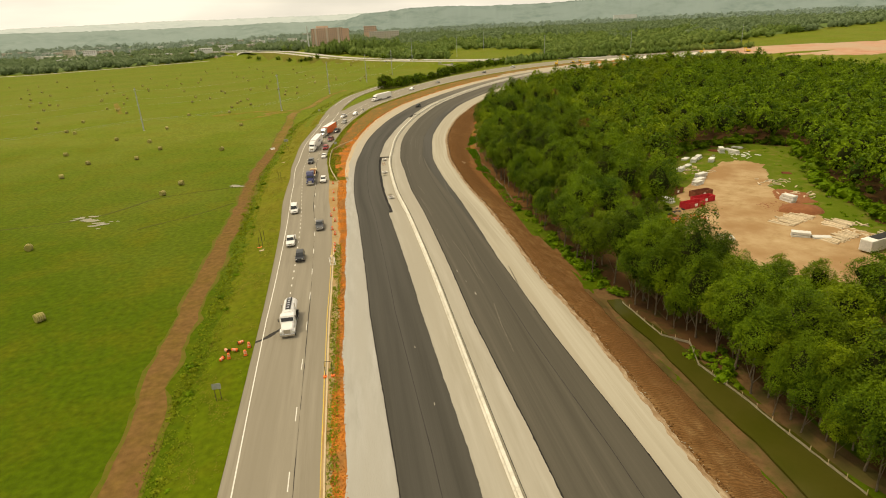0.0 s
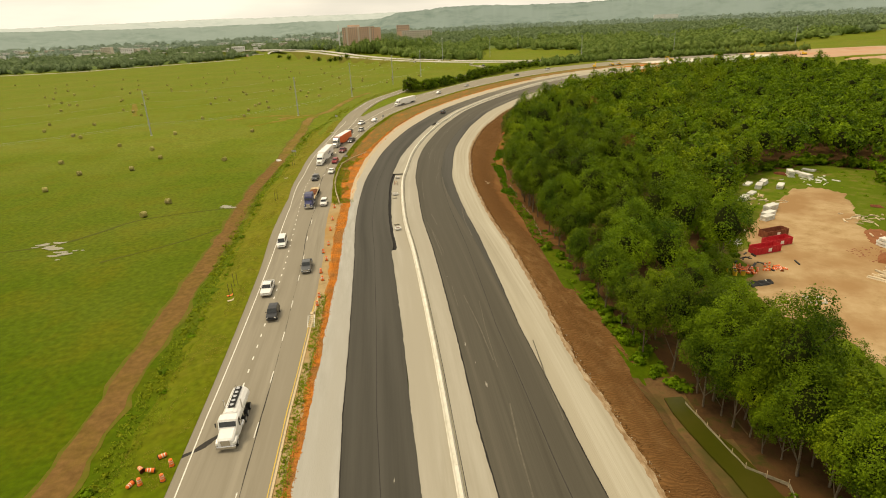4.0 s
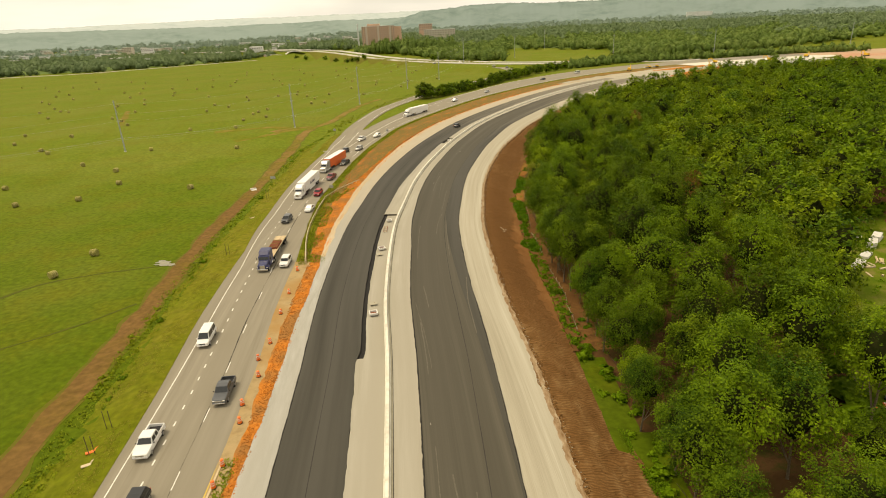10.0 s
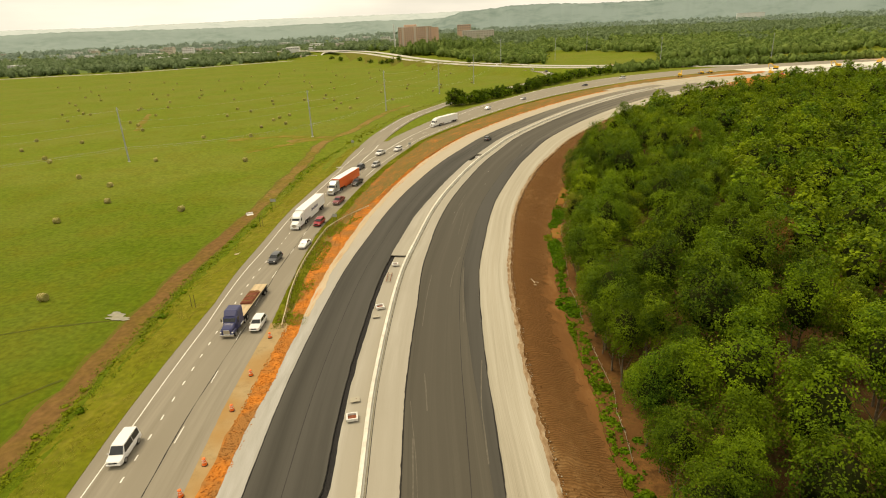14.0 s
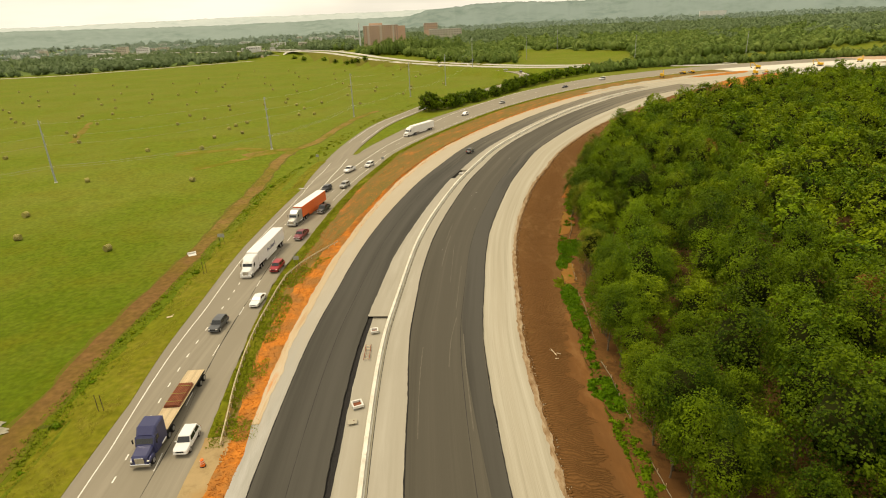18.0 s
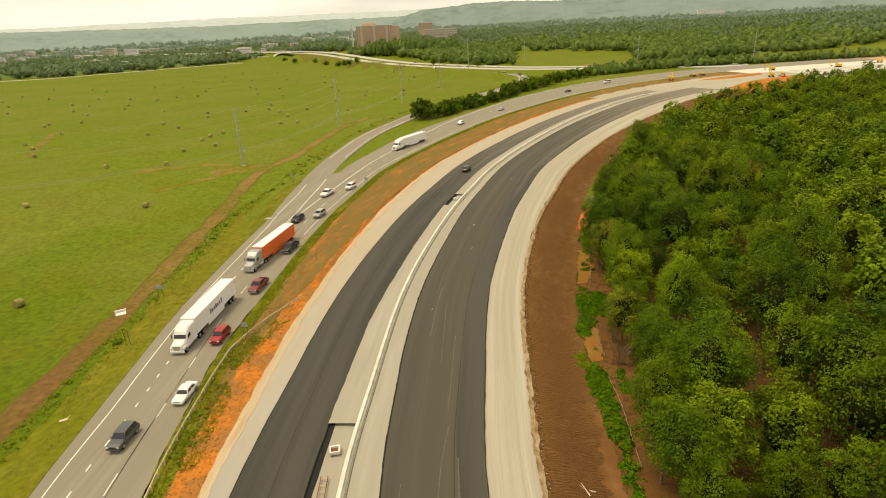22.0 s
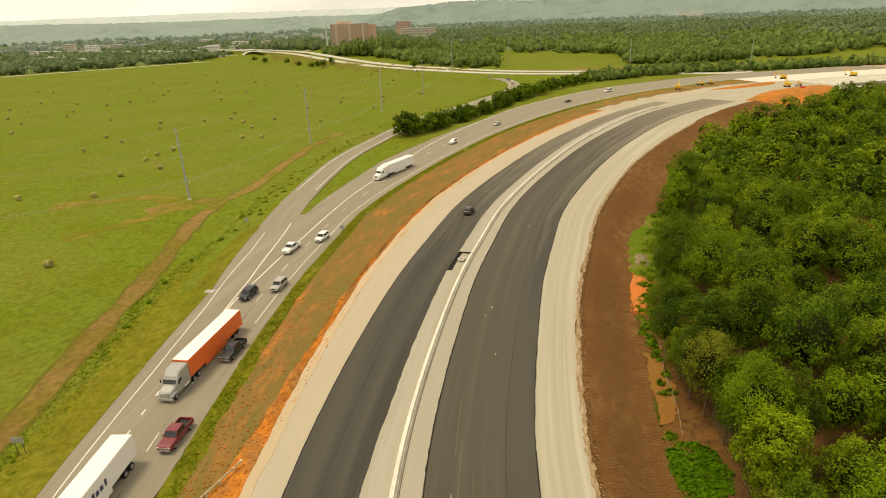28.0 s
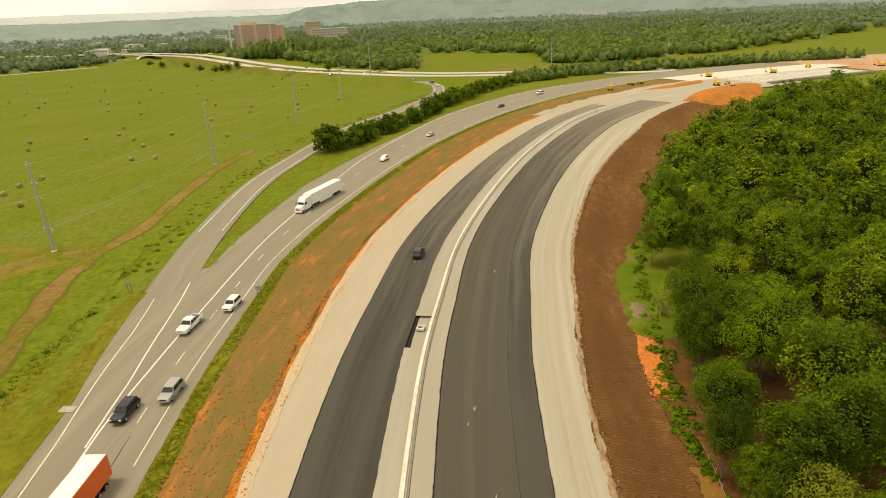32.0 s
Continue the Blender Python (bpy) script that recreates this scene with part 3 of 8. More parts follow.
def nearest(x, y):
    x, y = np.atleast_1d(x).astype(float), np.atleast_1d(y).astype(float)
    s, u = np.empty_like(x), np.empty_like(x)
    for k in range(0, len(x), 4000):
        dx = x[k : k + 4000, None] - LINE[None, ::2, 0]
        dy = y[k : k + 4000, None] - LINE[None, ::2, 1]
        i = (dx * dx + dy * dy).argmin(1) * 2
        ox, oy = x[k : k + 4000] - LINE[i, 0], y[k : k + 4000] - LINE[i, 1]
        u[k : k + 4000] = ox * SIDE[i, 0] + oy * SIDE[i, 1]
        far = np.hypot(ox, oy)
        u[k : k + 4000] = np.where(np.abs(u[k : k + 4000]) < 0.9 * far, np.copysign(far, u[k : k + 4000]), u[k : k + 4000])
        s[k : k + 4000] = RUN[i] - ox * SIDE[i, 1] + oy * SIDE[i, 0]
    return s, u


RAMP = [(-31, 240), (-30.2, 262), (-28.2, 287), (-22.8, 319), (-15, 343), (-4, 372), (7, 393), (20, 412), (35, 437), (46, 458), (52, 480), (53.5, 503), (46, 530), (32, 556), (8, 600), (-20, 650)]
RAMP_LINE = spline(RAMP, 4.0)
RAMP_RUN, RAMP_SIDE = frame_of(RAMP_LINE)
RAMP_Z = np.interp(RAMP_RUN, (0, 100, 200, 300, 420, 700), (1.0, 2.3, 2.7, 3.2, 3.8, 4.6))
RAMP_Z = np.interp(RAMP_RUN, (0, 18, 30), (-0.12, -0.10, 0.0)) + np.where(RAMP_RUN < 100, RISE(nearest(RAMP_LINE[:, 0], RAMP_LINE[:, 1])[0]) + 0.02, RAMP_Z)
HIGHWAY = [(190, 490), (140, 512), (66, 545), (17, 595), (-25, 651), (-57, 708), (-106, 799), (-148, 864), (-197, 920), (-242, 973), (-318, 1038), (-470, 1152), (-700, 1320)]
HIGH_LINE = spline(HIGHWAY, 12.0)
HIGH_Z = np.interp(HIGH_LINE[:, 1], (640, 850, 1100, 1300), (4.6, 5.5, 8.5, 8.5))


def bank(x, y, line, z, flat, foot):
    """Height of an embankment along a line: z on top out to flat, falling to nothing at foot."""
    d = np.hypot(x[:, None] - line[None, :, 0], y[:, None] - line[None, :, 1])
    i = d.argmin(1)
    d = d[np.arange(len(x)), i]
    return np.broadcast_to(z, (len(line),))[i], 1 - ramp01(d, flat, foot)


def ground(x, y):
    x, y = np.atleast_1d(x).astype(float), np.atleast_1d(y).astype(float)
    s, u = nearest(x, y)
    h = height(s, u)
    out = np.maximum(0, ROAD_L(s) - u)
    lo = out > 1
    for line, z, flat, foot in ((RAMP_LINE, RAMP_Z - 0.22, 4.8, 13), (HIGH_LINE, HIGH_Z, 21, 42)):
        for k in range(0, len(x), 4000):
            part_ = slice(k, k + 4000)
            zz, f = bank(x[part_], y[part_], line, z, flat, foot)
            h[part_] = np.where(lo[part_], h[part_] + f * np.maximum(zz - h[part_], 0), h[part_])
    wide = np.hypot(x, y - 200)
    turn = np.degrees(np.arctan2(x, y))
    h += (4 + 12 * ramp01(turn, -20, 0)) * ramp01(wide, 720, 1250) + 20 * ramp01(wide, 1500, 3600)
    return h


def at(s, u, z=0.0):
    """The place at the run s (m), the distance u (m), z over the surface."""
    x = np.interp(s, RUN, LINE[:, 0]) + u * np.interp(s, RUN, SIDE[:, 0])
    y = np.interp(s, RUN, LINE[:, 1]) + u * np.interp(s, RUN, SIDE[:, 1])
    return Vector((float(x), float(y), float(height(np.array([s]), np.array([u]))[0]) + z))


def raw_mesh(name, verts, faces, material, smooth=False):
    me = bpy.data.meshes.new(name)
    me.from_pydata([tuple(v) for v in verts], [], faces)
    me.materials.append(material)
    if smooth:
        me.polygons.foreach_set("use_smooth", np.ones(len(me.polygons), bool))
    me.update()
    return me


def lay_uv(me, uv):
    """Run and side distance, in metres, as the surface's own coordinates."""
    layer = me.uv_layers.new(name="run")
    idx = np.empty(len(me.loops), np.int32)
    me.loops.foreach_get("vertex_index", idx)
    layer.data.foreach_set("uv", np.asarray(uv, np.float32)[idx].ravel())


def wobble(s, seed, size, length):
    return size * (noise.noise(Vector((s / length, seed * 7.31, 0.5))) + 0.5 * noise.noise(Vector((s / length * 3.1, seed * 3.7, 4.5))) + 0.28 * noise.noise(Vector((s / length * 9.3, seed * 1.9, 8.5))))


def ribbon(name, left, right, s0, s1, z, material, label, category, wl=0.0, wr=0.0, cells=4, step=1.5, skirt=0.35, crown=0.0, wave=7.0):
    """A strip of the road's works between two lateral tables, with edges that wander by wl and wr."""
    n = int((s1 - s0) / step) + 1
    ss = np.linspace(s0, s1, n)
    cx, cy = np.interp(ss, RUN, LINE[:, 0]), np.interp(ss, RUN, LINE[:, 1])
    nx, ny = np.interp(ss, RUN, SIDE[:, 0]), np.interp(ss, RUN, SIDE[:, 1])
    seed = sum(map(ord, name)) % 97
    la = left(ss) + (np.array([wobble(v, seed, wl, wave) for v in ss]) if wl else 0)
    ra = right(ss) + (np.array([wobble(v, seed + 5, wr, wave) for v in ss]) if wr else 0)
    cols, uvs = [], []
    for k in range(-1, cells + 2):
        f = min(max(k, 0), cells) / cells
        u = la + (ra - la) * f
        h = height(ss, u) + z + crown * 4 * f * (1 - f)
        if k < 0 or k > cells:
            h = h - skirt
        cols.append(np.c_[cx + u * nx, cy + u * ny, h])
        uvs.append(np.c_[ss, u + 0 * ss])
    v = np.stack(cols, 1).reshape(-1, 3)
    w = cells + 3
    faces = [(i * w + j, i * w + j + 1, (i + 1) * w + j + 1, (i + 1) * w + j) for i in range(n - 1) for j in range(w - 1)]
    ob = new(name, raw_mesh(name, v, faces, material))
    lay_uv(ob.data, np.stack(uvs, 1).reshape(-1, 2))
    return tagged(ob, label, category, kind="structure")


# ---------------------------------------------------------------- the ground, one sheet to the horizon
def spread(a, b, step, far_a, far_b, grow=1.14):
    mid = list(np.arange(a, b + 0.1, step))
    d, lo = step, []
    while not lo or lo[-1] > far_a:
        d *= grow
        lo.append((lo[-1] if lo else a) - d)
    d, hi = step, []
    while not hi or hi[-1] < far_b:
        d *= grow
        hi.append((hi[-1] if hi else mid[-1]) + d)
    return np.array(lo[::-1] + mid + hi)


gx, gy = spread(-150, 260, 2.5, -4300, 4300), spread(-60, 620, 2.5, -1500, 4600)
GX, GY = np.meshgrid(gx, gy)
gs, gu = nearest(GX.ravel(), GY.ravel())
gz = ground(GX.ravel(), GY.ravel())
inside = (gu > ROAD_L(gs) + 1) & (gu < SOIL_R(gs) - 1.0) & (gs < 690 * K)
gz = gz - 0.5 * inside
w = len(gx)
gf = [(i * w + j, i * w + j + 1, (i + 1) * w + j + 1, (i + 1) * w + j) for i in range(len(gy) - 1) for j in range(w - 1)]
tagged(new("ground", raw_mesh("ground", np.c_[GX.ravel(), GY.ravel(), gz], gf, M_GRASS, True)), "mown yellow-green hay field reaching to the horizon", "ground", kind="structure")

END = 690 * K


def off(f, d):
    return lambda s: f(s) + d


def level(v):
    return lambda s: 0 * s + v


def metres(*pairs):
    p = np.array(pairs, float)
    return lambda s: np.interp(s, p[:, 0], p[:, 1])


HEDGE = metres((20, -37.5), (120, -38), (202, -40.6), (267, -42), (330, -45.5), (355, -48), (380, -53), (402, -60), (437, -65), (470, -76))
ribbon("roadside_grass", off(HEDGE, 0.5), off(ROAD_L, 0.6), 20, 436, 0.05, M_ROADGRASS, "mown olive grass along the road's shoulder", "grass", 1.0, 0.0, 6, 2.0, 0.25)
road = ribbon("road", ROAD_L, ROAD_R, 20, 1000, 0.0, M_ROAD, "worn tan concrete highway with patched cracked lanes", "road", 0.15, 0.2, 6)
verge = ribbon("verge", ROAD_R, off(GRAV_L, -2.0), 20, 1000, -0.03, M_VERGE, "rough weedy clay verge between the carriageways", "verge", 0, 0.6, 6)
CLAY_L = metres((20, -19.6), (170, -19.6), (235, -18.2), (300, -17.6), (330, -21.0), (352, -21.4), (375, -19.9), (420, -20.9), (464, -21.7), (520, -21.9), (600, -21.2), (800, -18.5))
ribbon("dusty_shoulder", off(ROAD_R, -0.25), off(CLAY_L, 0.6), 20, 298, 0.015, M_DUST, "tan dust and dirt between the yellow line and the clay", "shoulder", 0.1, 0.3, 3, 1.5, 0.03)
ribbon("clay_dust", lambda s: GRAV_L(s) - np.interp(s, (300, 345), (0.2, 1.15)), lambda s: GRAV_L(s) + np.interp(s, (300, 345), (0.9, 0.35)), 300, 720, 0.125, M_PEACH, "peach-coloured clay dust spread over the limestone", "dust", 0.3, 0.35, 3, 0.6, 0.03, wave=5)
ribbon("verge_grass", off(ROAD_R, -0.1), lambda s: ROAD_R(s) + np.interp(s, (296, 320, 380, 640), (0.9, 2.4, 2.5, 3.2)), 296, 760, 0.0, M_ROADGRASS, "green grass strip along the edge of the old road", "grass", 0.25, 0.7, 3, 0.6, 0.03, wave=4)
clay = ribbon("clay_bank", CLAY_L, off(GRAV_L, 0.5), 20, 760, 0.03, M_ORANGE, "loose orange clay bank beside the new base", "bank", 0.7, 0.3, 6, 1.0)
ribbon("gravel_base_left", GRAV_L, off(ASPH_L, 0.6), 20, 790, 0.09, M_GRAVEL_L, "pale compacted limestone shoulder base", "gravel", 0.35, 0.0, 4, 0.6)
ASPH_END = 676
ribbon("asphalt_left", ASPH_L, MED_L, 20, ASPH_END - 22, 0.22, M_ASPH, "fresh dark asphalt carriageway with a paving seam", "road", 0.06, 0.10, 8, 0.8, wave=4)
ribbon("median", off(MED_L, 0.3), off(MED_R, 0.4), 20, 700, -0.16, M_CONC, "pale unfinished median strip", "median", 0.1, 0.0, 8)
# Flat near-black strip in the open median, in place of the dark upright face.
for a, b_ in ((256, 328.5), (419, 430)):
    ribbon("cut_edge", off(MED_L, -0.2), off(MED_L, 0.75), a, b_, -0.12, M_ASPH_SIDE, "flat black strip standing in for the asphalt's dark cut face", "trench", 0.0, 0.12, 2, 1.0, 0.1, wave=4)
# slabs of finished median, higher than the open strip in the trench
for a, b_ in ((20, 256), (328, 419.5), (429.5, 640)):
    ribbon("median_slab", MED_L, level(-0.40), a, b_, 0.25, M_CONC, "cast concrete median slab with a ragged edge", "slab", 0.10, 0.0, 3, 0.4, 0.28, wave=2.2)
ribbon("median_slab", level(0.40), MED_R, 20, 660, 0.24, M_CONC, "cast concrete median slab with a ragged edge", "slab", 0.0, 0.05, 3, 0.5, 0.28, wave=2.2)
# Grey strip draws the barrier's shaded side; a thin dark line follows it.
ribbon("barrier_foot", level(0.40), level(0.66), 30, 640, 0.262, M_BARRIERSHADE, "grey strip painted for the barrier's shaded side", "gutter", 0.0, 0.02, 1, 1.5, 0.03)
ribbon("gutter_joint", level(0.66), level(0.74), 30, 640, 0.258, M_SEAM, "thin dark line beside the barrier's foot", "joint", 0.0, 0.02, 1, 1.5, 0.03)
# Thin near-black strips draw the dark outline of the asphalt's edges.
ribbon("asphalt_lip", lambda s: MED_R(s) - 0.02, lambda s: MED_R(s) + 0.15, 120, 640, 0.256, M_EDGELINE, "ragged black line where asphalt meets the median", "asphalt edge", 0.10, 0.03, 1, 0.35, 0.06, wave=1.1)
ribbon("asphalt_lip", off(ASPH_R, -0.04), off(ASPH_R, 0.08), 120, 640, 0.216, M_EDGELINE, "ragged black line along the outer asphalt edge", "asphalt edge", 0.03, 0.09, 1, 0.5, 0.2, wave=4)
ribbon("asphalt_lip", off(ASPH_L, -0.10), off(ASPH_L, 0.05), 120, 600, 0.228, M_EDGELINE, "ragged black line along the outer asphalt edge", "asphalt edge", 0.07, 0.03, 1, 0.5, 0.2, wave=3)
ribbon("asphalt_right", MED_R, ASPH_R, 20, ASPH_END, 0.20, M_ASPH_DUSTY, "fresh dark asphalt carriageway with paving seams", "road", 0.06, 0.2, 8, wave=14)
ribbon("gravel_base_right", off(ASPH_R, -0.6), GRAV_R, 20, 790, 0.09, M_GRAVEL, "pale limestone shoulder base with wheel tracks", "gravel", 0.0, 0.6, 6, 0.4, wave=8)
ribbon("topsoil", off(GRAV_R, -0.8), off(SOIL_R, 1.5), 20, 725, 0.02, M_BROWN, "graded brown topsoil slope with track marks", "soil", 0.3, 1.0, 10)
ribbon("asphalt_lane", lambda s: ASPH_R(s) - np.interp(s, (225, 330), (0.3, 3.6)), off(ASPH_R, -0.05), 225, ASPH_END - 4, 0.212, M_ASPH, "freshly paved darker outer lane", "road", 0.06, 0.25, 3, 1.5, 0.02, wave=14)
ribbon("leaf_litter", off(SOIL_R, 0.9), off(SOIL_R, 10.0), 256, 432, 0.25, M_LITTER, "brown leaf litter and bare soil under the wood's edge", "ground", 0.5, 0.5, 8, 1.0, 0.3, wave=4)
for a, b_ in ((346, 359), (378, 397)):
    ribbon("ochre_strip", lambda s, a=a, b_=b_: SOIL_R(s) + 0.9, lambda s, a=a, b_=b_: SOIL_R(s) + 1.0 + 2.7 * np.sin(np.pi * np.clip((s - a) / (b_ - a), 0, 1)) ** 0.3, a, b_, 0.30, M_OCHRE, "strip of ochre soil and dry grass before the fence", "soil", 0.5, 0.7, 4, 0.35, 0.3, wave=1.5)
ribbon("reddish_subsoil", lambda s: SOIL_R(s) + 0.7 - 2.9 * np.sin(np.pi * np.clip((s - 262) / 76, 0, 1)), off(SOIL_R, 0.8), 262, 338, 0.06, M_REDDISH, "reddish subsoil scraped bare along the slope's foot", "soil", 1.5, 0.5, 5, 0.35, 0.12, wave=2.4)
ribbon("limestone_spill", off(GRAV_R, -0.3), off(GRAV_R, 0.4), 120, 600, 0.115, M_SPILL, "pale limestone crumbs mixed with soil at the edge", "gravel", 0.3, 0.32, 3, 0.3, 0.08, wave=1.7)
ribbon("ditch_bank", off(SOIL_R, -0.9), off(SOIL_R, 11), 20, 203, 0.12, M_MUD, "brown mud of the ditch's sides", "ground", 0.6, 0.6, 8, 1.5)
ribbon("construction_pad", level(-24), level(24), 618, 769, 0.12, M_GRAVEL, "pale dusty construction ground before the bridge", "gravel", 3, 3, 8, 2.0)
# wheel tracks, seams and patches: thin raised films of the surfaces' own stuff
for f, u0 in ((ASPH_R, -3.7), (ASPH_L, 4.3)):
    ribbon("paving_seam", off(f, u0), off(f, u0 + 0.09), 30, 620, 0.225 if f is ASPH_L else 0.205, M_SEAM, "thin joint between two asphalt lanes", "seam", 0.05, 0.05, 1, 2.0, 0.01, wave=30)
ribbon("crack", metres((120, -23.4), (300, -24.9), (420, -38.6)), metres((120, -23.34), (300, -24.83), (420, -38.53)), 120, 400, 0.012, M_SEAM, "long dark crack in the old concrete", "crack", 0.12, 0.12, 1, 1.5, 0.005, wave=9)

STAIN = metres((192.6, -33.2), (194, -31.0), (197.4, -28.4))
ribbon("oil_stain", STAIN, off(STAIN, 1.0), 192.6, 197.4, 0.008, M_SEAM, "dark wet streak across the shoulder", "stain", 0.3, 0.3, 2, 0.4, 0.005, wave=1.5)

rng_s = random.Random(11)
for k in range(16):
    s0 = rng_s.uniform(180, 470)
    u0, bend, ln = rng_s.uniform(5.5, 14.5), rng_s.uniform(-1.2, 1.2), rng_s.uniform(8, 26)
    sc = metres((s0, u0), (s0 + ln / 2, u0 + bend * 0.3), (s0 + ln, u0 + bend))
    ribbon("tyre_scuff", sc, off(sc, rng_s.uniform(0.08, 0.2)), s0, s0 + ln, 0.2145, M_SCUFF, "faint pale tyre scuff on the asphalt", "scuff", 0.05, 0.05, 1, 1.0, 0.004, wave=3)

# painted lines
EDGE = metres((20, -30.2), (160, -30.4), (200, -31.4), (253, -31.6), (273, -31.4), (297, -32.3), (330, -35.5), (357, -39), (381, -42.2), (399, -45.4), (422, -51), (448, -59.8), (463, -66))
ribbon("edge_line", EDGE, off(EDGE, 0.16), 30, 462, 0.012, M_PAINT, "worn white road edge line", "road marking", cells=1, step=2.0, skirt=0.008)
SPLIT = metres((379, -38.5), (389, -39.6), (402, -41.2), (413, -41.7), (428, -42.9), (450, -44.9), (461, -46.3), (497, -50.4), (524, -54.8), (560, -58.5), (605, -63.3), (660, -70), (700, -72))
ribbon("gore_line", SPLIT, off(SPLIT, 0.26), 379, 700, 0.012, M_PAINT, "white line along the left of the through lanes", "road marking", cells=1, step=2.0, skirt=0.008)
SPLIT_B = metres((398, -41.1), (411, -43.2), (426, -47.3), (447, -53.3))
ribbon("gore_line", SPLIT_B, off(SPLIT_B, 0.24), 398, 447, 0.012, M_PAINT, "white line that parts the ramp from the road", "road marking", cells=1, step=2.0, skirt=0.008)
YELLOW = metres((20, -20.6), (157, -20.8), (199, -20.9), (225, -20.4), (243, -19.9), (300, -19.4))
ribbon("yellow_line", YELLOW, off(YELLOW, 0.14), 30, 262, 0.012, M_YELLOW, "dusty yellow line along the median side", "road marking", 0.03, 0.03, 1, 2.0, 0.008)
DASH = metres((100, -24.4), (200, -24.2), (256, -24.3), (280, -24.3), (293, -25.0), (330, -28.2), (368, -32.7), (378, -34.0), (403, -36.8), (428, -39.8), (454, -42.4), (476, -44.2), (504, -47.4), (560, -50.5), (620, -54), (700, -58), (800, -62))
DOT = metres((150, -28), (252, -28), (272, -28), (293, -29.2), (330, -32.3), (356, -35.3), (368, -36.9), (379, -38.5))
RIGHT_LINE = off(ROAD_R, -2.2)
ribbon("edge_line", RIGHT_LINE, off(RIGHT_LINE, 0.14), 395, 760, 0.012, M_PAINT, "faint white line by the verge", "road marking", 0.02, 0.02, 1, 2.0, 0.008)


def dash_mesh(f, s, length, width):
    pts = []
    for q in np.linspace(s, s + length, 3):
        u = float(f(np.array([q]))[0])
        pts += [at(q, u - width / 2, 0.014), at(q, u + width / 2, 0.014)]
    me = raw_mesh("lane_dash", pts, [(0, 1, 3, 2), (2, 3, 5, 4)], M_PAINT)
    ob = new("lane_dash", me)
    ob.parent = road


for k in range(46):
    dash_mesh(DASH, 122 + k * 12.19, 3.05, 0.13)
for k in range(47):
    dash_mesh(DOT, 207 + k * 3.66, 1.0, 0.2)

# the low barrier along the middle, cast in lengths
barrier = tagged(new("median_barrier"), "low white concrete barrier cast along the new median", "barrier", kind="structure")
for k in range(74):
    s0 = 30 + k * 8.2
    v, f = [], []
    for i, s in enumerate(np.linspace(s0, s0 + 8.16, 7)):
        for u, z in ((-0.42, -0.3), (-0.42, 0.1), (-0.27, 0.28), (-0.21, 0.62), (0.21, 0.62), (0.27, 0.28), (0.42, 0.1), (0.42, -0.3)):
            v.append(at(s, u, z + 0.2))
        if i:
            f += [((i - 1) * 8 + j, i * 8 + j, i * 8 + j + 1, (i - 1) * 8 + j + 1) for j in range(7)]
    f += [tuple(range(7, -1, -1)), tuple(range(48, 56))]
    seg = new("barrier_length", raw_mesh("barrier_length", v, f, M_WHITE))
    seg.parent = barrier


def free_strip(name, line, width, z, material, label, category, zs=None, skirt=0.3, side=None, u=0.0, step=3.0, wob=0.0):
    """A strip along a plan line of its own."""
    p = spline(line, step)
    _, n = frame_of(p)
    p = p + n * u
    hz = ground(p[:, 0], p[:, 1]) if zs is None else np.interp(np.linspace(0, 1, len(p)), np.linspace(0, 1, len(zs)), zs)
    v, uv = [], []
    for i, (q, m) in enumerate(zip(p, n)):
        wd = width(i / (len(p) - 1)) if callable(width) else width
        wa, wb = (wobble(i * step, u + 3, wob, 6), wobble(i * step, u + 9, wob, 6)) if wob else (0, 0)
        uv += [(i * step, f * wd + u) for f in (-0.5, -0.5, 0, 0.5, 0.5)]
        for f, w_, dz in ((-0.5, wa, -skirt), (-0.5, wa, 0), (0, 0, 0.015), (0.5, wb, 0), (0.5, wb, -skirt)):
            x, y = q[0] + m[0] * (f * wd + w_), q[1] + m[1] * (f * wd + w_)
            v.append((x, y, (float(ground(x, y)[0]) if zs is None and width != 0 and wob else hz[i]) + z + dz))
    faces = [(i * 5 + j, i * 5 + j + 1, i * 5 + j + 6, i * 5 + j + 5) for i in range(len(p) - 1) for j in range(4)]
    ob = new(name, raw_mesh(name, v, faces, material))
    lay_uv(ob.data, uv)
    return tagged(ob, label, category, kind="structure")


RZ = list(np.interp(np.linspace(0, RAMP_RUN[-1], 300), RAMP_RUN, RAMP_Z))
free_strip("ramp", RAMP, 8.6, 0.03, M_ROAD, "curved tan concrete exit ramp", "road", RZ)
K2 = int(np.hypot(RAMP_LINE[:, 0] - RAMP[2][0] * K, RAMP_LINE[:, 1] - RAMP[2][1] * K).argmin())
RZ2 = list(np.interp(np.linspace(RAMP_RUN[K2], RAMP_RUN[-1], 300), RAMP_RUN, RAMP_Z))
for u in (-3.0, 2.9):
    free_strip("ramp_line", RAMP[2:], 0.22, 0.085, M_PAINT, "white edge line of the exit ramp", "road marking", RZ2, 0.01, u=u)
for u in (-11, 11):
    free_strip("highway", HIGHWAY, 11.5, 0.35, M_PALEROAD, "distant pale highway carriageway", "road", None, 0.5, u=u, step=10)
FIELD_ROAD = [(-620, 700), (-490, 750), (-419, 764), (-361, 806), (-281, 866), (-215, 892), (-150, 960), (-120, 1040)]
free_strip("field_road", FIELD_ROAD, 9.0, 0.25, M_PALEROAD, "pale road along the far side of the hay field", "road", None, 0.4, step=10)
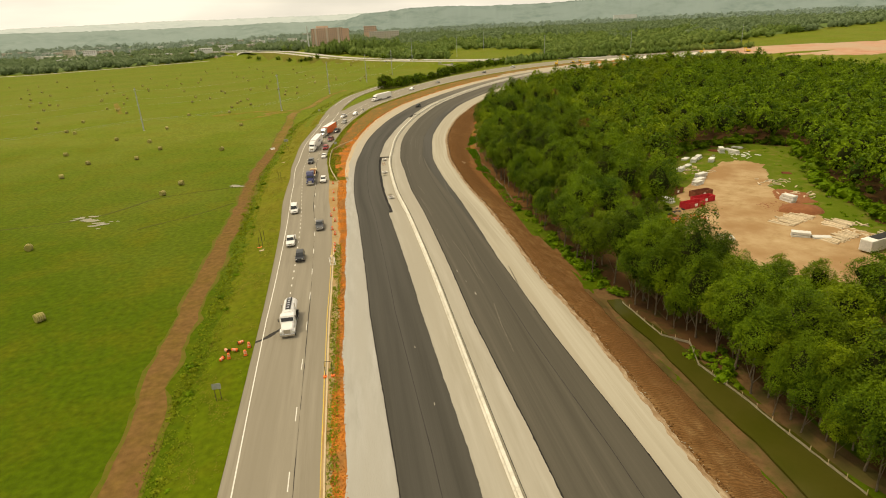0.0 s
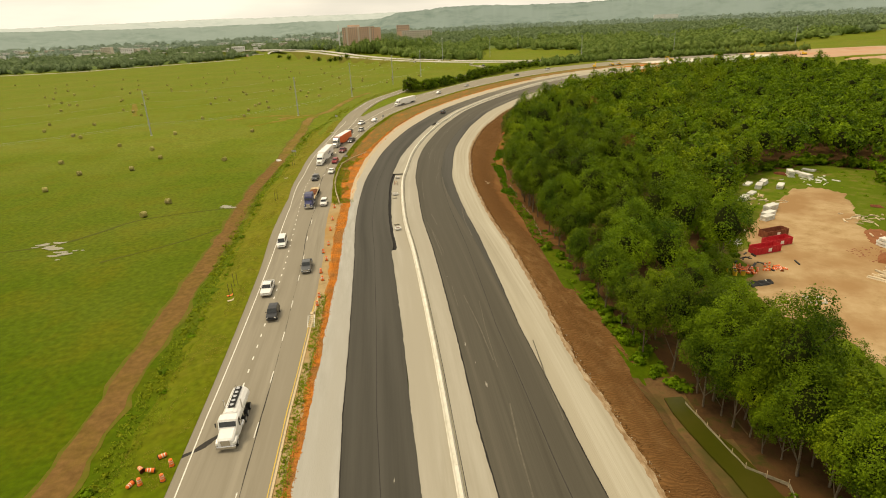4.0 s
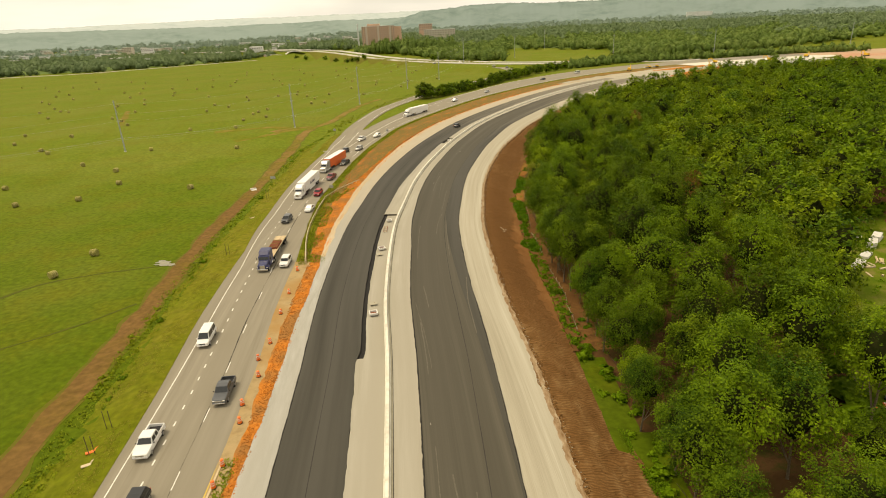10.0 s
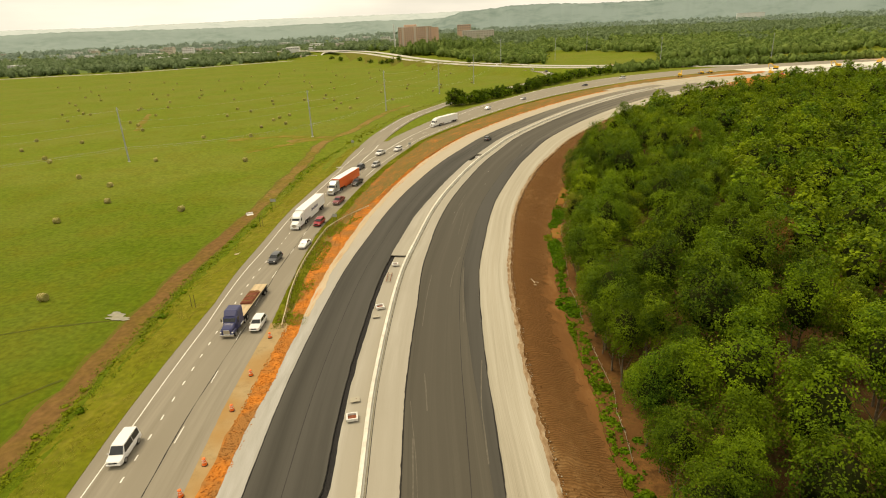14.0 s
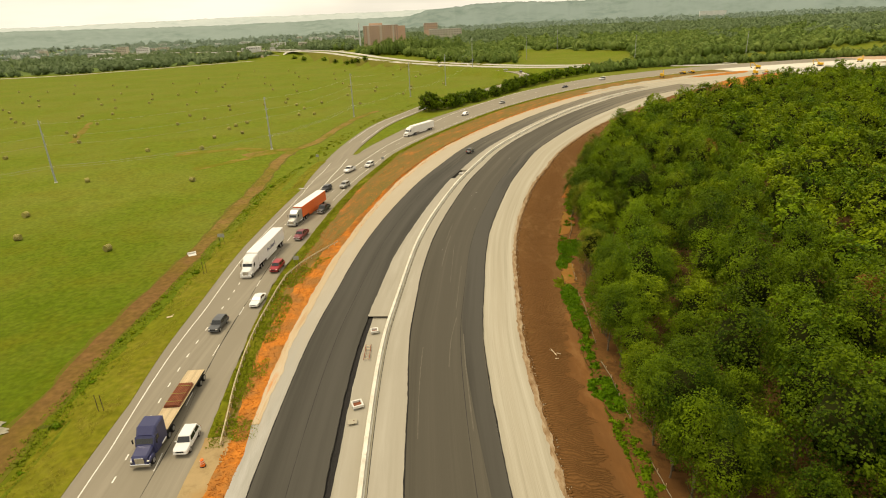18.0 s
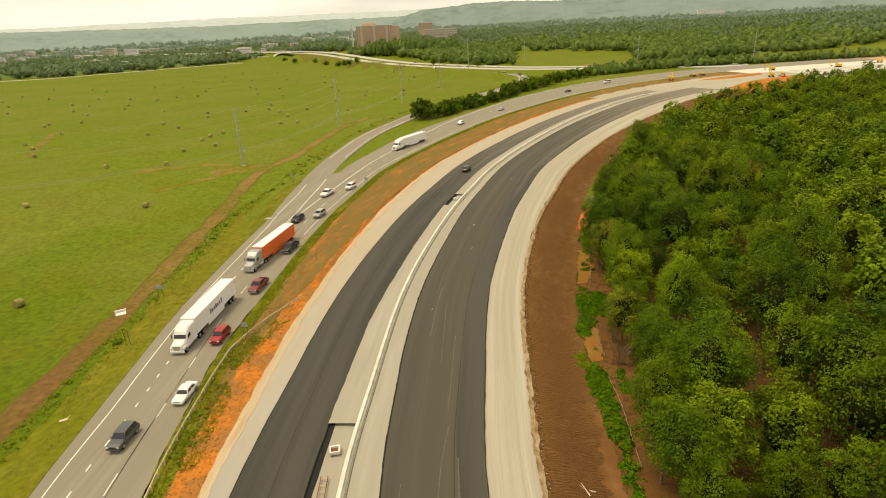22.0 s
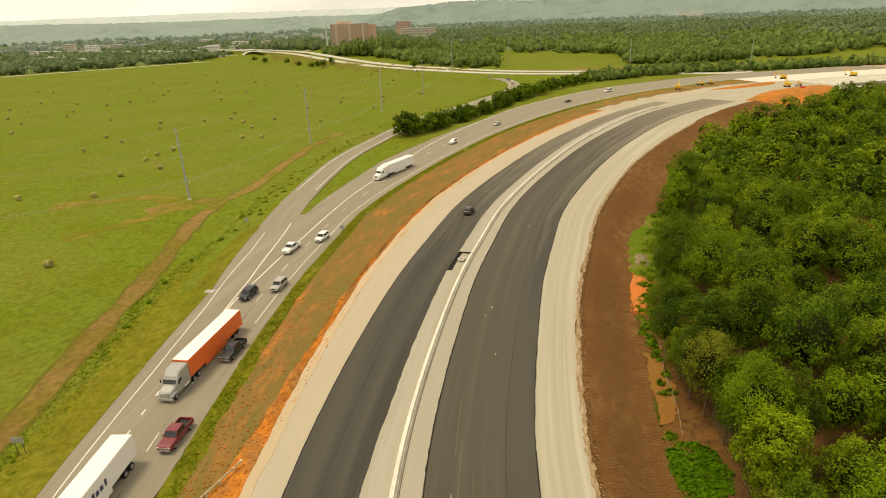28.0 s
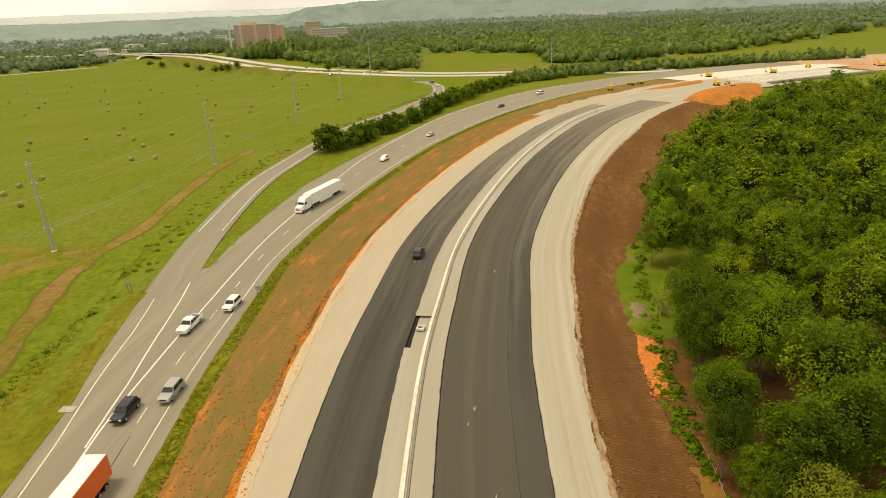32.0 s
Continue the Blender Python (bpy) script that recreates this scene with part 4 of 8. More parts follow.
TRACK = [(-31, 10), (-34, 46), (-36.5, 62), (-38.5, 87), (-41.5, 131), (-44.5, 165), (-45.3, 200), (-46, 218), (-47, 248), (-48.5, 267), (-48, 280), (-42.5, 297), (-40, 318), (-36, 342), (-29, 364)]
free_strip("track_margin", TRACK, 5.2, 0.03, M_MARGIN, "worn brownish grass beside the bare strip", "grass", None, 0.1, wob=1.3)
free_strip("field_track", TRACK, 3.9, 0.05, M_TRACK, "bare brown strip of a buried line in the grass", "track", None, 0.1, wob=0.7)
free_strip("field_track", [(-62, 279), (-56, 284), (-51, 285), (-47, 283)], 6.5, 0.045, M_TRACK, "bare brown wheel-worn turn off the field track", "track", None, 0.1, wob=1.6)
free_strip("field_track", [(-144, 325), (-156, 351), (-169, 381)], 3.2, 0.035, M_TRACK, "short reddish wheel-worn strip far out in the field", "track", None, 0.1, wob=1.2)
free_strip("field_track", [(-72, 264), (-66, 269), (-59, 276), (-53, 282)], 5.5, 0.035, M_FAINT, "faint worn wheel path across the field", "track", None, 0.1, wob=2.4)
free_strip("field_track", [(-58, 286), (-68, 292), (-80, 290), (-88, 288)], 6.5, 0.04, M_FAINT, "thinly worn brown patch in the hay field", "track", None, 0.1, wob=2.6)
for line in ([(-40, 149), (-55, 146), (-64, 142), (-70, 133), (-76, 128), (-95, 124)], [(-60, 118), (-50, 126), (-44, 133)]):
    free_strip("field_trail", line, 0.7, 0.03, M_DAMP, "faint darker trail through the mown grass", "track", None, 0.1, wob=0.5)

# wet places
rng_w = random.Random(5)
water = free_strip("ditch_water", [(26.0, -5), (26.4, 20), (26.0, 38), (25.2, 45), (24.3, 53), (23.6, 60), (22.4, 66), (22.2, 71.5)], lambda f: 10.5 - 7.8 * f, 0.0, M_WATER, "still greenish brown ditch water", "water", [-2.86, -2.86], 0.3, wob=0.4)
for k in range(26):
    f = rng_w.random()
    x, y = (-101 + 13 * f + rng_w.gauss(0, 1.6), 170 - 9 * f + rng_w.gauss(0, 1.3)) if k < 18 else (-61.5 + rng_w.gauss(0, 1.6), 196 + rng_w.gauss(0, 1.2))
    wide = rng_w.uniform(0.5, 1.7)
    ring = [(x + wide * (1 + 0.4 * math.sin(3 * a + k)) * math.cos(a), y + 0.55 * wide * (1 + 0.4 * math.cos(2 * a + k)) * math.sin(a)) for a in np.linspace(0, 6.283, 15)[:-1]]
    zz = float(ground(x, y)[0]) + 0.06 + 0.004 * k
    tagged(new("puddle", raw_mesh("puddle", [(a, b_, zz) for a, b_ in ring], [tuple(range(14))], M_PUDDLE)), "shallow pale puddle in the grass", "water", kind="structure")


# ---------------------------------------------------------------- trees
rng = np.random.default_rng(7)


def ico(level):
    bm = bmesh.new()
    bmesh.ops.create_icosphere(bm, subdivisions=level, radius=1.0)
    v = np.array([p.co[:] for p in bm.verts])
    f = np.array([[q.index for q in p.verts] for p in bm.faces])
    bm.free()
    return v, f


ICO1, ICO2 = ico(1), ico(2)


def crown_arrays(seed, h, r, sprays, leaves, leaf, core=ICO1, low=0.22, core_size=0.76):
    """Verts and faces of a crown: rounded lobes, each of leafy tufts that point up and out, round a ragged inner mass."""
    g = np.random.default_rng(seed)
    mid, tall = h * (1 + low) / 2, h * (1 - low) / 2
    k1, k2, k3 = g.normal(size=(3, 3))

    def skin(d):
        q = 1 + 0.13 * np.sin(2.3 * d @ k1 + 1) + 0.12 * np.sin(3.1 * d @ k2) + 0.08 * np.sin(5.3 * d @ k3)
        wide = np.where(d[:, 2:] < 0, 1 + 0.30 * d[:, 2:], 1 - 0.16 * d[:, 2:])
        return d * q[:, None] * np.array([r, r, tall]) * np.c_[wide, wide, np.ones_like(wide)]

    def unit(v):
        return v / (np.linalg.norm(v, axis=1)[:, None] + 1e-9)

    def fan(count, low_z):
        k = np.arange(count) + 0.5
        z = 1 - (1 - low_z) * k / count
        a = k * 2.39996 + g.uniform(-0.5, 0.5, count)
        rr = np.sqrt(1 - z * z)
        return unit(np.c_[rr * np.cos(a), rr * np.sin(a), z] + g.normal(scale=0.12, size=(count, 3)))

    cv, cf = core
    v = skin(cv)
    if core_size == 0:
        v, cf = v[:0], cf[:0]
    vs = [v * core_size * (1 + g.uniform(-0.2, 0.12, (len(v), 1))) + [0, 0, mid]]
    fs, n = [cf], len(v)
    lobes = max(5, sprays // 3)
    d0 = fan(lobes, -0.6)
    q0 = r * g.uniform(0.27, 0.46, lobes)
    c0 = skin(d0) * (1 - 0.75 * q0 / r)[:, None] * g.uniform(0.92, 1.08, (lobes, 1)) + [0, 0, mid]
    tufts_ = max(4, sprays // 4)
    share = np.maximum(tufts_, (q0**2 / (q0**2).sum() * leaves * 0.76).astype(int))
    P, D = [], []
    for c, d1, q, per in zip(c0, d0, q0, share):
        td = unit(g.normal(size=(tufts_, 3)) * 0.75 + d1 * 0.75 + [0, 0, 0.35])
        tc = c + td * q * g.uniform(0.75, 1.12, (tufts_, 1)) * [1, 1, 1.12]
        i = g.integers(0, tufts_, per)
        P.append(tc[i] + g.normal(size=(per, 3)) * q * 0.19)
        D.append(td[i])
    loose = int(leaves * 0.24)
    d = fan(loose, -0.8)
    P.append(skin(d) * g.uniform(0.62, 0.90, (loose, 1)) + [0, 0, mid])
    D.append(d)
    p, d = np.concatenate(P), np.concatenate(D)
    per = len(p)
    nrm = unit(0.75 * d + [0, 0, 0.28] + g.normal(scale=0.33, size=(per, 3)))
    t = unit(np.cross(nrm, g.normal(size=(per, 3))))
    b2 = np.cross(nrm, t)
    sz = leaf * g.uniform(0.55, 1.4, (per, 1))
    quad4 = np.stack([p - t * sz, p - b2 * sz * 0.62, p + t * sz, p + b2 * sz * 0.62 + nrm * sz * 0.25], 1).reshape(-1, 3)
    vs.append(quad4)
    i = np.arange(per)[:, None] * 4 + n
    fs.append(np.concatenate([i + [0, 1, 2], i + [0, 2, 3]], 0))
    return np.concatenate(vs), np.concatenate(fs)


def tri_mesh(name, v, f, material, smooth=False, inner=None):
    """A mesh of triangles. inner: which faces are a crown's core and take the dark gap colour."""
    me = bpy.data.meshes.new(name)
    me.vertices.add(len(v))
    me.vertices.foreach_set("co", np.ascontiguousarray(v, np.float32).ravel())
    me.loops.add(len(f) * 3)
    me.loops.foreach_set("vertex_index", np.ascontiguousarray(f, np.int32).ravel())
    me.polygons.add(len(f))
    me.polygons.foreach_set("loop_start", np.arange(0, len(f) * 3, 3, dtype=np.int32))
    me.materials.append(material)
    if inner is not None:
        me.materials.append(M_GAPSHADE)
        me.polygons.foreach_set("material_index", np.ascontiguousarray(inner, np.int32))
    me.update(calc_edges=True)
    return me


def many(name, variants, places, material, core=None):
    """One joined mesh of copies of the variants' arrays at rows of x, y, z, scale, turn. core: the crowns' inner shape."""
    vs, fs, ins, n = [], [], [], 0
    for k, (x, y, z, sc, sz, turn) in enumerate(places):
        v, f = variants[k % len(variants)]
        c, s_ = math.cos(turn), math.sin(turn)
        w_ = np.c_[(v[:, 0] * c - v[:, 1] * s_) * sc + x, (v[:, 0] * s_ + v[:, 1] * c) * sc + y, v[:, 2] * sz + z]
        vs.append(w_)
        fs.append(f + n)
        n += len(v)
        if core:
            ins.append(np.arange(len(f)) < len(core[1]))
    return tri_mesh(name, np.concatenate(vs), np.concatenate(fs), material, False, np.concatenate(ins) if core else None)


# ---------------------------------------------------------------- woods
def in_poly(x, y, poly):
    inside, j = False, len(poly) - 1
    for i in range(len(poly)):
        (xi, yi), (xj, yj) = poly[i], poly[j]
        if (yi > y) != (yj > y) and x < (xj - xi) * (y - yi) / (yj - yi) + xi:
            inside = not inside
        j = i
    return inside


CLEAR = [(54, 124), (61, 143), (75, 172), (82, 184), (104, 206), (128, 212), (140, 201), (128, 175), (114, 154), (111, 137), (107, 122), (105, 110), (92, 96), (80, 88), (66, 87), (60, 96), (52, 108)]
LOW = [(36, 112), (41, 92), (47, 80), (52, 70), (68, 70), (86, 78), (104, 96), (92, 96), (80, 88), (66, 87), (60, 96), (52, 108), (51, 126)]
WOOD = [(34, -20), (38, 30), (42, 52), (36, 68), (30, 90), (30, 110), (28, 130), (24.5, 160), (23.5, 185), (24.5, 205), (27.5, 225), (30.5, 252), (35, 282), (45, 312), (58, 343), (80, 378), (112, 410), (150, 436), (212, 470),
        (268, 470), (300, 430), (318, 360), (350, 300), (350, 150), (260, 0), (130, -30)]


GLADE = [(42, 312), (50, 310), (58, 316), (62, 323), (62, 330), (58, 335), (52, 334), (46, 327)]


def patch(name, poly, z, material, label, category, step=4.0, wob=1.5):
    """A patch of bare ground: a grid clipped to a plan shape, on the lie of the land."""
    xs = [p[0] for p in poly]
    ys = [p[1] for p in poly]
    nx, ny = int((max(xs) - min(xs)) / step) + 2, int((max(ys) - min(ys)) / step) + 2
    X, Y = np.meshgrid(min(xs) + np.arange(nx) * step, min(ys) + np.arange(ny) * step)
    keep = np.array([in_poly(x + wob * noise.noise(Vector((x / 6, y / 6, 1))), y + wob * noise.noise(Vector((x / 6, y / 6, 7))), poly) for x, y in zip(X.ravel(), Y.ravel())])
    h = ground(X.ravel(), Y.ravel()) + z
    h = np.where(keep, h, h - 3 * abs(z) - 0.05)
    faces = []
    for i in range(ny - 1):
        for j in range(nx - 1):
            q = (i * nx + j, i * nx + j + 1, (i + 1) * nx + j + 1, (i + 1) * nx + j)
            if any(keep[list(q)]):
                faces.append(q)
    return tagged(new(name, raw_mesh(name, np.c_[X.ravel(), Y.ravel(), h], faces, material, True)), label, category, kind="structure")


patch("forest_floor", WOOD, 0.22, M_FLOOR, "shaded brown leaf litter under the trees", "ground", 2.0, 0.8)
YARD = [(57, 114), (59, 126), (62, 136), (66, 147), (73, 156), (80, 165), (90, 175), (98, 182), (106, 190), (114, 189), (117, 180), (108, 166), (101, 156), (99, 146), (94, 133), (98, 120), (100, 112), (91, 100), (76, 90), (64, 98)]
patch("yard_ground", YARD, 0.30, M_DIRT, "bare tan dirt of the storage yard", "ground", 0.9, 3.0)
patch("yard_grass", [(96 + (a - 96) * 1.09, 150 + (b - 150) * 1.08) for a, b in CLEAR], 0.24, M_YARDGRASS, "rough green grass round the storage yard", "ground", 2.5)

patch("glade_grass", [(40, 309), (48, 307), (58, 315), (66, 324), (73, 335), (70, 350), (58, 347), (46, 330)], 0.34, M_YARDGRASS, "sunny olive grass in a gap of the wood", "grass", 1.5, 1.0)
patch("clay_patch", [(35.4, 295.6), (36.6, 299.5), (38.2, 303.5), (39.4, 307), (41.0, 310.6), (42.8, 309), (42.9, 306.6), (40.8, 302), (39.2, 298.6), (37.6, 296)], 0.30, M_BRIGHTCLAY, "bright orange clay scraped bare at the wood's foot", "clay", 0.35, 1.1)
patch("damp_patch", [(42.5, 315), (45, 322), (48, 321), (46, 314.5)], 0.36, M_DAMPSOIL, "damp grey-brown wash of silt in the grass", "soil", 0.8, 0.8)
trees_a, trees_b, trees_c = [], [], []
STEP = 7.9
for iy in range(0, 65):
    for ix in range(0, 45):
        x = 22 + ix * STEP + rng.uniform(-1.7, 1.7) + (iy % 2) * STEP / 2
        y = 5 + iy * STEP + rng.uniform(-1.7, 1.7)
        s, u = nearest(x, y)
        d = u[0] - SOIL_R(s[0])
        hidden = x + 11 > 1.1 * y + 12
        if not in_poly(x, y, WOOD) or in_poly(x, y, CLEAR) or d < (6.4 if 405 < s[0] < 434 else 4.0 if s[0] > 386 else 6.6 if s[0] > 330 else 5.0 if s[0] > 255 else 3.2) or x < np.interp(y, (40, 46, 57, 66, 77, 81, 92, 100), (41.5, 40.5, 38.5, 37.5, 37.2, 34.5, 31.5, 20)):
            continue
        if in_poly(x, y, GLADE):
            continue
        if hidden:
            trees_c.append((x, y, 100.0))
            continue
        near = d < 15 and 130 < s[0] < 420
        mid = d < 45 and s[0] < 470
        (trees_a if near and len(trees_a) < 62 else trees_b if mid and len(trees_b) < 240 else trees_c).append((x, y, d if not in_poly(x, y, LOW) else -d))


# smaller trees along the edge of the wood
for k in range(44):
    s = 207 + k * 5.9 + rng.uniform(-1.5, 1.5)
    p = at(s, float(SOIL_R(s)) + rng.uniform(3.0, 5.0) + (3.0 if 405 < s < 434 else 0.6 if s > 388 else 2.8 if s > 330 else 1.3 if s > 270 else 0) + (1.5 if 245 < s < 268 or 340 < s < 385 else 0))
    if not in_poly(p.x, p.y, GLADE) and not 438 < s < 456:
        trees_a.append((p.x, p.y, 3.5))
for x, y in ((66, 347), (71, 345), (77, 349), (72, 353), (81, 356), (86, 364), (79, 363), (75, 340)):
    trees_a.append((x, y, 6.0))
# slim trees close behind the silt fence
for k in range(48):
    y = 40 + k * 1.2 + rng.uniform(-0.5, 0.5)
    x = float(np.interp(y, (40, 46, 54, 62, 71, 77, 80, 93, 100), (39.5, 38.5, 37.2, 36.4, 36.8, 37.6, 35.2, 31.8, 31))) + (0.4, 3.4, 1.6, 5.2)[k % 4] + rng.uniform(-0.4, 0.8)
    trees_a.append((x, y, -9 if in_poly(x, y, LOW) else 3.0))


def trunk_arrays(seed, h, r):
    """A tapered, leaning trunk with limbs."""
    g = np.random.default_rng(seed)
    v, f = [], []

    def tube(points, radii, sides=6):
        base = len(v)
        for p, q in zip(points, radii):
            for k in range(sides):
                a = 2 * math.pi * k / sides
                v.append((p[0] + q * math.cos(a), p[1] + q * math.sin(a), p[2]))
        for i in range(len(points) - 1):
            for k in range(sides):
                a, b2 = base + i * sides + k, base + i * sides + (k + 1) % sides
                f.append((a, b2, b2 + sides))
                f.append((a, b2 + sides, a + sides))

    lean = g.uniform(-0.06, 0.06, 2)
    pts = [np.array([lean[0] * z * h + 0.15 * math.sin(z * 5 + seed), lean[1] * z * h, z * h]) for z in (0, 0.15, 0.35, 0.55, 0.75)]
    tube(pts, [0.0115 * h * q for q in (1.15, 0.85, 0.7, 0.5, 0.2)])
    for k in range(4):
        i = 1 + k % 3
        a = g.uniform(0, 6.28)
        out = np.array([math.cos(a), math.sin(a), 0]) * r * g.uniform(0.5, 0.8)
        tube([pts[i], pts[i] + out * 0.45 + [0, 0, h * 0.13], pts[i] + out + [0, 0, h * 0.3]], [0.006 * h, 0.004 * h, 0.0015 * h], 5)
    return np.array(v), np.array(f)


def tree_model(seed, h, r, sprays, leaves, leaf, core, leaf_material, low=0.22):
    t = new("tree")
    cv, cf = crown_arrays(seed, h, r, sprays, leaves, leaf, core, low, 0.54)
    tv, tf = trunk_arrays(seed, h, r)
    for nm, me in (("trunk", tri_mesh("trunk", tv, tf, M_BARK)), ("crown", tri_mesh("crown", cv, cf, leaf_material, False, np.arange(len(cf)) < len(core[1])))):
        o = new(nm, me)
        o.parent = t
    return t


M_LEAF_B = leaf_mat("tree_leaves_yellowish", (0.042, 0.083, 0.006), (0.230, 0.308, 0.015), 0.13, 0.3)
M_LEAF_C = leaf_mat("tree_leaves_pale_yellow_green", (0.115, 0.150, 0.014), (0.300, 0.320, 0.034), 0.2, 0.2)
M_LEAF_D = leaf_mat("withered_red_brown_leaves", (0.110, 0.060, 0.012), (0.270, 0.130, 0.030), 0.3, 0.2)
LABELS = ("broadleaf tree with a dense rounded dark green crown", "young broadleaf tree with a light yellow-green crown")


def plant(rows, models, group):
    for k, (x, y, d) in enumerate(rows):
        mdl, lab = models[k % len(models)]
        sc = rng.uniform(0.72, 1.26) * (0.62 if d < 0 else 0.82 if d < 4 else 1.0)
        m = Matrix.LocRotScale((x, y, float(ground(x, y)[0]) - 0.1), Euler((0, 0, rng.uniform(0, 6.28))), (sc * (1.25 if d < 0 else 1), sc * (1.25 if d < 0 else 1), sc * rng.uniform(0.92, 1.1)))
        if not mdl.get("used"):
            mdl["used"] = 1
            mdl.matrix_basis = m
            tagged(mdl, lab, "tree", group)
        else:
            o = copy_thing(mdl, m)
            o.matrix_basis = m


models_a = [(tree_model(100 + k, (13.0, 14.5, 11.5, 15.5, 13.5)[k], (3.3, 3.8, 3.1, 4.0, 3.6)[k], 72, 9000, 0.120, ICO2, (M_LEAF, M_LEAF_B)[k == 2], (0.34, 0.28, 0.38, 0.30, 0.36)[k]), LABELS[k == 2]) for k in range(5)]
models_b = [(tree_model(200 + k, (13.5, 14.5, 12.4, 15.4)[k], (3.6, 3.9, 3.4, 4.1)[k], 60, 5600, 0.148, ICO2, (M_LEAF, M_LEAF_B)[k == 2]), LABELS[k == 2]) for k in range(4)]
plant(trees_a, models_a, "trees along the wood's edge")
pale_tree = tree_model(150, 11.5, 3.0, 66, 7000, 0.11, ICO2, M_LEAF_C, 0.18)
plant([(*at(381, 39.0)[:2], 6.0), (*at(351, 38.0)[:2], 3.0), (56.0, 262.0, 6.0)], [(pale_tree, "slender tree with a pale yellow-green crown")], "pale trees in the wood")
withered_tree = tree_model(151, 12.5, 2.6, 50, 3000, 0.12, ICO2, M_LEAF_D, 0.4)
plant([(92.9, 339.8, 6.0), (60.5, 205.0, 6.0), (78.0, 300.0, 6.0)], [(withered_tree, "withered tree with red-brown leaves in the wood")], "withered trees in the wood")
plant(trees_b[:80], models_b, "trees behind the wood's edge")
for mt, q, lab in ((M_LEAF, 0, "dense dark green crowns behind the wood's edge"), (M_LEAF_B, 1, "lighter yellow-green crowns behind the wood's edge")):
    rows = []
    for x, y, d in trees_b[80 + q :: 3] + (trees_b[82::3] if q == 0 else []):
        sc = rng.uniform(0.72, 1.26) * (0.62 if d < 0 else 1.0)
        rows.append((x, y, float(ground(x, y)[0]) - 0.1, sc * (1.25 if d < 0 else 1), sc * rng.uniform(0.92, 1.1), rng.uniform(0, 6.28)))
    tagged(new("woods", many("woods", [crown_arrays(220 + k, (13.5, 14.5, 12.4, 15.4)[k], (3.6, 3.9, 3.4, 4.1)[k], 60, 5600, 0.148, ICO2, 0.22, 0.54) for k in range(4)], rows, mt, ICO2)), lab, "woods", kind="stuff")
for mdl, _ in models_a + models_b + [(pale_tree, 0), (withered_tree, 0)]:
    if mdl.get("used"):
        del mdl["used"]
crowns_c = [crown_arrays(300 + k, 1.0, 0.30, 42, 1100, 0.024, ICO2, 0.22, 0.54) for k in range(6)]
crowns_d = [crown_arrays(320 + k, 1.0, 0.30, 30, 620, 0.030, ICO1, 0.22, 0.54) for k in range(6)]
rows = []
for x, y, d in trees_c:
    tall = rng.uniform(10.5, 17.0) * (0.62 if d < 0 else 1.0)
    rows.append((x, y, float(ground(x, y)[0]), tall * rng.uniform(0.9, 1.12), tall, rng.uniform(0, 6.28)))
deep = [r for r, q in zip(rows, trees_c) if abs(q[2]) > 85]
rows = [r for r, q in zip(rows, trees_c) if abs(q[2]) <= 85]
tagged(new("woods", many("woods", crowns_d, deep, M_LEAF, ICO1)), "deep dark green broadleaf wood behind the yard", "woods", kind="stuff")
# More light crowns than dark: haze and light on the farther wood, as leaf colour.
half = [r for k, r in enumerate(rows) if (k * 7) % 10 < 4]
rest = [r for k, r in enumerate(rows) if (k * 7) % 10 >= 4]
tagged(new("woods", many("woods", crowns_c, half, M_LEAF, ICO2)), "dense dark green broadleaf wood", "woods", kind="stuff")
tagged(new("woods", many("woods", crowns_c, rest, M_LEAF_B, ICO2)), "lighter yellow-green crowns in the broadleaf wood", "woods", kind="stuff")

# shrubs under the wood's edge
shrub_models = []
for k in range(4):
    sh = new("shrub")
    cv, cf = crown_arrays(400 + k, 1.7, 1.25, 14, 320, 0.20, ICO1, 0.0)
    o = new("foliage", tri_mesh("foliage", cv - [0, 0, 0.25], cf, M_SHRUB))
    o.parent = sh
    tv, tf = trunk_arrays(410 + k, 1.2, 0.8)
    o = new("stem", tri_mesh("stem", tv, tf, M_BARK))
    o.parent = sh
    shrub_models.append(sh)


def shrubs(places, label, group, low=0.7, high=1.5):
    for k, (x, y) in enumerate(places):
        mdl = shrub_models[k % 4]
        sc = rng.uniform(low, high)
        m = Matrix.LocRotScale((x, y, float(ground(x, y)[0]) - 0.05), Euler((0, 0, rng.uniform(0, 6.28))), (sc, sc, sc * rng.uniform(0.6, 1.0)))
        if mdl.get("used"):
            o = copy_thing(mdl, m)
            o.matrix_basis = m
        else:
            mdl["used"], o = 1, mdl
            mdl.matrix_basis = m
        tagged(o, label, "shrub", group)


pl = []
for k in range(95):
    s = 205 + k * 2.7 + rng.uniform(-1, 1)
    p = at(s, float(SOIL_R(s)) + (rng.uniform(1.5, 5.0) if s < 262 else rng.uniform(1.4, 2.8)))
    if s < 262 or k % 9 == 0:
        pl.append((p.x, p.y))
n_edge = len(pl)
shrubs(pl, "leafy bright green shrub by the foot of the wood", "shrubs at the wood's edge", 0.4, 1.0)
for k in range(60):
    a = 6.2832 * k / 60
    x, y = 96 + 1.10 * (np.interp(a, np.linspace(0, 6.2832, 18), [q[0] for q in CLEAR] + [CLEAR[0][0]]) - 96), 150 + 1.09 * (np.interp(a, np.linspace(0, 6.2832, 18), [q[1] for q in CLEAR] + [CLEAR[0][1]]) - 150)
    pl.append((float(x), float(y)))
shrubs(pl[n_edge:], "dense green shrub round the storage yard", "shrubs round the yard", 2.0, 3.6)
pl = []
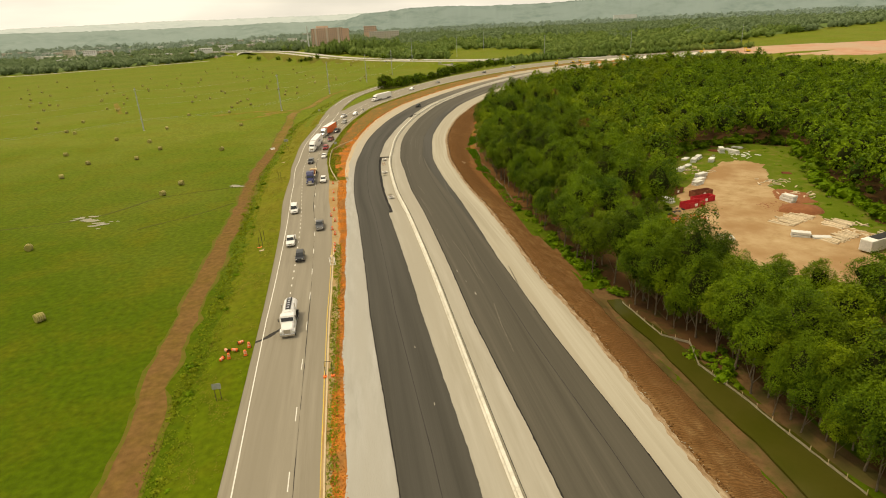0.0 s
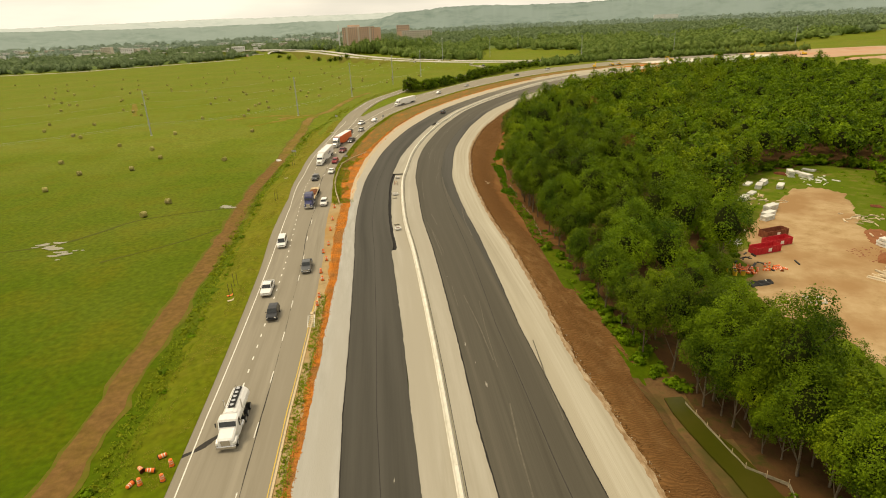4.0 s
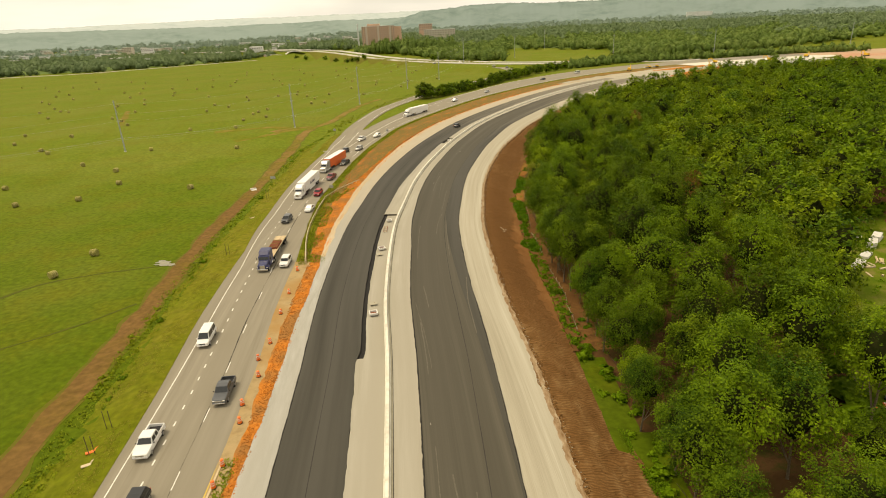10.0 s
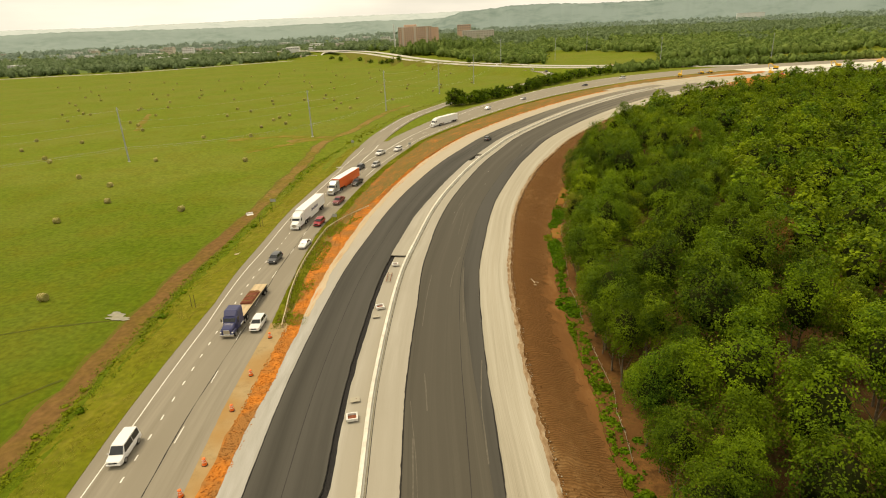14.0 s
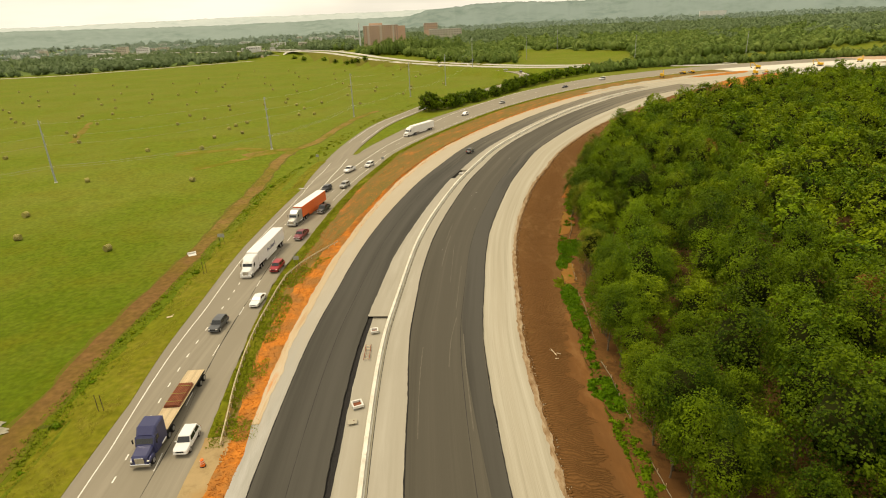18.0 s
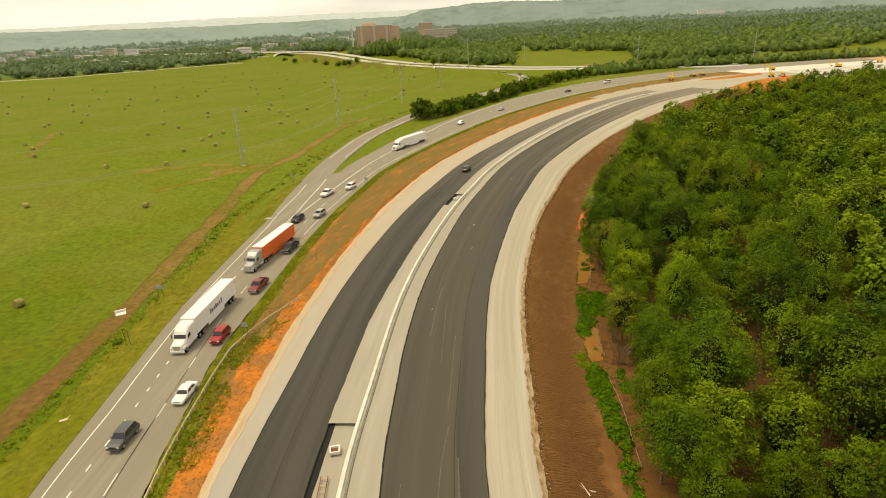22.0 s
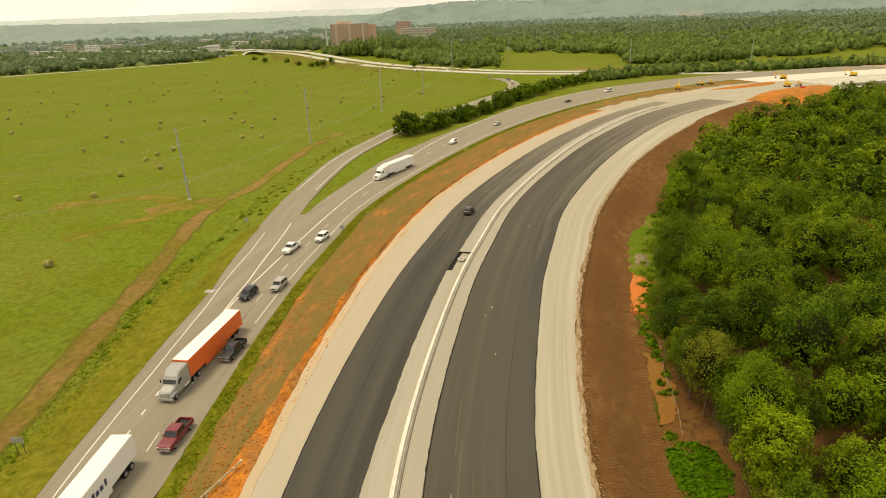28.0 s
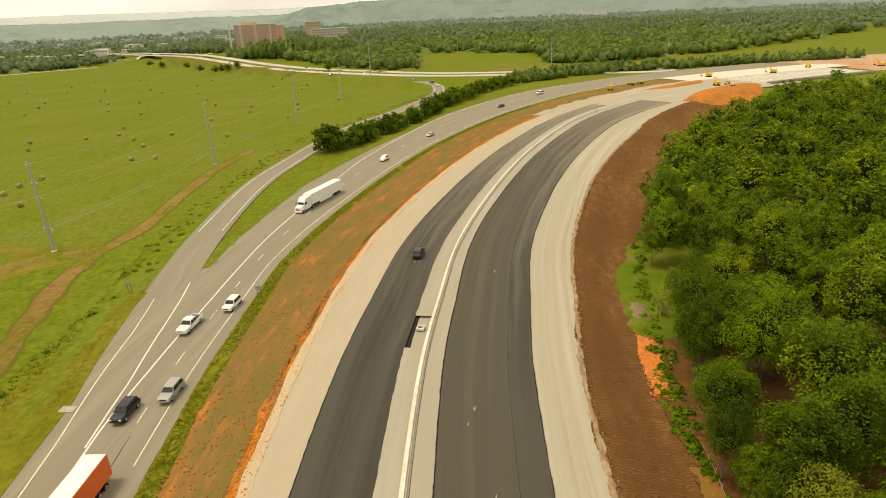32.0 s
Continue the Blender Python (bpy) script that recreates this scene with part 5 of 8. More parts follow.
for k in range(38):
    s = 128 + k * 8.8 + rng.uniform(-2, 2)
    p = at(s, float(HEDGE(s)) + rng.uniform(-1.6, 1.6))
    if noise.noise(Vector((s / 14, 3, 3))) > -0.1:
        pl.append((p.x, p.y))
shrubs(pl, "low green bush in the weedy strip beside the track", "bushes beside the field track", 0.3, 0.65)


shrub_shapes = [crown_arrays(430 + k, 1.4, 1.25, 14, 320, 0.20, ICO1, 0.0) for k in range(4)]


def weed_mat(places, label, low, high, leaves=M_SHRUB):
    """Weeds that grow into one another, joined."""
    rows_ = []
    for x, y in places:
        sc = rng.uniform(low, high)
        rows_.append((x, y, float(ground(x, y)[0]) - 0.2, sc, sc * rng.uniform(0.6, 1.0), rng.uniform(0, 6.28)))
    tagged(new("weed_mat", many("weed_mat", shrub_shapes, rows_, leaves)), label, "weeds", kind="stuff")


pl = []
for k in range(760):
    s = 125 + k * 0.47 + rng.uniform(-0.6, 0.6)
    v = rng.uniform(-2.3, 1.8)
    if noise.noise(Vector((s / 8, v / 3, 2))) > (0.02 if s < 330 else 0.14):
        p = at(s, float(HEDGE(s)) + v)
        pl.append((p.x, p.y))
weed_mat(pl, "tall bright green weeds in the strip beside the track", 0.18, 0.5, M_VERGEWEED)

pl = []
while len(pl) < 230:
    x, y = rng.uniform(52, 140), rng.uniform(86, 212)
    if in_poly(x, y, CLEAR) and not in_poly(x, y, YARD) and noise.noise(Vector((x / 7, y / 7, 3))) > -0.1:
        pl.append((x, y))
weed_mat(pl, "rank green weeds round the storage yard", 0.22, 0.6)

# a leafless shrub at the glade
bare = new("bare_shrub")
for k in range(26):
    a, lean, hgt = rng.uniform(0, 6.28), rng.uniform(0.15, 0.75), rng.uniform(2.6, 5.2)
    o_ = np.array([math.cos(a), math.sin(a), 0.0])
    p0 = np.array([rng.uniform(-0.5, 0.5), rng.uniform(-0.5, 0.5), -0.1])
    v, f = [], []
    side = np.array([-o_[1], o_[0], 0])
    spine = [p0 + o_ * lean * hgt * q * q + side * 0.2 * math.sin(3 * q + k) + np.array([0, 0, hgt * q]) for q in (0, 0.3, 0.6, 1.0)]
    twigs = [(spine, 0.045)] + [([spine[2], spine[2] + (o_ * 0.5 + side * sg) * 0.6 + [0, 0, 0.7], spine[2] + (o_ * 0.7 + side * sg) * 1.1 + [0, 0, 1.5]], 0.022) for sg in (-1, 1)]
    for pts, r0 in twigs:
        b0 = len(v)
        for i, p in enumerate(pts):
            q = r0 * (1 - 0.75 * i / (len(pts) - 1))
            v += [p + [q, 0, 0], p + [-q / 2, q * 0.87, 0], p + [-q / 2, -q * 0.87, 0]]
            if i:
                b = b0 + 3 * i
                f += [(b - 3 + j, b - 3 + (j + 1) % 3, b + (j + 1) % 3, b + j) for j in range(3)]
    o = new("bare_stem", raw_mesh("bare_stem", v, f, M_TWIG))
    o.parent = bare
bare.matrix_basis = Matrix.Translation((48.5, 315.5, float(ground(48.5, 315.5)[0])))
tagged(bare, "leafless brown shrub beside the sunny glade", "shrub")
for s, u, q in ((381, 41.0, 1.0), (353, 37.2, 0.9), (346, 36.8, 1.1), (368, 41.5, 1.0), (309, 37.0, 0.8), (362, 39.6, 1.1), (357, 38.4, 0.9), (387, 38.4, 0.9), (375, 40.4, 1.1), (393, 38.0, 0.8), (336, 37.6, 0.8), (326, 36.4, 0.8), (299, 36.2, 0.7)):
    p = at(s, u)
    m = Matrix.LocRotScale((p.x, p.y, float(ground(p.x, p.y)[0])), Euler((0, 0, s)), (q, q, q))
    o = copy_thing(bare, m)
    o.matrix_basis = m
    tagged(o, "leafless brown thicket under the edge of the wood", "shrub")
pl = []
for k in range(46):
    s = 385 + k * 1.9 + rng.uniform(-0.8, 0.8)
    p = at(s, float(np.interp(s, (385, 405, 430, 440, 470), (34.5, 35.0, 37.2, 37, 38.5))) + rng.uniform(-0.3, 1.6))
    pl.append((p.x, p.y))
weed_mat(pl, "low bright green weeds along the bare slope", 0.4, 0.95)
pl = []
for k in range(960):
    s = 258 + k * 0.205
    v = rng.uniform(0.9, 3.2)
    if noise.noise(Vector((s / 7, v / 4, 6))) > (-0.3 if s < 300 or s > 402 else 0.3):
        p = at(s, float(SOIL_R(s)) + v)
        pl.append((p.x, p.y))
weed_mat(pl, "ragged bright green weeds along the fence", 0.25, 0.62)
pl = []
for k in range(760):
    a, q = rng.uniform(0, 6.28), math.sqrt(rng.random())
    v = q * math.sin(a)
    if q < 0.78 + 0.22 * noise.noise(Vector((2.2 * math.cos(a), 2.2 * math.sin(a), 4))):
        p = at(368.9 + 7.2 * q * math.cos(a), 36.0 + 4.1 * v)
        pl.append((p.x, p.y))
for k in range(60):
    p = at(rng.uniform(358, 364), 33.0 + rng.random() * 2.0)
    pl.append((p.x, p.y))
for s0, u0, rs, ru, n in ((357.5, 33.0, 3.2, 1.0, 60), (341, 32.8, 4.5, 1.5, 130), (341, 36.2, 3.5, 0.9, 40), (335.8, 33, 3, 1.3, 70), (330.5, 33.3, 3.2, 1.2, 70), (321.8, 32.9, 6, 0.6, 40), (314, 33.0, 5, 0.5, 22), (307.5, 32.6, 3, 1.6, 90), (304, 33.6, 3, 1.2, 60)):
    for k in range(n):
        a, q = rng.uniform(0, 6.28), math.sqrt(rng.random())
        p = at(s0 + rs * q * math.cos(a), u0 + ru * q * math.sin(a))
        pl.append((p.x, p.y))
for k in range(40):
    p = at(rng.uniform(247, 266), 31.4 + rng.random() * 5.0)
    pl.append((p.x, p.y))
pale_weeds = [at(347 + rng.uniform(-1.9, 1.9), 31.4 + rng.uniform(-0.9, 1.1)) for k in range(34)]
weed_mat([(p.x, p.y) for p in pale_weeds], "yellow-green bushy weed at the foot of the slope", 0.3, 0.55, M_VERGEWEED)
weed_mat(pl, "dense mat of bright green weeds at the wood's foot", 0.34, 0.62, M_MATWEED)
pl = []
for k in range(460):
    i = int(np.searchsorted(RAMP_RUN, 40 + k * 0.64 + rng.uniform(-2, 2)))
    q = RAMP_LINE[i] - RAMP_SIDE[i] * (6.5 + rng.random() * 8)
    if noise.noise(Vector((q[0] / 13, q[1] / 13, 1))) > -0.12:
        pl.append((float(q[0]), float(q[1])))
weed_mat(pl, "low green bushes and weeds on the bank of the ramp", 0.18, 0.5, M_VERGEWEED)
pl = [(33.0, 73.2), (34.6, 75.2), (35.8, 73), (35.2, 70.6), (36.5, 68.6), (34.6, 66.8), (35.8, 65.2), (37.5, 70.5), (38.2, 73.4), (27.2, 108.5), (28, 112), (27.5, 103), (28.5, 99.5), (30.2, 97.2), (26.8, 116), (27.8, 120), (29, 105), (30, 101), (26.6, 126), (28, 130), (30, 109), (31.6, 96.4), (29.2, 116)]
shrubs(pl, "bushy bright green weeds beside the ditch", "weeds by the ditch", 0.7, 1.3)
for mdl in shrub_models:
    if mdl.get("used"):
        del mdl["used"]


# ---------------------------------------------------------------- helpers for things
def part(name, bm, material, parent, label="", bevel=0.0):
    """Links a bmesh as one mesh object under a thing or a part."""
    if bevel:
        bmesh.ops.bevel(bm, geom=list(bm.edges), offset=bevel, segments=1, affect="EDGES", clamp_overlap=True)
    me = bpy.data.meshes.new(name)
    bm.to_mesh(me)
    bm.free()
    me.materials.append(material)
    ob = new(name, me)
    ob.parent = parent
    if label:
        ob["label"] = label
    return ob


def box(sx, sy, sz, x=0, y=0, z=0, rx=0, ry=0, rz=0, bm=None, top=1.0):
    """A box with its base centre at x, y, z; top: how far the upper face is drawn in."""
    bm = bm or bmesh.new()
    m = pose(x, y, z, rx, ry, rz)
    vs = [bm.verts.new(m @ Vector((a * sx / 2 * (top if c else 1), b * sy / 2 * (top if c else 1), c * sz))) for c in (0, 1) for a, b in ((-1, -1), (1, -1), (1, 1), (-1, 1))]
    for q in ((3, 2, 1, 0), (4, 5, 6, 7), (0, 1, 5, 4), (1, 2, 6, 5), (2, 3, 7, 6), (3, 0, 4, 7)):
        bm.faces.new([vs[i] for i in q])
    return bm


def rod(r, length, x=0, y=0, z=0, rx=0, ry=0, rz=0, bm=None, seg=10, r2=None):
    """A round bar that begins at x, y, z and runs along its own z."""
    bm = bm or bmesh.new()
    m = pose(x, y, z, rx, ry, rz)
    a = [bm.verts.new(m @ Vector((r * math.cos(6.2832 * k / seg), r * math.sin(6.2832 * k / seg), 0))) for k in range(seg)]
    q = r if r2 is None else r2
    b2 = [bm.verts.new(m @ Vector((q * math.cos(6.2832 * k / seg), q * math.sin(6.2832 * k / seg), length))) for k in range(seg)]
    for k in range(seg):
        bm.faces.new((a[k], a[(k + 1) % seg], b2[(k + 1) % seg], b2[k]))
    bm.faces.new(a[::-1])
    bm.faces.new(b2)
    return bm


def loft(sections, bm=None, caps=True):
    """Skins a row of closed sections with as many points each."""
    bm = bm or bmesh.new()
    rings = [[bm.verts.new(p) for p in sec] for sec in sections]
    n = len(rings[0])
    for a, b2 in zip(rings, rings[1:]):
        for k in range(n):
            bm.faces.new((a[k], a[(k + 1) % n], b2[(k + 1) % n], b2[k]))
    if caps:
        bm.faces.new(rings[0][::-1])
        bm.faces.new(rings[-1])
    bmesh.ops.recalc_face_normals(bm, faces=bm.faces)
    return bm


def quad(points, bm=None):
    bm = bm or bmesh.new()
    bm.faces.new([bm.verts.new(p) for p in points])
    return bm


def heading(s, away):
    x, y = float(np.interp(s, RUN, SIDE[:, 0])), float(np.interp(s, RUN, SIDE[:, 1]))
    return math.degrees(math.atan2(y, x)) + (0 if away else 180)


def on_road(s, u, away=False, turn=0.0, z=0.02):
    p = at(s, u, z)
    return pose(p.x, p.y, p.z, 0, 0, heading(s, away) + turn)


def on_ground(x, y, rz=0.0, z=0.0):
    return pose(x, y, float(ground(x, y)[0]) + z, 0, 0, rz)


def paint(name, c, rough=0.28, metal=0.0):
    return mat(name, [tuple(v * 0.85 for v in c), c], 1.5, rough, 0.0, spec=0.5, metal=metal, big=0.8, big_color=tuple(v * 0.9 for v in c))


P_WHITE, P_BLACK = paint("white_car_paint", (0.78, 0.77, 0.74)), paint("black_car_paint", (0.02, 0.022, 0.025))
P_GREY, P_SILVER = paint("grey_car_paint", (0.10, 0.105, 0.11), metal=0.3), paint("silver_car_paint", (0.42, 0.42, 0.40), metal=0.4)
P_RED, P_MAROON = paint("red_car_paint", (0.35, 0.02, 0.03)), paint("maroon_car_paint", (0.20, 0.03, 0.04))
P_NAVY, P_ORANGE = paint("navy_truck_paint", (0.03, 0.035, 0.11)), paint("orange_trailer_paint", (0.75, 0.14, 0.03), 0.5)
P_TRAILER = paint("white_trailer_skin", (0.80, 0.79, 0.76), 0.45)


def wheel(parent, x, y, r, wdt):
    side = 1 if x > 0 else -1
    w = part("wheel", rod(r, wdt, x - wdt / 2, y, r, 0, 90, 0, seg=16), M_RUBBER, parent, "black tyre", 0.02)
    part("rim", rod(r * 0.62, 0.03, x + side * (wdt / 2 + 0.004) - (0.03 if side < 0 else 0), y, r, 0, 90, 0, seg=12), M_RIM, w, "metal wheel rim", 0.008)


SHAPES = {
    # length, width, belt, roof, bonnet height, then along the length: windscreen foot, roof front, roof rear, rear foot, tail height
    "sedan": (4.8, 1.82, 0.92, 1.45, 0.82, 0.95, 0.25, -1.05, -1.75, 0.98),
    "suv": (4.75, 1.9, 1.08, 1.75, 1.02, 1.05, 0.45, -1.85, -2.2, 1.10),
    "pickup": (5.85, 2.0, 1.18, 1.88, 1.12, 1.25, 0.65, -0.85, -1.05, 1.16),
    "van": (5.5, 1.98, 1.15, 2.1, 1.05, 1.75, 1.0, -2.5, -2.65, 1.15),
}


def car(kind, colour, name=None):
    L, W, belt, roof, bon, ws, rf, rr, rb, tail = SHAPES[kind]
    t = new(name or {"sedan": "car", "suv": "sport_utility_vehicle", "pickup": "pickup_truck", "van": "van"}[kind])
    h, low = L / 2, 0.26 if kind == "sedan" else 0.36

    def sec(y, w, z0, z1):
        return [(-w * 0.9, y, z0), (w * 0.9, y, z0), (w, y, z0 + 0.16), (w, y, z1 - 0.2), (w * 0.94, y, z1 - 0.03), (w * 0.8, y, z1), (-w * 0.8, y, z1), (-w * 0.94, y, z1 - 0.03), (-w, y, z1 - 0.2), (-w, y, z0 + 0.16)]

    w = W / 2
    rows = [sec(h, w * 0.8, low + 0.12, bon - 0.2), sec(h - 0.12, w * 0.92, low, bon - 0.08), sec(h - 0.5, w, low, bon), sec(ws, w, low, belt)]
    if kind == "pickup":
        rows += [sec(rb - 0.05, w, low, belt), sec(rb - 0.08, w, low, 0.78), sec(-h + 0.14, w, low, 0.78), sec(-h + 0.12, w, low, tail), sec(-h, w * 0.97, low + 0.1, tail)]
    else:
        rows += [sec(rb, w, low, max(belt, tail)), sec(-h + 0.14, w * 0.95, low, tail), sec(-h, w * 0.86, low + 0.12, tail - 0.12)]
    part("body", loft(rows), colour, t)
    if kind == "pickup":
        for sx in (-1, 1):
            part("bed_side", box(0.09, rb - 0.08 + h - 0.12, belt - 0.78, sx * (w - 0.06), (rb - 0.08 - h + 0.12) / 2, 0.78), colour, t)
        part("bed_floor", box(W - 0.26, rb + h - 0.3, 0.04, 0, (rb - h) / 2 + 0.02, 0.79), M_BLACK, t, "black ribbed bed liner")
    wt = w * 0.78
    cab = [[(-w * 0.94, ws, belt - 0.03), (w * 0.94, ws, belt - 0.03), (w * 0.9, ws - 0.02, belt + 0.01), (-w * 0.9, ws - 0.02, belt + 0.01)],
           [(-w * 0.94, rf, belt - 0.03), (w * 0.94, rf, belt - 0.03), (wt, rf, roof - 0.05), (-wt, rf, roof - 0.05)],
           [(-w * 0.94, (rf + rr) / 2, belt - 0.03), (w * 0.94, (rf + rr) / 2, belt - 0.03), (wt, (rf + rr) / 2, roof), (-wt, (rf + rr) / 2, roof)],
           [(-w * 0.94, rr, belt - 0.03), (w * 0.94, rr, belt - 0.03), (wt, rr, roof - 0.05), (-wt, rr, roof - 0.05)],
           [(-w * 0.92, rb, belt - 0.03), (w * 0.92, rb, belt - 0.03), (w * 0.86, rb + 0.02, belt + 0.03), (-w * 0.86, rb + 0.02, belt + 0.03)]]
    part("cabin", loft(cab), colour, t)
    e = 0.012
    part("windscreen", quad([(-w * 0.84, ws - 0.04 + e, belt + 0.05 + e), (w * 0.84, ws - 0.04 + e, belt + 0.05 + e), (wt * 0.93, rf + 0.06 + e, roof - 0.12 + e), (-wt * 0.93, rf + 0.06 + e, roof - 0.12 + e)]), M_GLASS, t, "dark windscreen")
    part("rear_window", quad([(w * 0.78, rb + 0.02 - e, belt + 0.08), (-w * 0.78, rb + 0.02 - e, belt + 0.08), (-wt * 0.9, rr - 0.06 - e, roof - 0.13), (wt * 0.9, rr - 0.06 - e, roof - 0.13)]), M_GLASS, t, "dark rear window")
    for sx in (-1, 1):
        mid = (rf + rr) / 2
        for y0, y1, y2, y3 in ((ws - 0.3, mid + 0.05, mid + 0.05, rf + 0.0), (mid - 0.05, rb + 0.22, rr + 0.1, mid - 0.05)):
            pts = [(sx * (w * 0.93 + e), y0, belt + 0.04), (sx * (w * 0.93 + e), y1, belt + 0.04), (sx * (wt + 0.03 + e), y2, roof - 0.13), (sx * (wt + 0.03 + e), y3, roof - 0.13)]
            part("side_window", quad(pts if sx > 0 else pts[::-1]), M_GLASS, t, "dark side window")
        part("headlight", box(0.34, 0.12, 0.16, sx * w * 0.68, h - 0.06, bon - 0.3), M_LAMP, t, "clear headlight", 0.02)
        part("tail_light", box(0.22, 0.06, 0.26, sx * w * 0.8, -h - 0.005, tail - 0.42), M_TAIL, t, "red tail light", 0.015)
        part("door_mirror", box(0.2, 0.1, 0.15, sx * (w + 0.08), ws - 0.25, belt), colour if kind != "pickup" else M_BLACK, t, "", 0.03)
        for y in (h * 0.62, -h * 0.62):
            wheel(t, sx * (w - 0.12), y, 0.33 if kind == "sedan" else 0.4, 0.24)
    part("grille", box(W * 0.5, 0.05, 0.2, 0, h + 0.0, bon - 0.36), M_CHROME if kind == "pickup" else M_BLACK, t, "front grille", 0.01)
    part("bumper", box(W * 0.86, 0.14, 0.18, 0, h + 0.02, low + 0.1), M_CHROME if kind == "pickup" else colour, t, "front bumper", 0.03)
    part("rear_bumper", box(W * 0.86, 0.14, 0.18, 0, -h - 0.03, low + 0.1), M_CHROME if kind == "pickup" else colour, t, "", 0.03)
    return t


CARS = [
    # kind, paint, label, run, distance, driving away
    ("suv", P_BLACK, "dark grey sport utility vehicle on the old road", 229, -27.0, 0),
    ("pickup", P_WHITE, "white crew-cab pickup truck with an empty bed", 240, -29.6, 0),
    ("pickup", P_GREY, "dark grey pickup truck in the inner lane", 250, -23.0, 0),
    ("van", P_WHITE, "white passenger van in the outer lane", 267, -29.8, 0),
    ("suv", P_WHITE, "white sport utility vehicle beside the flatbed truck", 297, -22.6, 0),
    ("suv", P_GREY, "grey sport utility vehicle on the old road", 325, -29.8, 0),
    ("sedan", P_WHITE, "white sedan car in the inner lane", 334, -26.4, 0),
    ("suv", P_RED, "dark red hatchback beside the white semi truck", 350, -28.3, 0),
    ("pickup", P_MAROON, "maroon pickup truck with a chrome bumper", 368, -29.8, 0),
    ("pickup", P_BLACK, "black pickup truck beside the orange trailer", 386, -31.8, 0),
    ("suv", P_SILVER, "silver sport utility vehicle in the inner lane", 408, -34.9, 0),
    ("suv", P_BLACK, "black sport utility vehicle near the gore", 404, -39.2, 0),
    ("pickup", P_WHITE, "white work pickup truck with an empty bed", 424, -41.6, 0),
    ("suv", P_WHITE, "white sport utility vehicle with dark windows", 431, -37.6, 0),
    ("suv", P_BLACK, "dark sport utility vehicle on the fresh asphalt", 455, -7.3, 1),
    ("suv", P_WHITE, "white sport utility vehicle in a line of traffic", 530, -46.6, 0),
    ("sedan", P_SILVER, "silver sedan car in a line of traffic", 568, -47.6, 0),
    ("sedan", P_BLACK, "black sedan car far along the road", 632, -50.2, 0),
    ("van", P_WHITE, "white van far along the road", 672, -57.0, 0),
]
for kind, colour, label, s, u, away in CARS:
    c = car(kind, colour)
    c.matrix_basis = on_road(s, u, bool(away), z=0.25 if away else 0.02)
    tagged(c, label, {"sedan": "car", "suv": "car", "pickup": "pickup truck", "van": "van"}[kind], "vehicles on the road")


def tractor(t, colour, sleeper=True, classic=False):
    """The cab unit of a semi truck: front at y = 0, running back to about -7."""
    nose = 1.9 if classic else 1.5
    w = 1.2

    def sec(y, w_, z0, z1, r=0.18):
        return [(-w_, y, z0), (w_, y, z0), (w_, y, z1 - r), (w_ - r, y, z1), (-w_ + r, y, z1), (-w_, y, z1 - r)]

    part("hood", loft([sec(-0.12, 0.85, 0.75, 1.55), sec(-0.35, 0.98, 0.7, 1.75), sec(-nose, 1.02, 0.7, 2.0)]), colour, t)
    part("cab", loft([sec(-nose, 1.1, 0.7, 2.05), sec(-nose - 0.45, w, 0.7, 2.95), sec(-nose - 1.5, w, 0.7, 3.0)]), colour, t)
    if sleeper:
        part("sleeper", loft([sec(-nose - 0.55, 1.05, 2.6, 3.05), sec(-nose - 1.4, w, 0.8, 3.75), sec(-nose - 3.3, w, 0.8, 3.8)]), colour, t)
    part("windscreen", quad([(-1.0, -nose - 0.03, 2.14), (1.0, -nose - 0.03, 2.14), (1.02, -nose - 0.42, 2.88), (-1.02, -nose - 0.42, 2.88)]), M_GLASS, t, "dark windscreen")
    part("grille", box(1.1, 0.08, 0.85, 0, -0.09, 0.72), M_CHROME, t, "chrome grille", 0.02)
    part("bumper", box(2.35, 0.3, 0.42, 0, -0.1, 0.36), M_CHROME if classic else colour, t, "front bumper", 0.05)
    for sx in (-1, 1):
        part("side_window", quad([(sx * 1.212, -nose - 0.6, 2.1), (sx * 1.212, -nose - 1.35, 2.1), (sx * 1.212, -nose - 1.35, 2.75), (sx * 1.212, -nose - 0.65, 2.75)][:: -sx]), M_GLASS, t, "dark side window")
        part("fender", loft([sec(-0.25, 0.2, 0.8, 1.2, 0.08), sec(-0.8, 0.22, 0.95, 1.4, 0.1), sec(-1.5, 0.2, 0.7, 1.2, 0.08)]), colour, t).location = (sx * 1.02, 0, 0)
        part("headlight", box(0.3, 0.1, 0.2, sx * 0.98, -0.16, 1.0), M_LAMP, t, "clear headlight", 0.02)
        part("mirror", box(0.12, 0.18, 0.55, sx * 1.45, -nose - 0.25, 2.1), M_BLACK, t, "tall door mirror", 0.02)
        part("fuel_tank", rod(0.32, 1.3, sx * 0.98, -nose - 2.9, 0.72, -90, 0, 0, seg=14), M_CHROME, t, "polished fuel tank", 0.02)
        part("exhaust_stack", rod(0.08, 2.6, sx * 1.05, -nose - 3.45, 1.1), M_CHROME, t, "upright exhaust pipe")
        wheel(t, sx * 1.05, -1.05, 0.5, 0.3)
        for y in (-5.6, -6.9):
            wheel(t, sx * 0.95, y, 0.5, 0.55)
    part("chassis", box(0.9, 5.2, 0.3, 0, -4.9, 0.6), M_BLACK, t, "black frame rails")


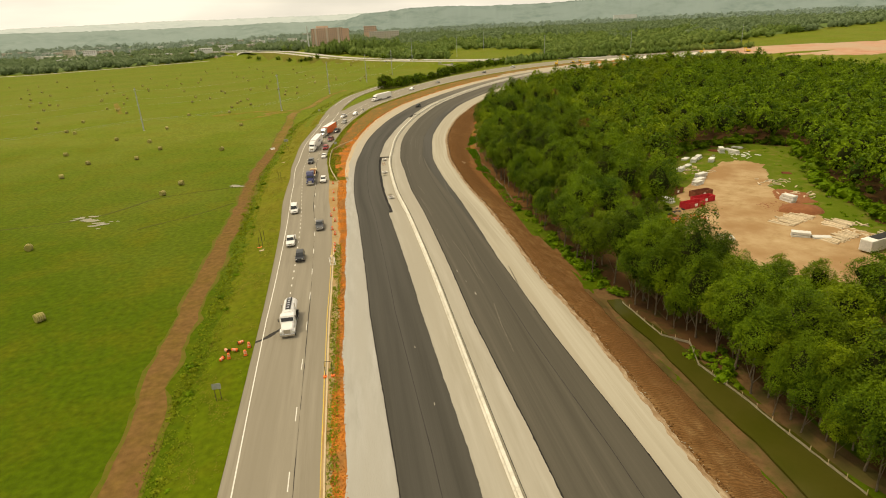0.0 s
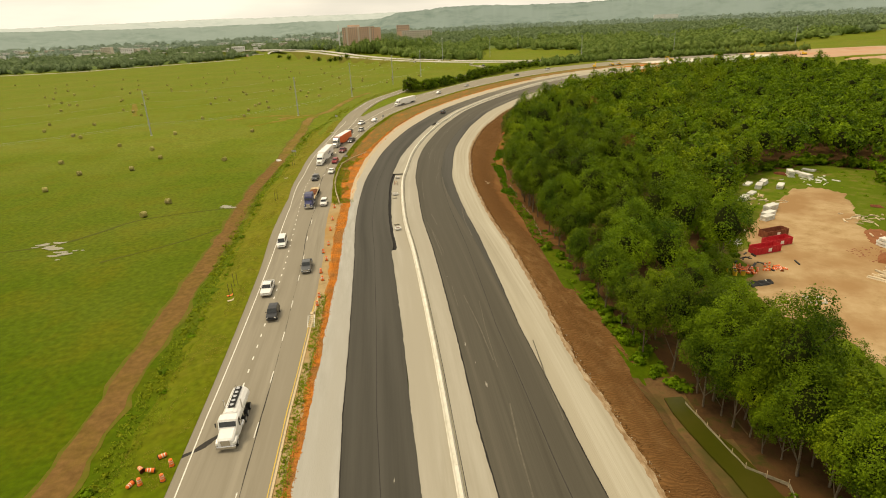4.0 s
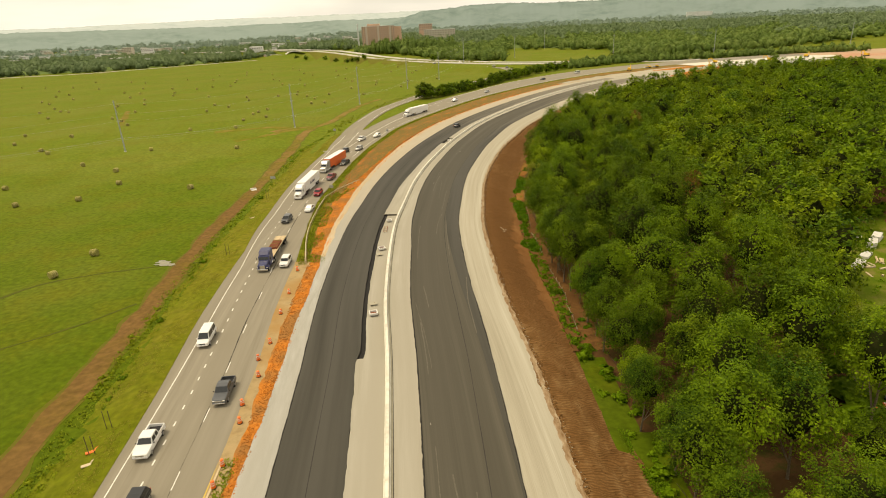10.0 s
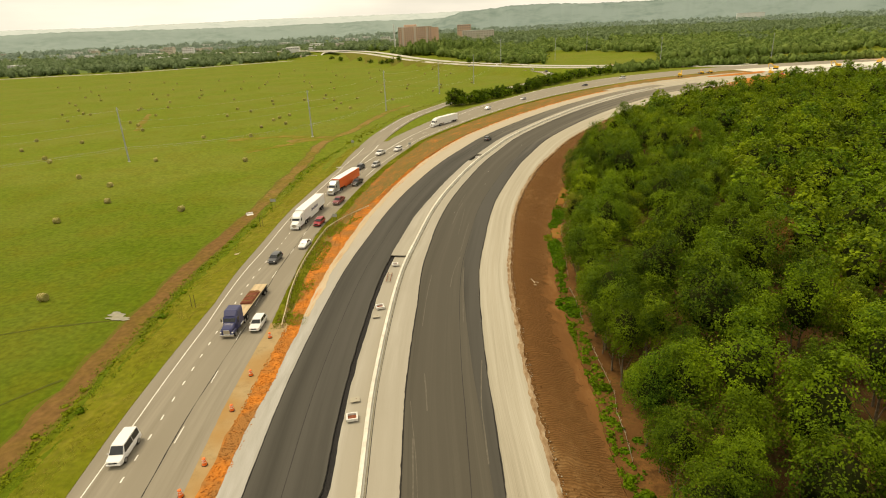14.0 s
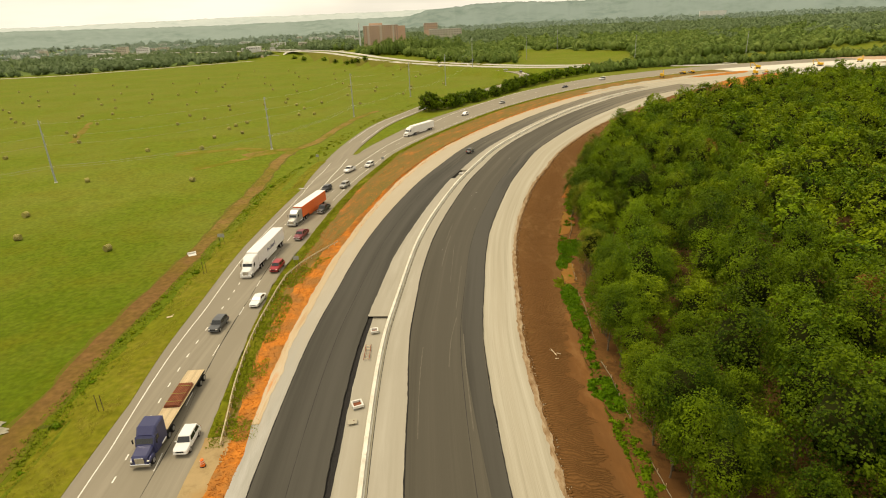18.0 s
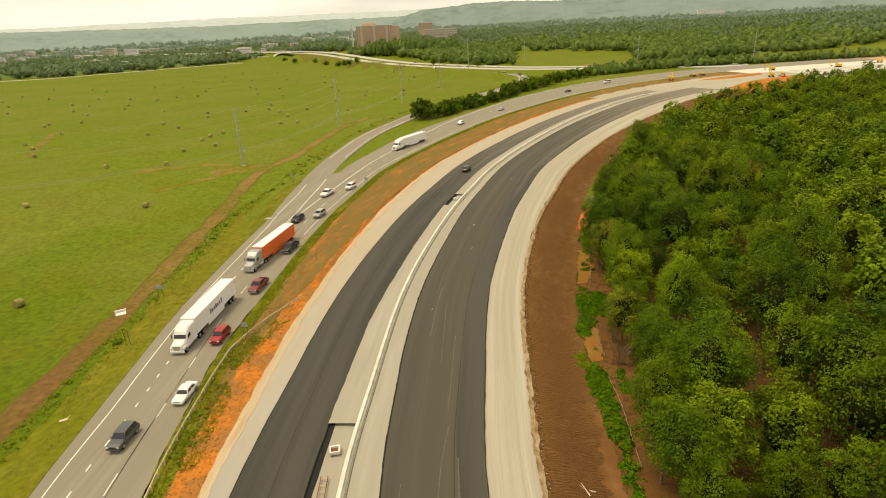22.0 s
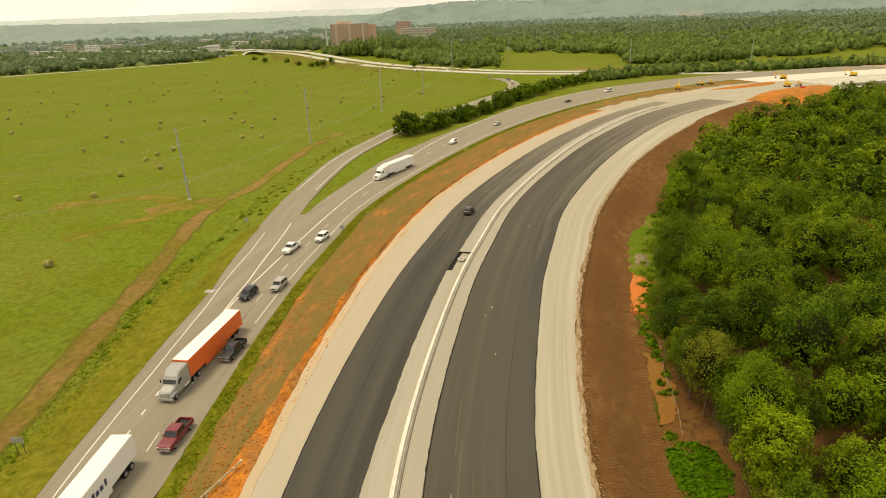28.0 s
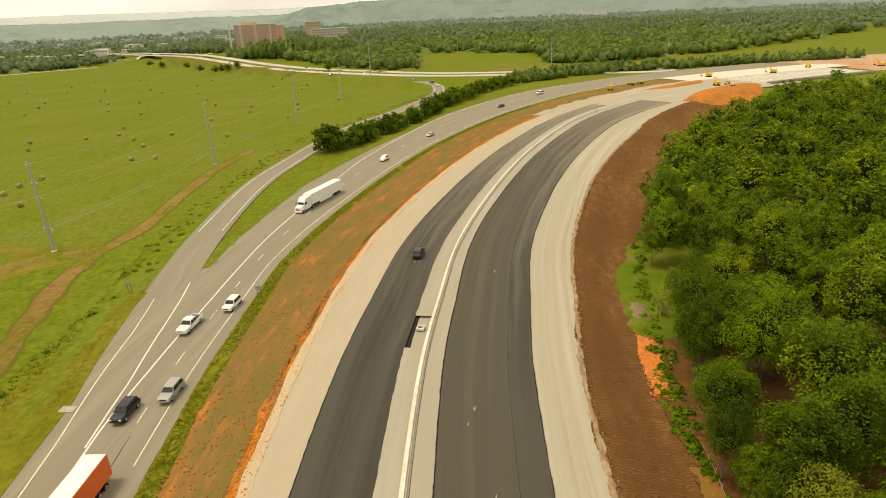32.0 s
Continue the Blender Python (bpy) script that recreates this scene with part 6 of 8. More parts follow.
def semi(colour, skin, top):
    t = new("semi_truck")
    tractor(t, colour)
    tr = part("trailer", box(2.6, 16.1, 2.85, 0, -12.9, 1.2), skin, t, "", 0.05)
    part("roof_panel", box(2.5, 16.0, 0.03, 0, -12.9, 4.055), top, tr, "pale trailer roof")
    part("trailer_frame", box(1.1, 15.0, 0.2, 0, -12.9, 0.98), M_BLACK, tr, "black trailer frame")
    for sx in (-1, 1):
        part("side_skirt", box(0.04, 6.5, 0.6, sx * 1.22, -12.2, 0.58), skin, tr)
        part("tail_light", box(0.16, 0.05, 0.3, sx * 1.1, -20.98, 1.3), M_TAIL, tr, "red tail light")
        for y in (-18.2, -19.5):
            wheel(t, sx * 0.95, y, 0.5, 0.55)
    for sx in (-0.64, 0.64):
        part("rear_door", box(1.24, 0.05, 2.6, sx, -20.97, 1.32), skin, tr, "", 0.01)
    return t, tr


t, tr = semi(P_WHITE, P_TRAILER, P_TRAILER)
for k, (y, ln) in enumerate(((-10.2, 0.5), (-10.9, 0.7), (-11.7, 0.6), (-12.4, 0.6), (-13.1, 0.7), (-13.9, 0.7), (-14.7, 0.5))):
    part("lettering_bar", box(0.012, ln * 0.8, 0.62 if k % 3 else 0.85, -1.308, y, 2.2), P_NAVY, tr, "plain dark bar of lettering")
t.matrix_basis = on_road(345, -33.2)
tagged(t, "white semi truck with a long white box trailer", "semi truck", "vehicles on the road")
t, tr = semi(P_SILVER, P_ORANGE, P_TRAILER)
t.matrix_basis = on_road(374, -35.4, turn=-1.5)
tagged(t, "silver semi truck with an orange box trailer", "semi truck", "vehicles on the road")
t, tr = semi(P_WHITE, P_TRAILER, P_TRAILER)
t.matrix_basis = on_road(476, -46.8, turn=-6)
tagged(t, "white semi truck hauling a plain white trailer", "semi truck", "vehicles on the road")

# flatbed truck with a load of pipe
t = new("flatbed_truck")
tractor(t, P_NAVY, True, True)
dk = part("deck_frame", box(2.4, 13.6, 0.3, 0, -12.2, 1.15), M_BLACK, t, "black trailer frame")
for k in range(8):
    part("deck_plank", box(0.29, 13.6, 0.06, -1.085 + k * 0.31, -12.2, 1.46), M_LUMBER, dk, "", 0.01)
for sx in (-1, 1):
    for y in (-17.0, -18.4):
        wheel(t, sx * 0.95, y, 0.5, 0.55)
load = new("pipe_bundle")
for k in range(9):
    part("pipe", rod(0.11, 5.2, -0.96 + k * 0.24, -2.6, 0.12, -90, 0, 0, seg=8), M_RUST, load)
for k in range(8):
    part("pipe", rod(0.11, 5.2, -0.84 + k * 0.24, -2.6, 0.32, -90, 0, 0, seg=8), M_RUST, load)
for y in (-1.8, 0, 1.8):
    part("strap", box(2.2, 0.08, 0.02, 0, y, 0.44), M_STRAW, load, "yellow tie-down strap")
m = on_road(293, -26.6)
t.matrix_basis = m
load.matrix_basis = m @ pose(0, -12.5, 1.53)
tagged(t, "dark blue semi truck with a wooden flatbed trailer", "flatbed truck", "vehicles on the road")
tagged(load, "bundle of rusty orange pipes strapped on the flatbed", "pipes")

# white bulk truck
t = new("bulk_truck")
tractor(t, P_WHITE, False, True)


def oval(y, a, b2, zc):
    return [(a * math.cos(6.2832 * k / 14), y, zc + b2 * math.sin(6.2832 * k / 14)) for k in range(14)]


tank = part("tank", loft([oval(-3.6, 0.9, 0.75, 2.1), oval(-3.8, 1.18, 1.0, 2.1), oval(-9.3, 1.18, 1.0, 2.1), oval(-9.5, 0.9, 0.75, 2.1)]), P_WHITE, t)
part("walkway", box(0.85, 4.6, 0.05, 0, -6.8, 3.1), M_BLACK, tank, "dark walkway on top of the tank")
for k in range(5):
    part("hatch", rod(0.26, 0.12, 0, -5.0 - k * 0.9, 3.14, seg=12), M_CHROME, tank, "round metal hatch")
for sx in (-1, 1):
    part("rail", rod(0.025, 4.6, sx * 0.42, -9.1, 3.4, -90, 0, 0, seg=6), M_BLACK, tank, "thin black handrail")
    wheel(t, sx * 0.95, -8.3, 0.5, 0.55)
t.matrix_basis = on_road(193, -27.0)
tagged(t, "white bulk tank truck with a dark walkway on top", "tank truck", "vehicles on the road")

# cars on the ramp and the highway far off
for k, (x, y, rz) in enumerate(((70, 648, -8), (70, 668, 12), (60, 700, 32), (-2, 770, 150), (-33, 838, 152), (-70, 905, 150), (-105, 1000, 150), (-25, 872, -30), (28, 772, -32), (-110, 1060, -28))):
    c = car(("sedan", "suv")[k % 2], (P_WHITE, P_GREY, P_SILVER, P_BLACK)[k % 4])
    p = (x, y)
    c.matrix_basis = pose(x, y, 4.1 if k < 3 else 5.05, 0, 0, rz)
    tagged(c, "small %s car on the distant %s" % (("white", "grey", "silver", "black")[k % 4], "ramp" if k < 3 else "highway"), "car", "distant traffic")


# ---------------------------------------------------------------- roadside things
def drum():
    t = new("traffic_drum")
    prof = [(0.30, 0.0), (0.30, 0.12), (0.27, 0.13), (0.26, 0.38), (0.245, 0.39), (0.24, 0.64), (0.225, 0.65), (0.21, 0.95), (0.10, 1.0)]
    part("body", loft([[(r * math.cos(6.2832 * k / 12), r * math.sin(6.2832 * k / 12), z) for k in range(12)] for r, z in prof]), M_DRUM, t)
    for z, r in ((0.45, 0.246), (0.72, 0.232)):
        part("band", rod(r + 0.008, 0.08, 0, 0, z, seg=12, r2=r), M_BAND, t, "white reflective band")
    part("base_ring", rod(0.36, 0.08, 0, 0, 0, seg=12), M_RUBBER, t, "black rubber ballast ring")
    return t


d0 = drum()
d0.matrix_basis = on_road(231.5, -19.5)
tagged(d0, "upright orange traffic drum with white bands by the clay", "traffic drum", "drums along the clay bank")
for s, u in ((235, -19.4), (243, -19.3), (247, -19.9), (254, -19.1), (259, -20.0), (264, -19.0), (274, -18.9), (282, -18.9), (293, -19.3)):
    tagged(copy_thing(d0, on_road(s, u, turn=s * 40)), "upright orange traffic drum with white bands by the clay")
for k, (x, y, lie) in enumerate(((-37.9, 81.4, 0), (-35.4, 81.6, 0), (-37.4, 85.4, 80), (-35.3, 84.0, 0), (-38.4, 83.4, 85), (-36.9, 83.2, 70), (-38.9, 81.9, 88))):
    m = on_ground(x, y, k * 57) @ pose(0, 0, 0.25 if lie else 0, lie, 0, 0)
    tagged(copy_thing(d0, m), "orange traffic drum lying in the roadside grass" if lie else "orange traffic drum standing in the roadside grass", group="drums in the grass")


def two_post(h=2.7, board=True, wide=1.5, tall=0.9):
    t = new("road_sign")
    for sx in (-1, 1):
        part("post", rod(0.045, h, sx * wide * 0.3, 0, 0, seg=6), M_WOODPOST, t, "dark sign post")
    if board:
        part("panel", box(wide, 0.03, tall, 0, -0.06, h - tall), M_SIGNBACK, t, "grey back of the sign panel", 0.008)
        part("brace", box(wide * 0.9, 0.04, 0.05, 0, -0.02, h - tall * 0.5), M_STEEL, t, "steel cross brace")
    return t


for x, y, b_, lab in ((-36.7, 70.3, 1, "grey road sign seen from behind on two posts"), (-42.3, 136.0, 0, "pair of bare dark sign posts in the grass"), (-47.5, 198, 0, "pair of bare dark sign posts near the road"),
                      (-51.4, 246, 0, "pair of bare dark sign posts by the weeds"), (-54.9, 266, 1, "wide grey sign panel behind the weedy strip"), (-47, 347, 1, "grey sign panel near the ramp's edge"), (-31.6, 246.6, 1, "grey sign on posts behind the guardrail"), (-21.4, 337, 1, "small grey sign on posts in the verge"), (-41.8, 131, 0, "pair of bare dark sign posts in the grass")):
    t = two_post(2.8, bool(b_), 1.8 if "wide" in lab else 1.2)
    s_, _u = nearest(x, y)
    t.matrix_basis = pose(x, y, float(ground(x, y)[0]) - 0.05, 0, 0, heading(float(s_[0]), True))
    tagged(t, lab, "road sign", "signs along the road")

# barricade frame by the yellow line
t = new("sign_stand")
for sx in (-1, 1):
    part("upright", rod(0.04, 2.3, sx * 0.5, 0, 0.1, -14, 0, 0, seg=6), M_BLACK, t, "black steel upright")
    part("foot", box(0.5, 0.5, 0.28, sx * 0.55, 0.05, 0), M_DRUM, t, "orange ballast foot", 0.03)
part("crossbar", box(1.1, 0.05, 0.06, 0, 0.55, 2.25), M_BLACK, t, "black crossbar")
t.matrix_basis = on_road(180, -20.1, True)
tagged(t, "black folding sign stand with orange feet", "sign stand")
# message board frame lying on the shoulder
t = new("ladder_frame")
for sx in (-1, 1):
    part("rail", box(0.1, 4.4, 0.14, sx * 0.55, 0, 0), M_PAINT, t, "white side rail", 0.01)
for k in range(6):
    part("rung", box(1.0, 0.12, 0.1, 0, -2.0 + k * 0.8, 0.02), M_PAINT, t, "white rung", 0.01)
part("end_board", box(0.8, 1.0, 0.1, 0.2, 3.0, 0.02), M_LUMBER, t, "pale wooden end board", 0.01)
t.matrix_basis = on_road(225.5, -20.1, True, 4)
tagged(t, "white ladder-like attenuator frame on the shoulder", "road frame")

# guardrail
rail = new("guardrail")
GR = metres((296, -18.2), (302, -19.2), (307, -20.2), (317, -21.8), (327, -23.2), (338, -24.4), (346, -24.9), (352, -23.8), (357, -22.2), (364, -19.3))
sects = []
for s in np.linspace(296, 364, 46):
    u = float(GR(s))
    p = at(s, u)
    nx, ny = float(np.interp(s, RUN, SIDE[:, 0])), float(np.interp(s, RUN, SIDE[:, 1]))
    sects.append([(p.x + nx * d, p.y + ny * d, p.z + z) for d, z in ((0, 0.42), (-0.08, 0.48), (-0.02, 0.57), (-0.08, 0.66), (0, 0.74), (0.06, 0.74), (0.06, 0.42))])
part("beam", loft(sects), M_RUSTY, rail, "pale weathered steel beam")
for s in np.arange(296.5, 364, 1.9):
    p = at(s, float(GR(s)) + 0.16)
    part("post", box(0.14, 0.14, 0.86, p.x, p.y, p.z - 0.12), M_LUMBER, rail, "short timber post")
part("end_piece", rod(0.16, 0.34, *at(364.2, -19.2, 0.42), seg=10), M_RUSTY, rail, "rounded end piece")
tagged(rail, "weathered steel guardrail curving along the clay bank", "guardrail")
# low curb by the yellow line
ribbon("curb", off(YELLOW, 0.35), off(YELLOW, 0.6), 30, 235, 0.14, M_LUMBER, "low dusty yellowish curb at the road's edge", "kerb", 0.03, 0.03, 1, 1.5, 0.15)

# drain inlets in the median
for s, u, rz, sz in ((271, -2.2, 8, 1.5), (303, -2.05, 20, 1.5), (323, -2.0, 12, 1.3), (425.5, -1.7, -5, 1.3)):
    t = new("drain_inlet")
    for a, b_, x, y in ((sz, 0.2, 0, sz / 2 - 0.1), (sz, 0.2, 0, -sz / 2 + 0.1), (0.2, sz - 0.4, sz / 2 - 0.1, 0), (0.2, sz - 0.4, -sz / 2 + 0.1, 0)):
        part("wall", box(a, b_, 0.4, x, y, 0), M_PRECAST, t, "pale concrete box wall", 0.02)
    part("floor", box(sz - 0.42, sz - 0.42, 0.03, 0, 0, 0.06), M_RUST, t, "rust-brown bottom of the box")
    t.matrix_basis = on_road(s, u, True, rz, 0.07)
    tagged(t, "open concrete drain inlet box in the median", "drain inlet", "inlets in the median")
for s, u, sx, sy in ((275, -2.3, 1.3, 1.1), (299.5, -2.3, 1.2, 1.0)):
    t = new("concrete_cover")
    part("lid", box(sx, sy, 0.08, 0, 0, 0), M_GRAVEL, t, "", 0.02)
    part("lifting_eye", rod(0.05, 0.05, 0.2, 0.1, 0.08, seg=8), M_RUST, t, "rusty lifting eye")
    t.matrix_basis = on_road(s, u, True, 10, 0.085)
    tagged(t, "pale concrete cover lying beside an inlet", "cover", "covers in the median")
t = new("form_frame")
for k in range(2):
    part("rail", box(0.09, 4.6, 0.12, -0.4 + k * 0.8, 0, 0), M_RUST, t, "orange-brown form rail", 0.01)
for k in range(5):
    part("tie", box(0.75, 0.08, 0.06, 0, -1.9 + k * 0.95, 0.03), M_LUMBER, t, "pale wooden tie", 0.01)
t.matrix_basis = on_road(316.5, -2.2, True, 3, 0.085)
tagged(t, "rusty formwork frame lying in the open median", "formwork")

# white spatter of lime and concrete on the fresh asphalt
for k, (s, u, r) in enumerate(((212.5, 4.9, 0.5), (201.5, 6.2, 0.6), (207, 5.6, 0.3), (360, 6.5, 0.35), (405, 8.0, 0.6), (402, 7.2, 0.4), (448, 9.4, 0.6), (390, 10.2, 0.4), (452, -7.5, 0.5), (474, -8.2, 0.6), (239, 5.4, 0.25), (170, -6.2, 0.35), (185, -7.0, 0.3))):
    bm = bmesh.new()
    vs = [bm.verts.new((r * rng.uniform(0.35, 1.0) * math.cos(6.2832 * i / 14) * 0.3, r * rng.uniform(0.35, 1.6) * math.sin(6.2832 * i / 14), 0)) for i in range(14)]
    bm.faces.new(vs)
    me = bpy.data.meshes.new("spill")
    bm.to_mesh(me)
    bm.free()
    me.materials.append(M_SPLASH)
    o = new("spill", me)
    o.matrix_basis = on_road(s, u, True, 0, 0.226)
    tagged(o, "pale splash of dried concrete on asphalt", "stain", kind="structure")

# clods of clay and stones
CLOD = [(ICO1[0] * np.random.default_rng(k).uniform(0.6, 1.2, (len(ICO1[0]), 1)), ICO1[1]) for k in range(4)]


def clods(name, left, right, s0, s1, n, size, material, label, z=0.05):
    r_ = []
    for _ in range(n):
        s = rng.uniform(s0, s1)
        f = rng.random()
        p = at(s, float(left(s)) * (1 - f) + float(right(s)) * f, z)
        q = size * rng.uniform(0.35, 1.0) ** 2
        r_.append((p.x, p.y, p.z, q, q * 0.7, rng.uniform(0, 6.28)))
    tagged(new(name, many(name, CLOD, r_, material)), label, "clods", kind="stuff")


clods("clay_clods", CLAY_L, off(GRAV_L, 0.2), 130, 560, 16000, 0.17, M_ORANGE, "loose lumps of orange clay")
clods("verge_clods", off(ROAD_R, 2), CLAY_L, 330, 600, 3600, 0.17, M_ORANGE, "scattered orange clods in the verge")
clods("clay_lumps", off(GRAV_L, -2.6), off(GRAV_L, 0.3), 370, 640, 7000, 0.27, M_ORANGE, "larger orange clay lumps along the limestone's edge", 0.03)
clods("gravel_stones", off(GRAV_R, -0.8), off(GRAV_R, 1.0), 130, 520, 3200, 0.12, M_GRAVEL, "pale stones spilt along the gravel's edge")
clods("edge_clods", off(GRAV_R, 0.1), off(GRAV_R, 1.1), 130, 520, 3600, 0.17, M_BROWN, "brown clods tumbled along the gravel's edge")
clods("clay_crumbs", metres((410, 32.4), (420, 33.0), (432, 33.6)), metres((410, 35.4), (420, 36.6), (432, 37.4)), 410, 432, 900, 0.22, M_BRIGHTCLAY, "orange clay crumbs round the scraped patch", 0.25)
clods("ochre_clods", off(SOIL_R, 0.8), off(SOIL_R, 3.6), 344, 400, 700, 0.16, M_OCHRE, "ochre lumps along the strip", 0.28)
clods("soil_clods", off(GRAV_R, 1), SOIL_R, 130, 480, 1500, 0.13, M_BROWN, "brown clods on the graded slope")


def tufts(name, left, right, s0, s1, n, size, material, label, thin=0.0, z=0.0):
    g = np.random.default_rng(len(name) + n)
    v, f = [], []
    while len(f) < n * 5:
        s = g.uniform(s0, s1)
        k = g.random()
        u = float(left(s)) * (1 - k) + float(right(s)) * k
        if noise.noise(Vector((s / 7, u / 3, 2))) < thin:
            continue
        p = at(s, u, z)
        for _ in range(5):
            a, h, w_ = g.uniform(0, 6.28), size * g.uniform(0.5, 1.2), size * g.uniform(0.25, 0.5)
            dx, dy = math.cos(a), math.sin(a)
            ox, oy = g.uniform(-0.4, 0.4, 2) * size * 1.6
            b_ = len(v)
            v += [(p.x + ox - dy * w_, p.y + oy + dx * w_, p.z - 0.03), (p.x + ox + dy * w_, p.y + oy - dx * w_, p.z - 0.03), (p.x + ox + dx * h * 0.8, p.y + oy + dy * h * 0.8, p.z + h * 0.6)]
            f.append((b_, b_ + 1, b_ + 2))
    tagged(new(name, tri_mesh(name, np.array(v), np.array(f), material)), label, "grass", kind="stuff")


tufts("verge_weeds", off(ROAD_R, 0.2), off(ROAD_R, 2.6), 296, 640, 12000, 0.22, M_VERGEWEED, "green weeds along the edge of the old road", -0.4)
tufts("median_weeds", off(YELLOW, 0.8), lambda s: np.minimum(CLAY_L(s) + 0.9, YELLOW(s) + 2.2), 120, 236, 1500, 0.32, M_WEED, "green weeds between curb and clay", -0.5)
tufts("bank_weeds", lambda s: GR(s) + 0.6, lambda s: GR(s) + 4.2, 297, 356, 1500, 0.30, M_VERGEWEED, "weeds behind the guardrail", -0.1)
tufts("hedge_weeds", off(HEDGE, -2.4), off(HEDGE, 2.2), 125, 480, 4200, 0.36, M_WEED, "tall weeds in the strip beside the track", -0.35)
tufts("edge_weeds", off(SOIL_R, 0.8), off(SOIL_R, 3.4), 205, 520, 8000, 0.34, M_SHRUB, "leafy weeds at the wood's foot", 0.12)
tufts("strip_grass", off(SOIL_R, 0.9), off(SOIL_R, 3.8), 344, 400, 1500, 0.20, M_TUFT, "dry straw-coloured grass on the ochre strip", 0.05)
tufts("litter_grass", off(SOIL_R, 3.0), off(SOIL_R, 8.5), 300, 400, 2600, 0.30, M_WEED, "thin weeds among the leaf litter", 0.1)
tufts("shoulder_grass", off(ROAD_L, -7), off(ROAD_L, -0.1), 125, 440, 8000, 0.2, M_TUFT, "short dry roadside grass", 0.05)

# hay bales
BALES_A = [(-344, 594), (-297, 536), (-280, 516), (-265, 477), (-362, 643), (-358, 658), (-212, 460), (-359, 713), (-244, 526), (-247, 535), (-300, 650), (-270, 601), (-227, 537), (-244, 573), (-277, 634), (-301, 691), (-231, 599), (-241, 625), (-263, 672), (-232, 655), (-155, 474), (-191, 575), (-163, 511), (-147, 494), (-113, 419), (-152, 553), (-144, 532), (-115, 446), (-115, 457), (-102, 428), (-112, 467), (-127, 554), (-113, 559), (-117, 581), (-101, 542), (-91, 521), (-87, 489), (-77, 486), (-85, 549), (-222, 670), (-205, 672), (-222, 745)]
BALES_B = [(-177, 730), (-165, 708), (-124, 640), (-142, 703), (-55, 527), (-56, 640), (-54, 612), (-93, 692), (-73, 591), (-29, 575), (-26, 637), (-117, 861), (-159, 801), (-200, 919), (-185, 426), (-212, 491), (-83, 265), (-125, 297), (-146, 311), (-113, 276), (-88, 330), (-198, 391), (-134, 393), (-199, 446), (-108, 390), (-217, 373), (-189, 351), (-181, 343), (-230, 401), (-325, 574), (-270, 509), (-130, 338), (-294, 513), (-326, 610), (-82, 204), (-84, 191), (-116, 256), (-134, 252), (-154, 276), (-133, 228), (-101, 145), (-77, 103)]
BALES_C = [(-275, 840), (-256, 765), (-213, 712), (-235, 823), (-252, 879), (-201, 815), (-151, 664), (-142, 768), (-178, 863), (-247, 927), (-123, 818), (-109, 745), (-82, 661)]
BALES_D = [(-47, 817), (-52, 770), (-26, 730), (-23, 760), (-25, 612), (1, 647), (-491, 787), (-449, 765), (-396, 704), (-408, 749), (-422, 821), (-365, 796), (-335, 768), (-294, 787)]


def bale(seed):
    g = np.random.default_rng(seed)
    t = new("hay_bale")
    secs = []
    for y, r in ((-0.78, 0.62), (-0.74, 0.78), (-0.4, 0.84), (0, 0.83), (0.4, 0.85), (0.74, 0.79), (0.78, 0.6)):
        secs.append([(r * (1 + g.uniform(-0.03, 0.03)) * math.cos(6.2832 * k / 16), y + g.uniform(-0.02, 0.02), max(-0.79, r * math.sin(6.2832 * k / 16)) + 0.79) for k in range(16)])
    part("roll", loft(secs), M_STRAW, t)
    for y in (-0.55, -0.2, 0.15, 0.5):
        ring = bmesh.new()
        rr = [[(q * math.cos(6.2832 * k / 16), y + d, max(-0.79, q * math.sin(6.2832 * k / 16)) + 0.79) for k in range(16)] for q, d in ((0.855, -0.02), (0.875, 0.0), (0.855, 0.02))]
        part("twine", loft(rr, ring, False), M_LUMBER, t, "pale binding twine")
    return t


bales = [bale(k) for k in range(3)]
for k, (x, y) in enumerate(BALES_A + BALES_B + BALES_C + BALES_D):
    m = on_ground(x, y, rng.uniform(0, 180), -0.02) @ Matrix.Scale(1.02, 4)
    b0 = bales[k % 3]
    if k < 3:
        b0.matrix_basis, o = m, b0
    else:
        o = copy_thing(b0, m)
        o.matrix_basis = m
    tagged(o, "round straw-coloured hay bale on the mown field", "hay bale", "hay bales in the field")


# ---------------------------------------------------------------- power line
def power_pole(h, arms):
    t = new("power_pole")
    part("shaft", rod(0.34, h, seg=10, r2=0.18), M_STEEL, t, "tapered blue-grey steel shaft")
    part("base_plate", rod(0.6, 0.25, seg=12), M_PRECAST, t, "concrete footing")
    for z in arms:
        a = part("crossarm", box(2.6 if z < h * 0.5 else 1.6, 0.14, 0.16, 0, 0.2, z), M_STEEL, t, "", 0.01)
        for sx in (-1, 1):
            part("insulator", rod(0.07, 0.55, sx * (1.1 if z < h * 0.5 else 0.7), 0.2, z - 0.5, seg=8, r2=0.05), M_PRECAST, a, "pale insulator")
    return t


POLES = [(-143, 340, 23), (-73.5, 379.5, 22), (-49.5, 461, 23.5), (-22.5, 552, 24), (3, 636, 25), (31, 745, 28)]
FARPOLES = [(110, 925, 28), (211, 797, 28), (319, 771, 28), (440, 720, 28), (175, 1060, 30)]
tops = []
for k, (x, y, h) in enumerate(POLES + FARPOLES):
    t = power_pole(h, (h * 0.27, h * 0.62, h * 0.78, h * 0.97))
    t.matrix_basis = on_ground(x, y, -25, -0.05)
    tagged(t, "tall blue-grey steel power pole with short arms" if k < 6 else "slender power pole beyond the highway", "power pole", "poles of the power line")
    tops.append(Vector((x, y, float(ground(x, y)[0]))))


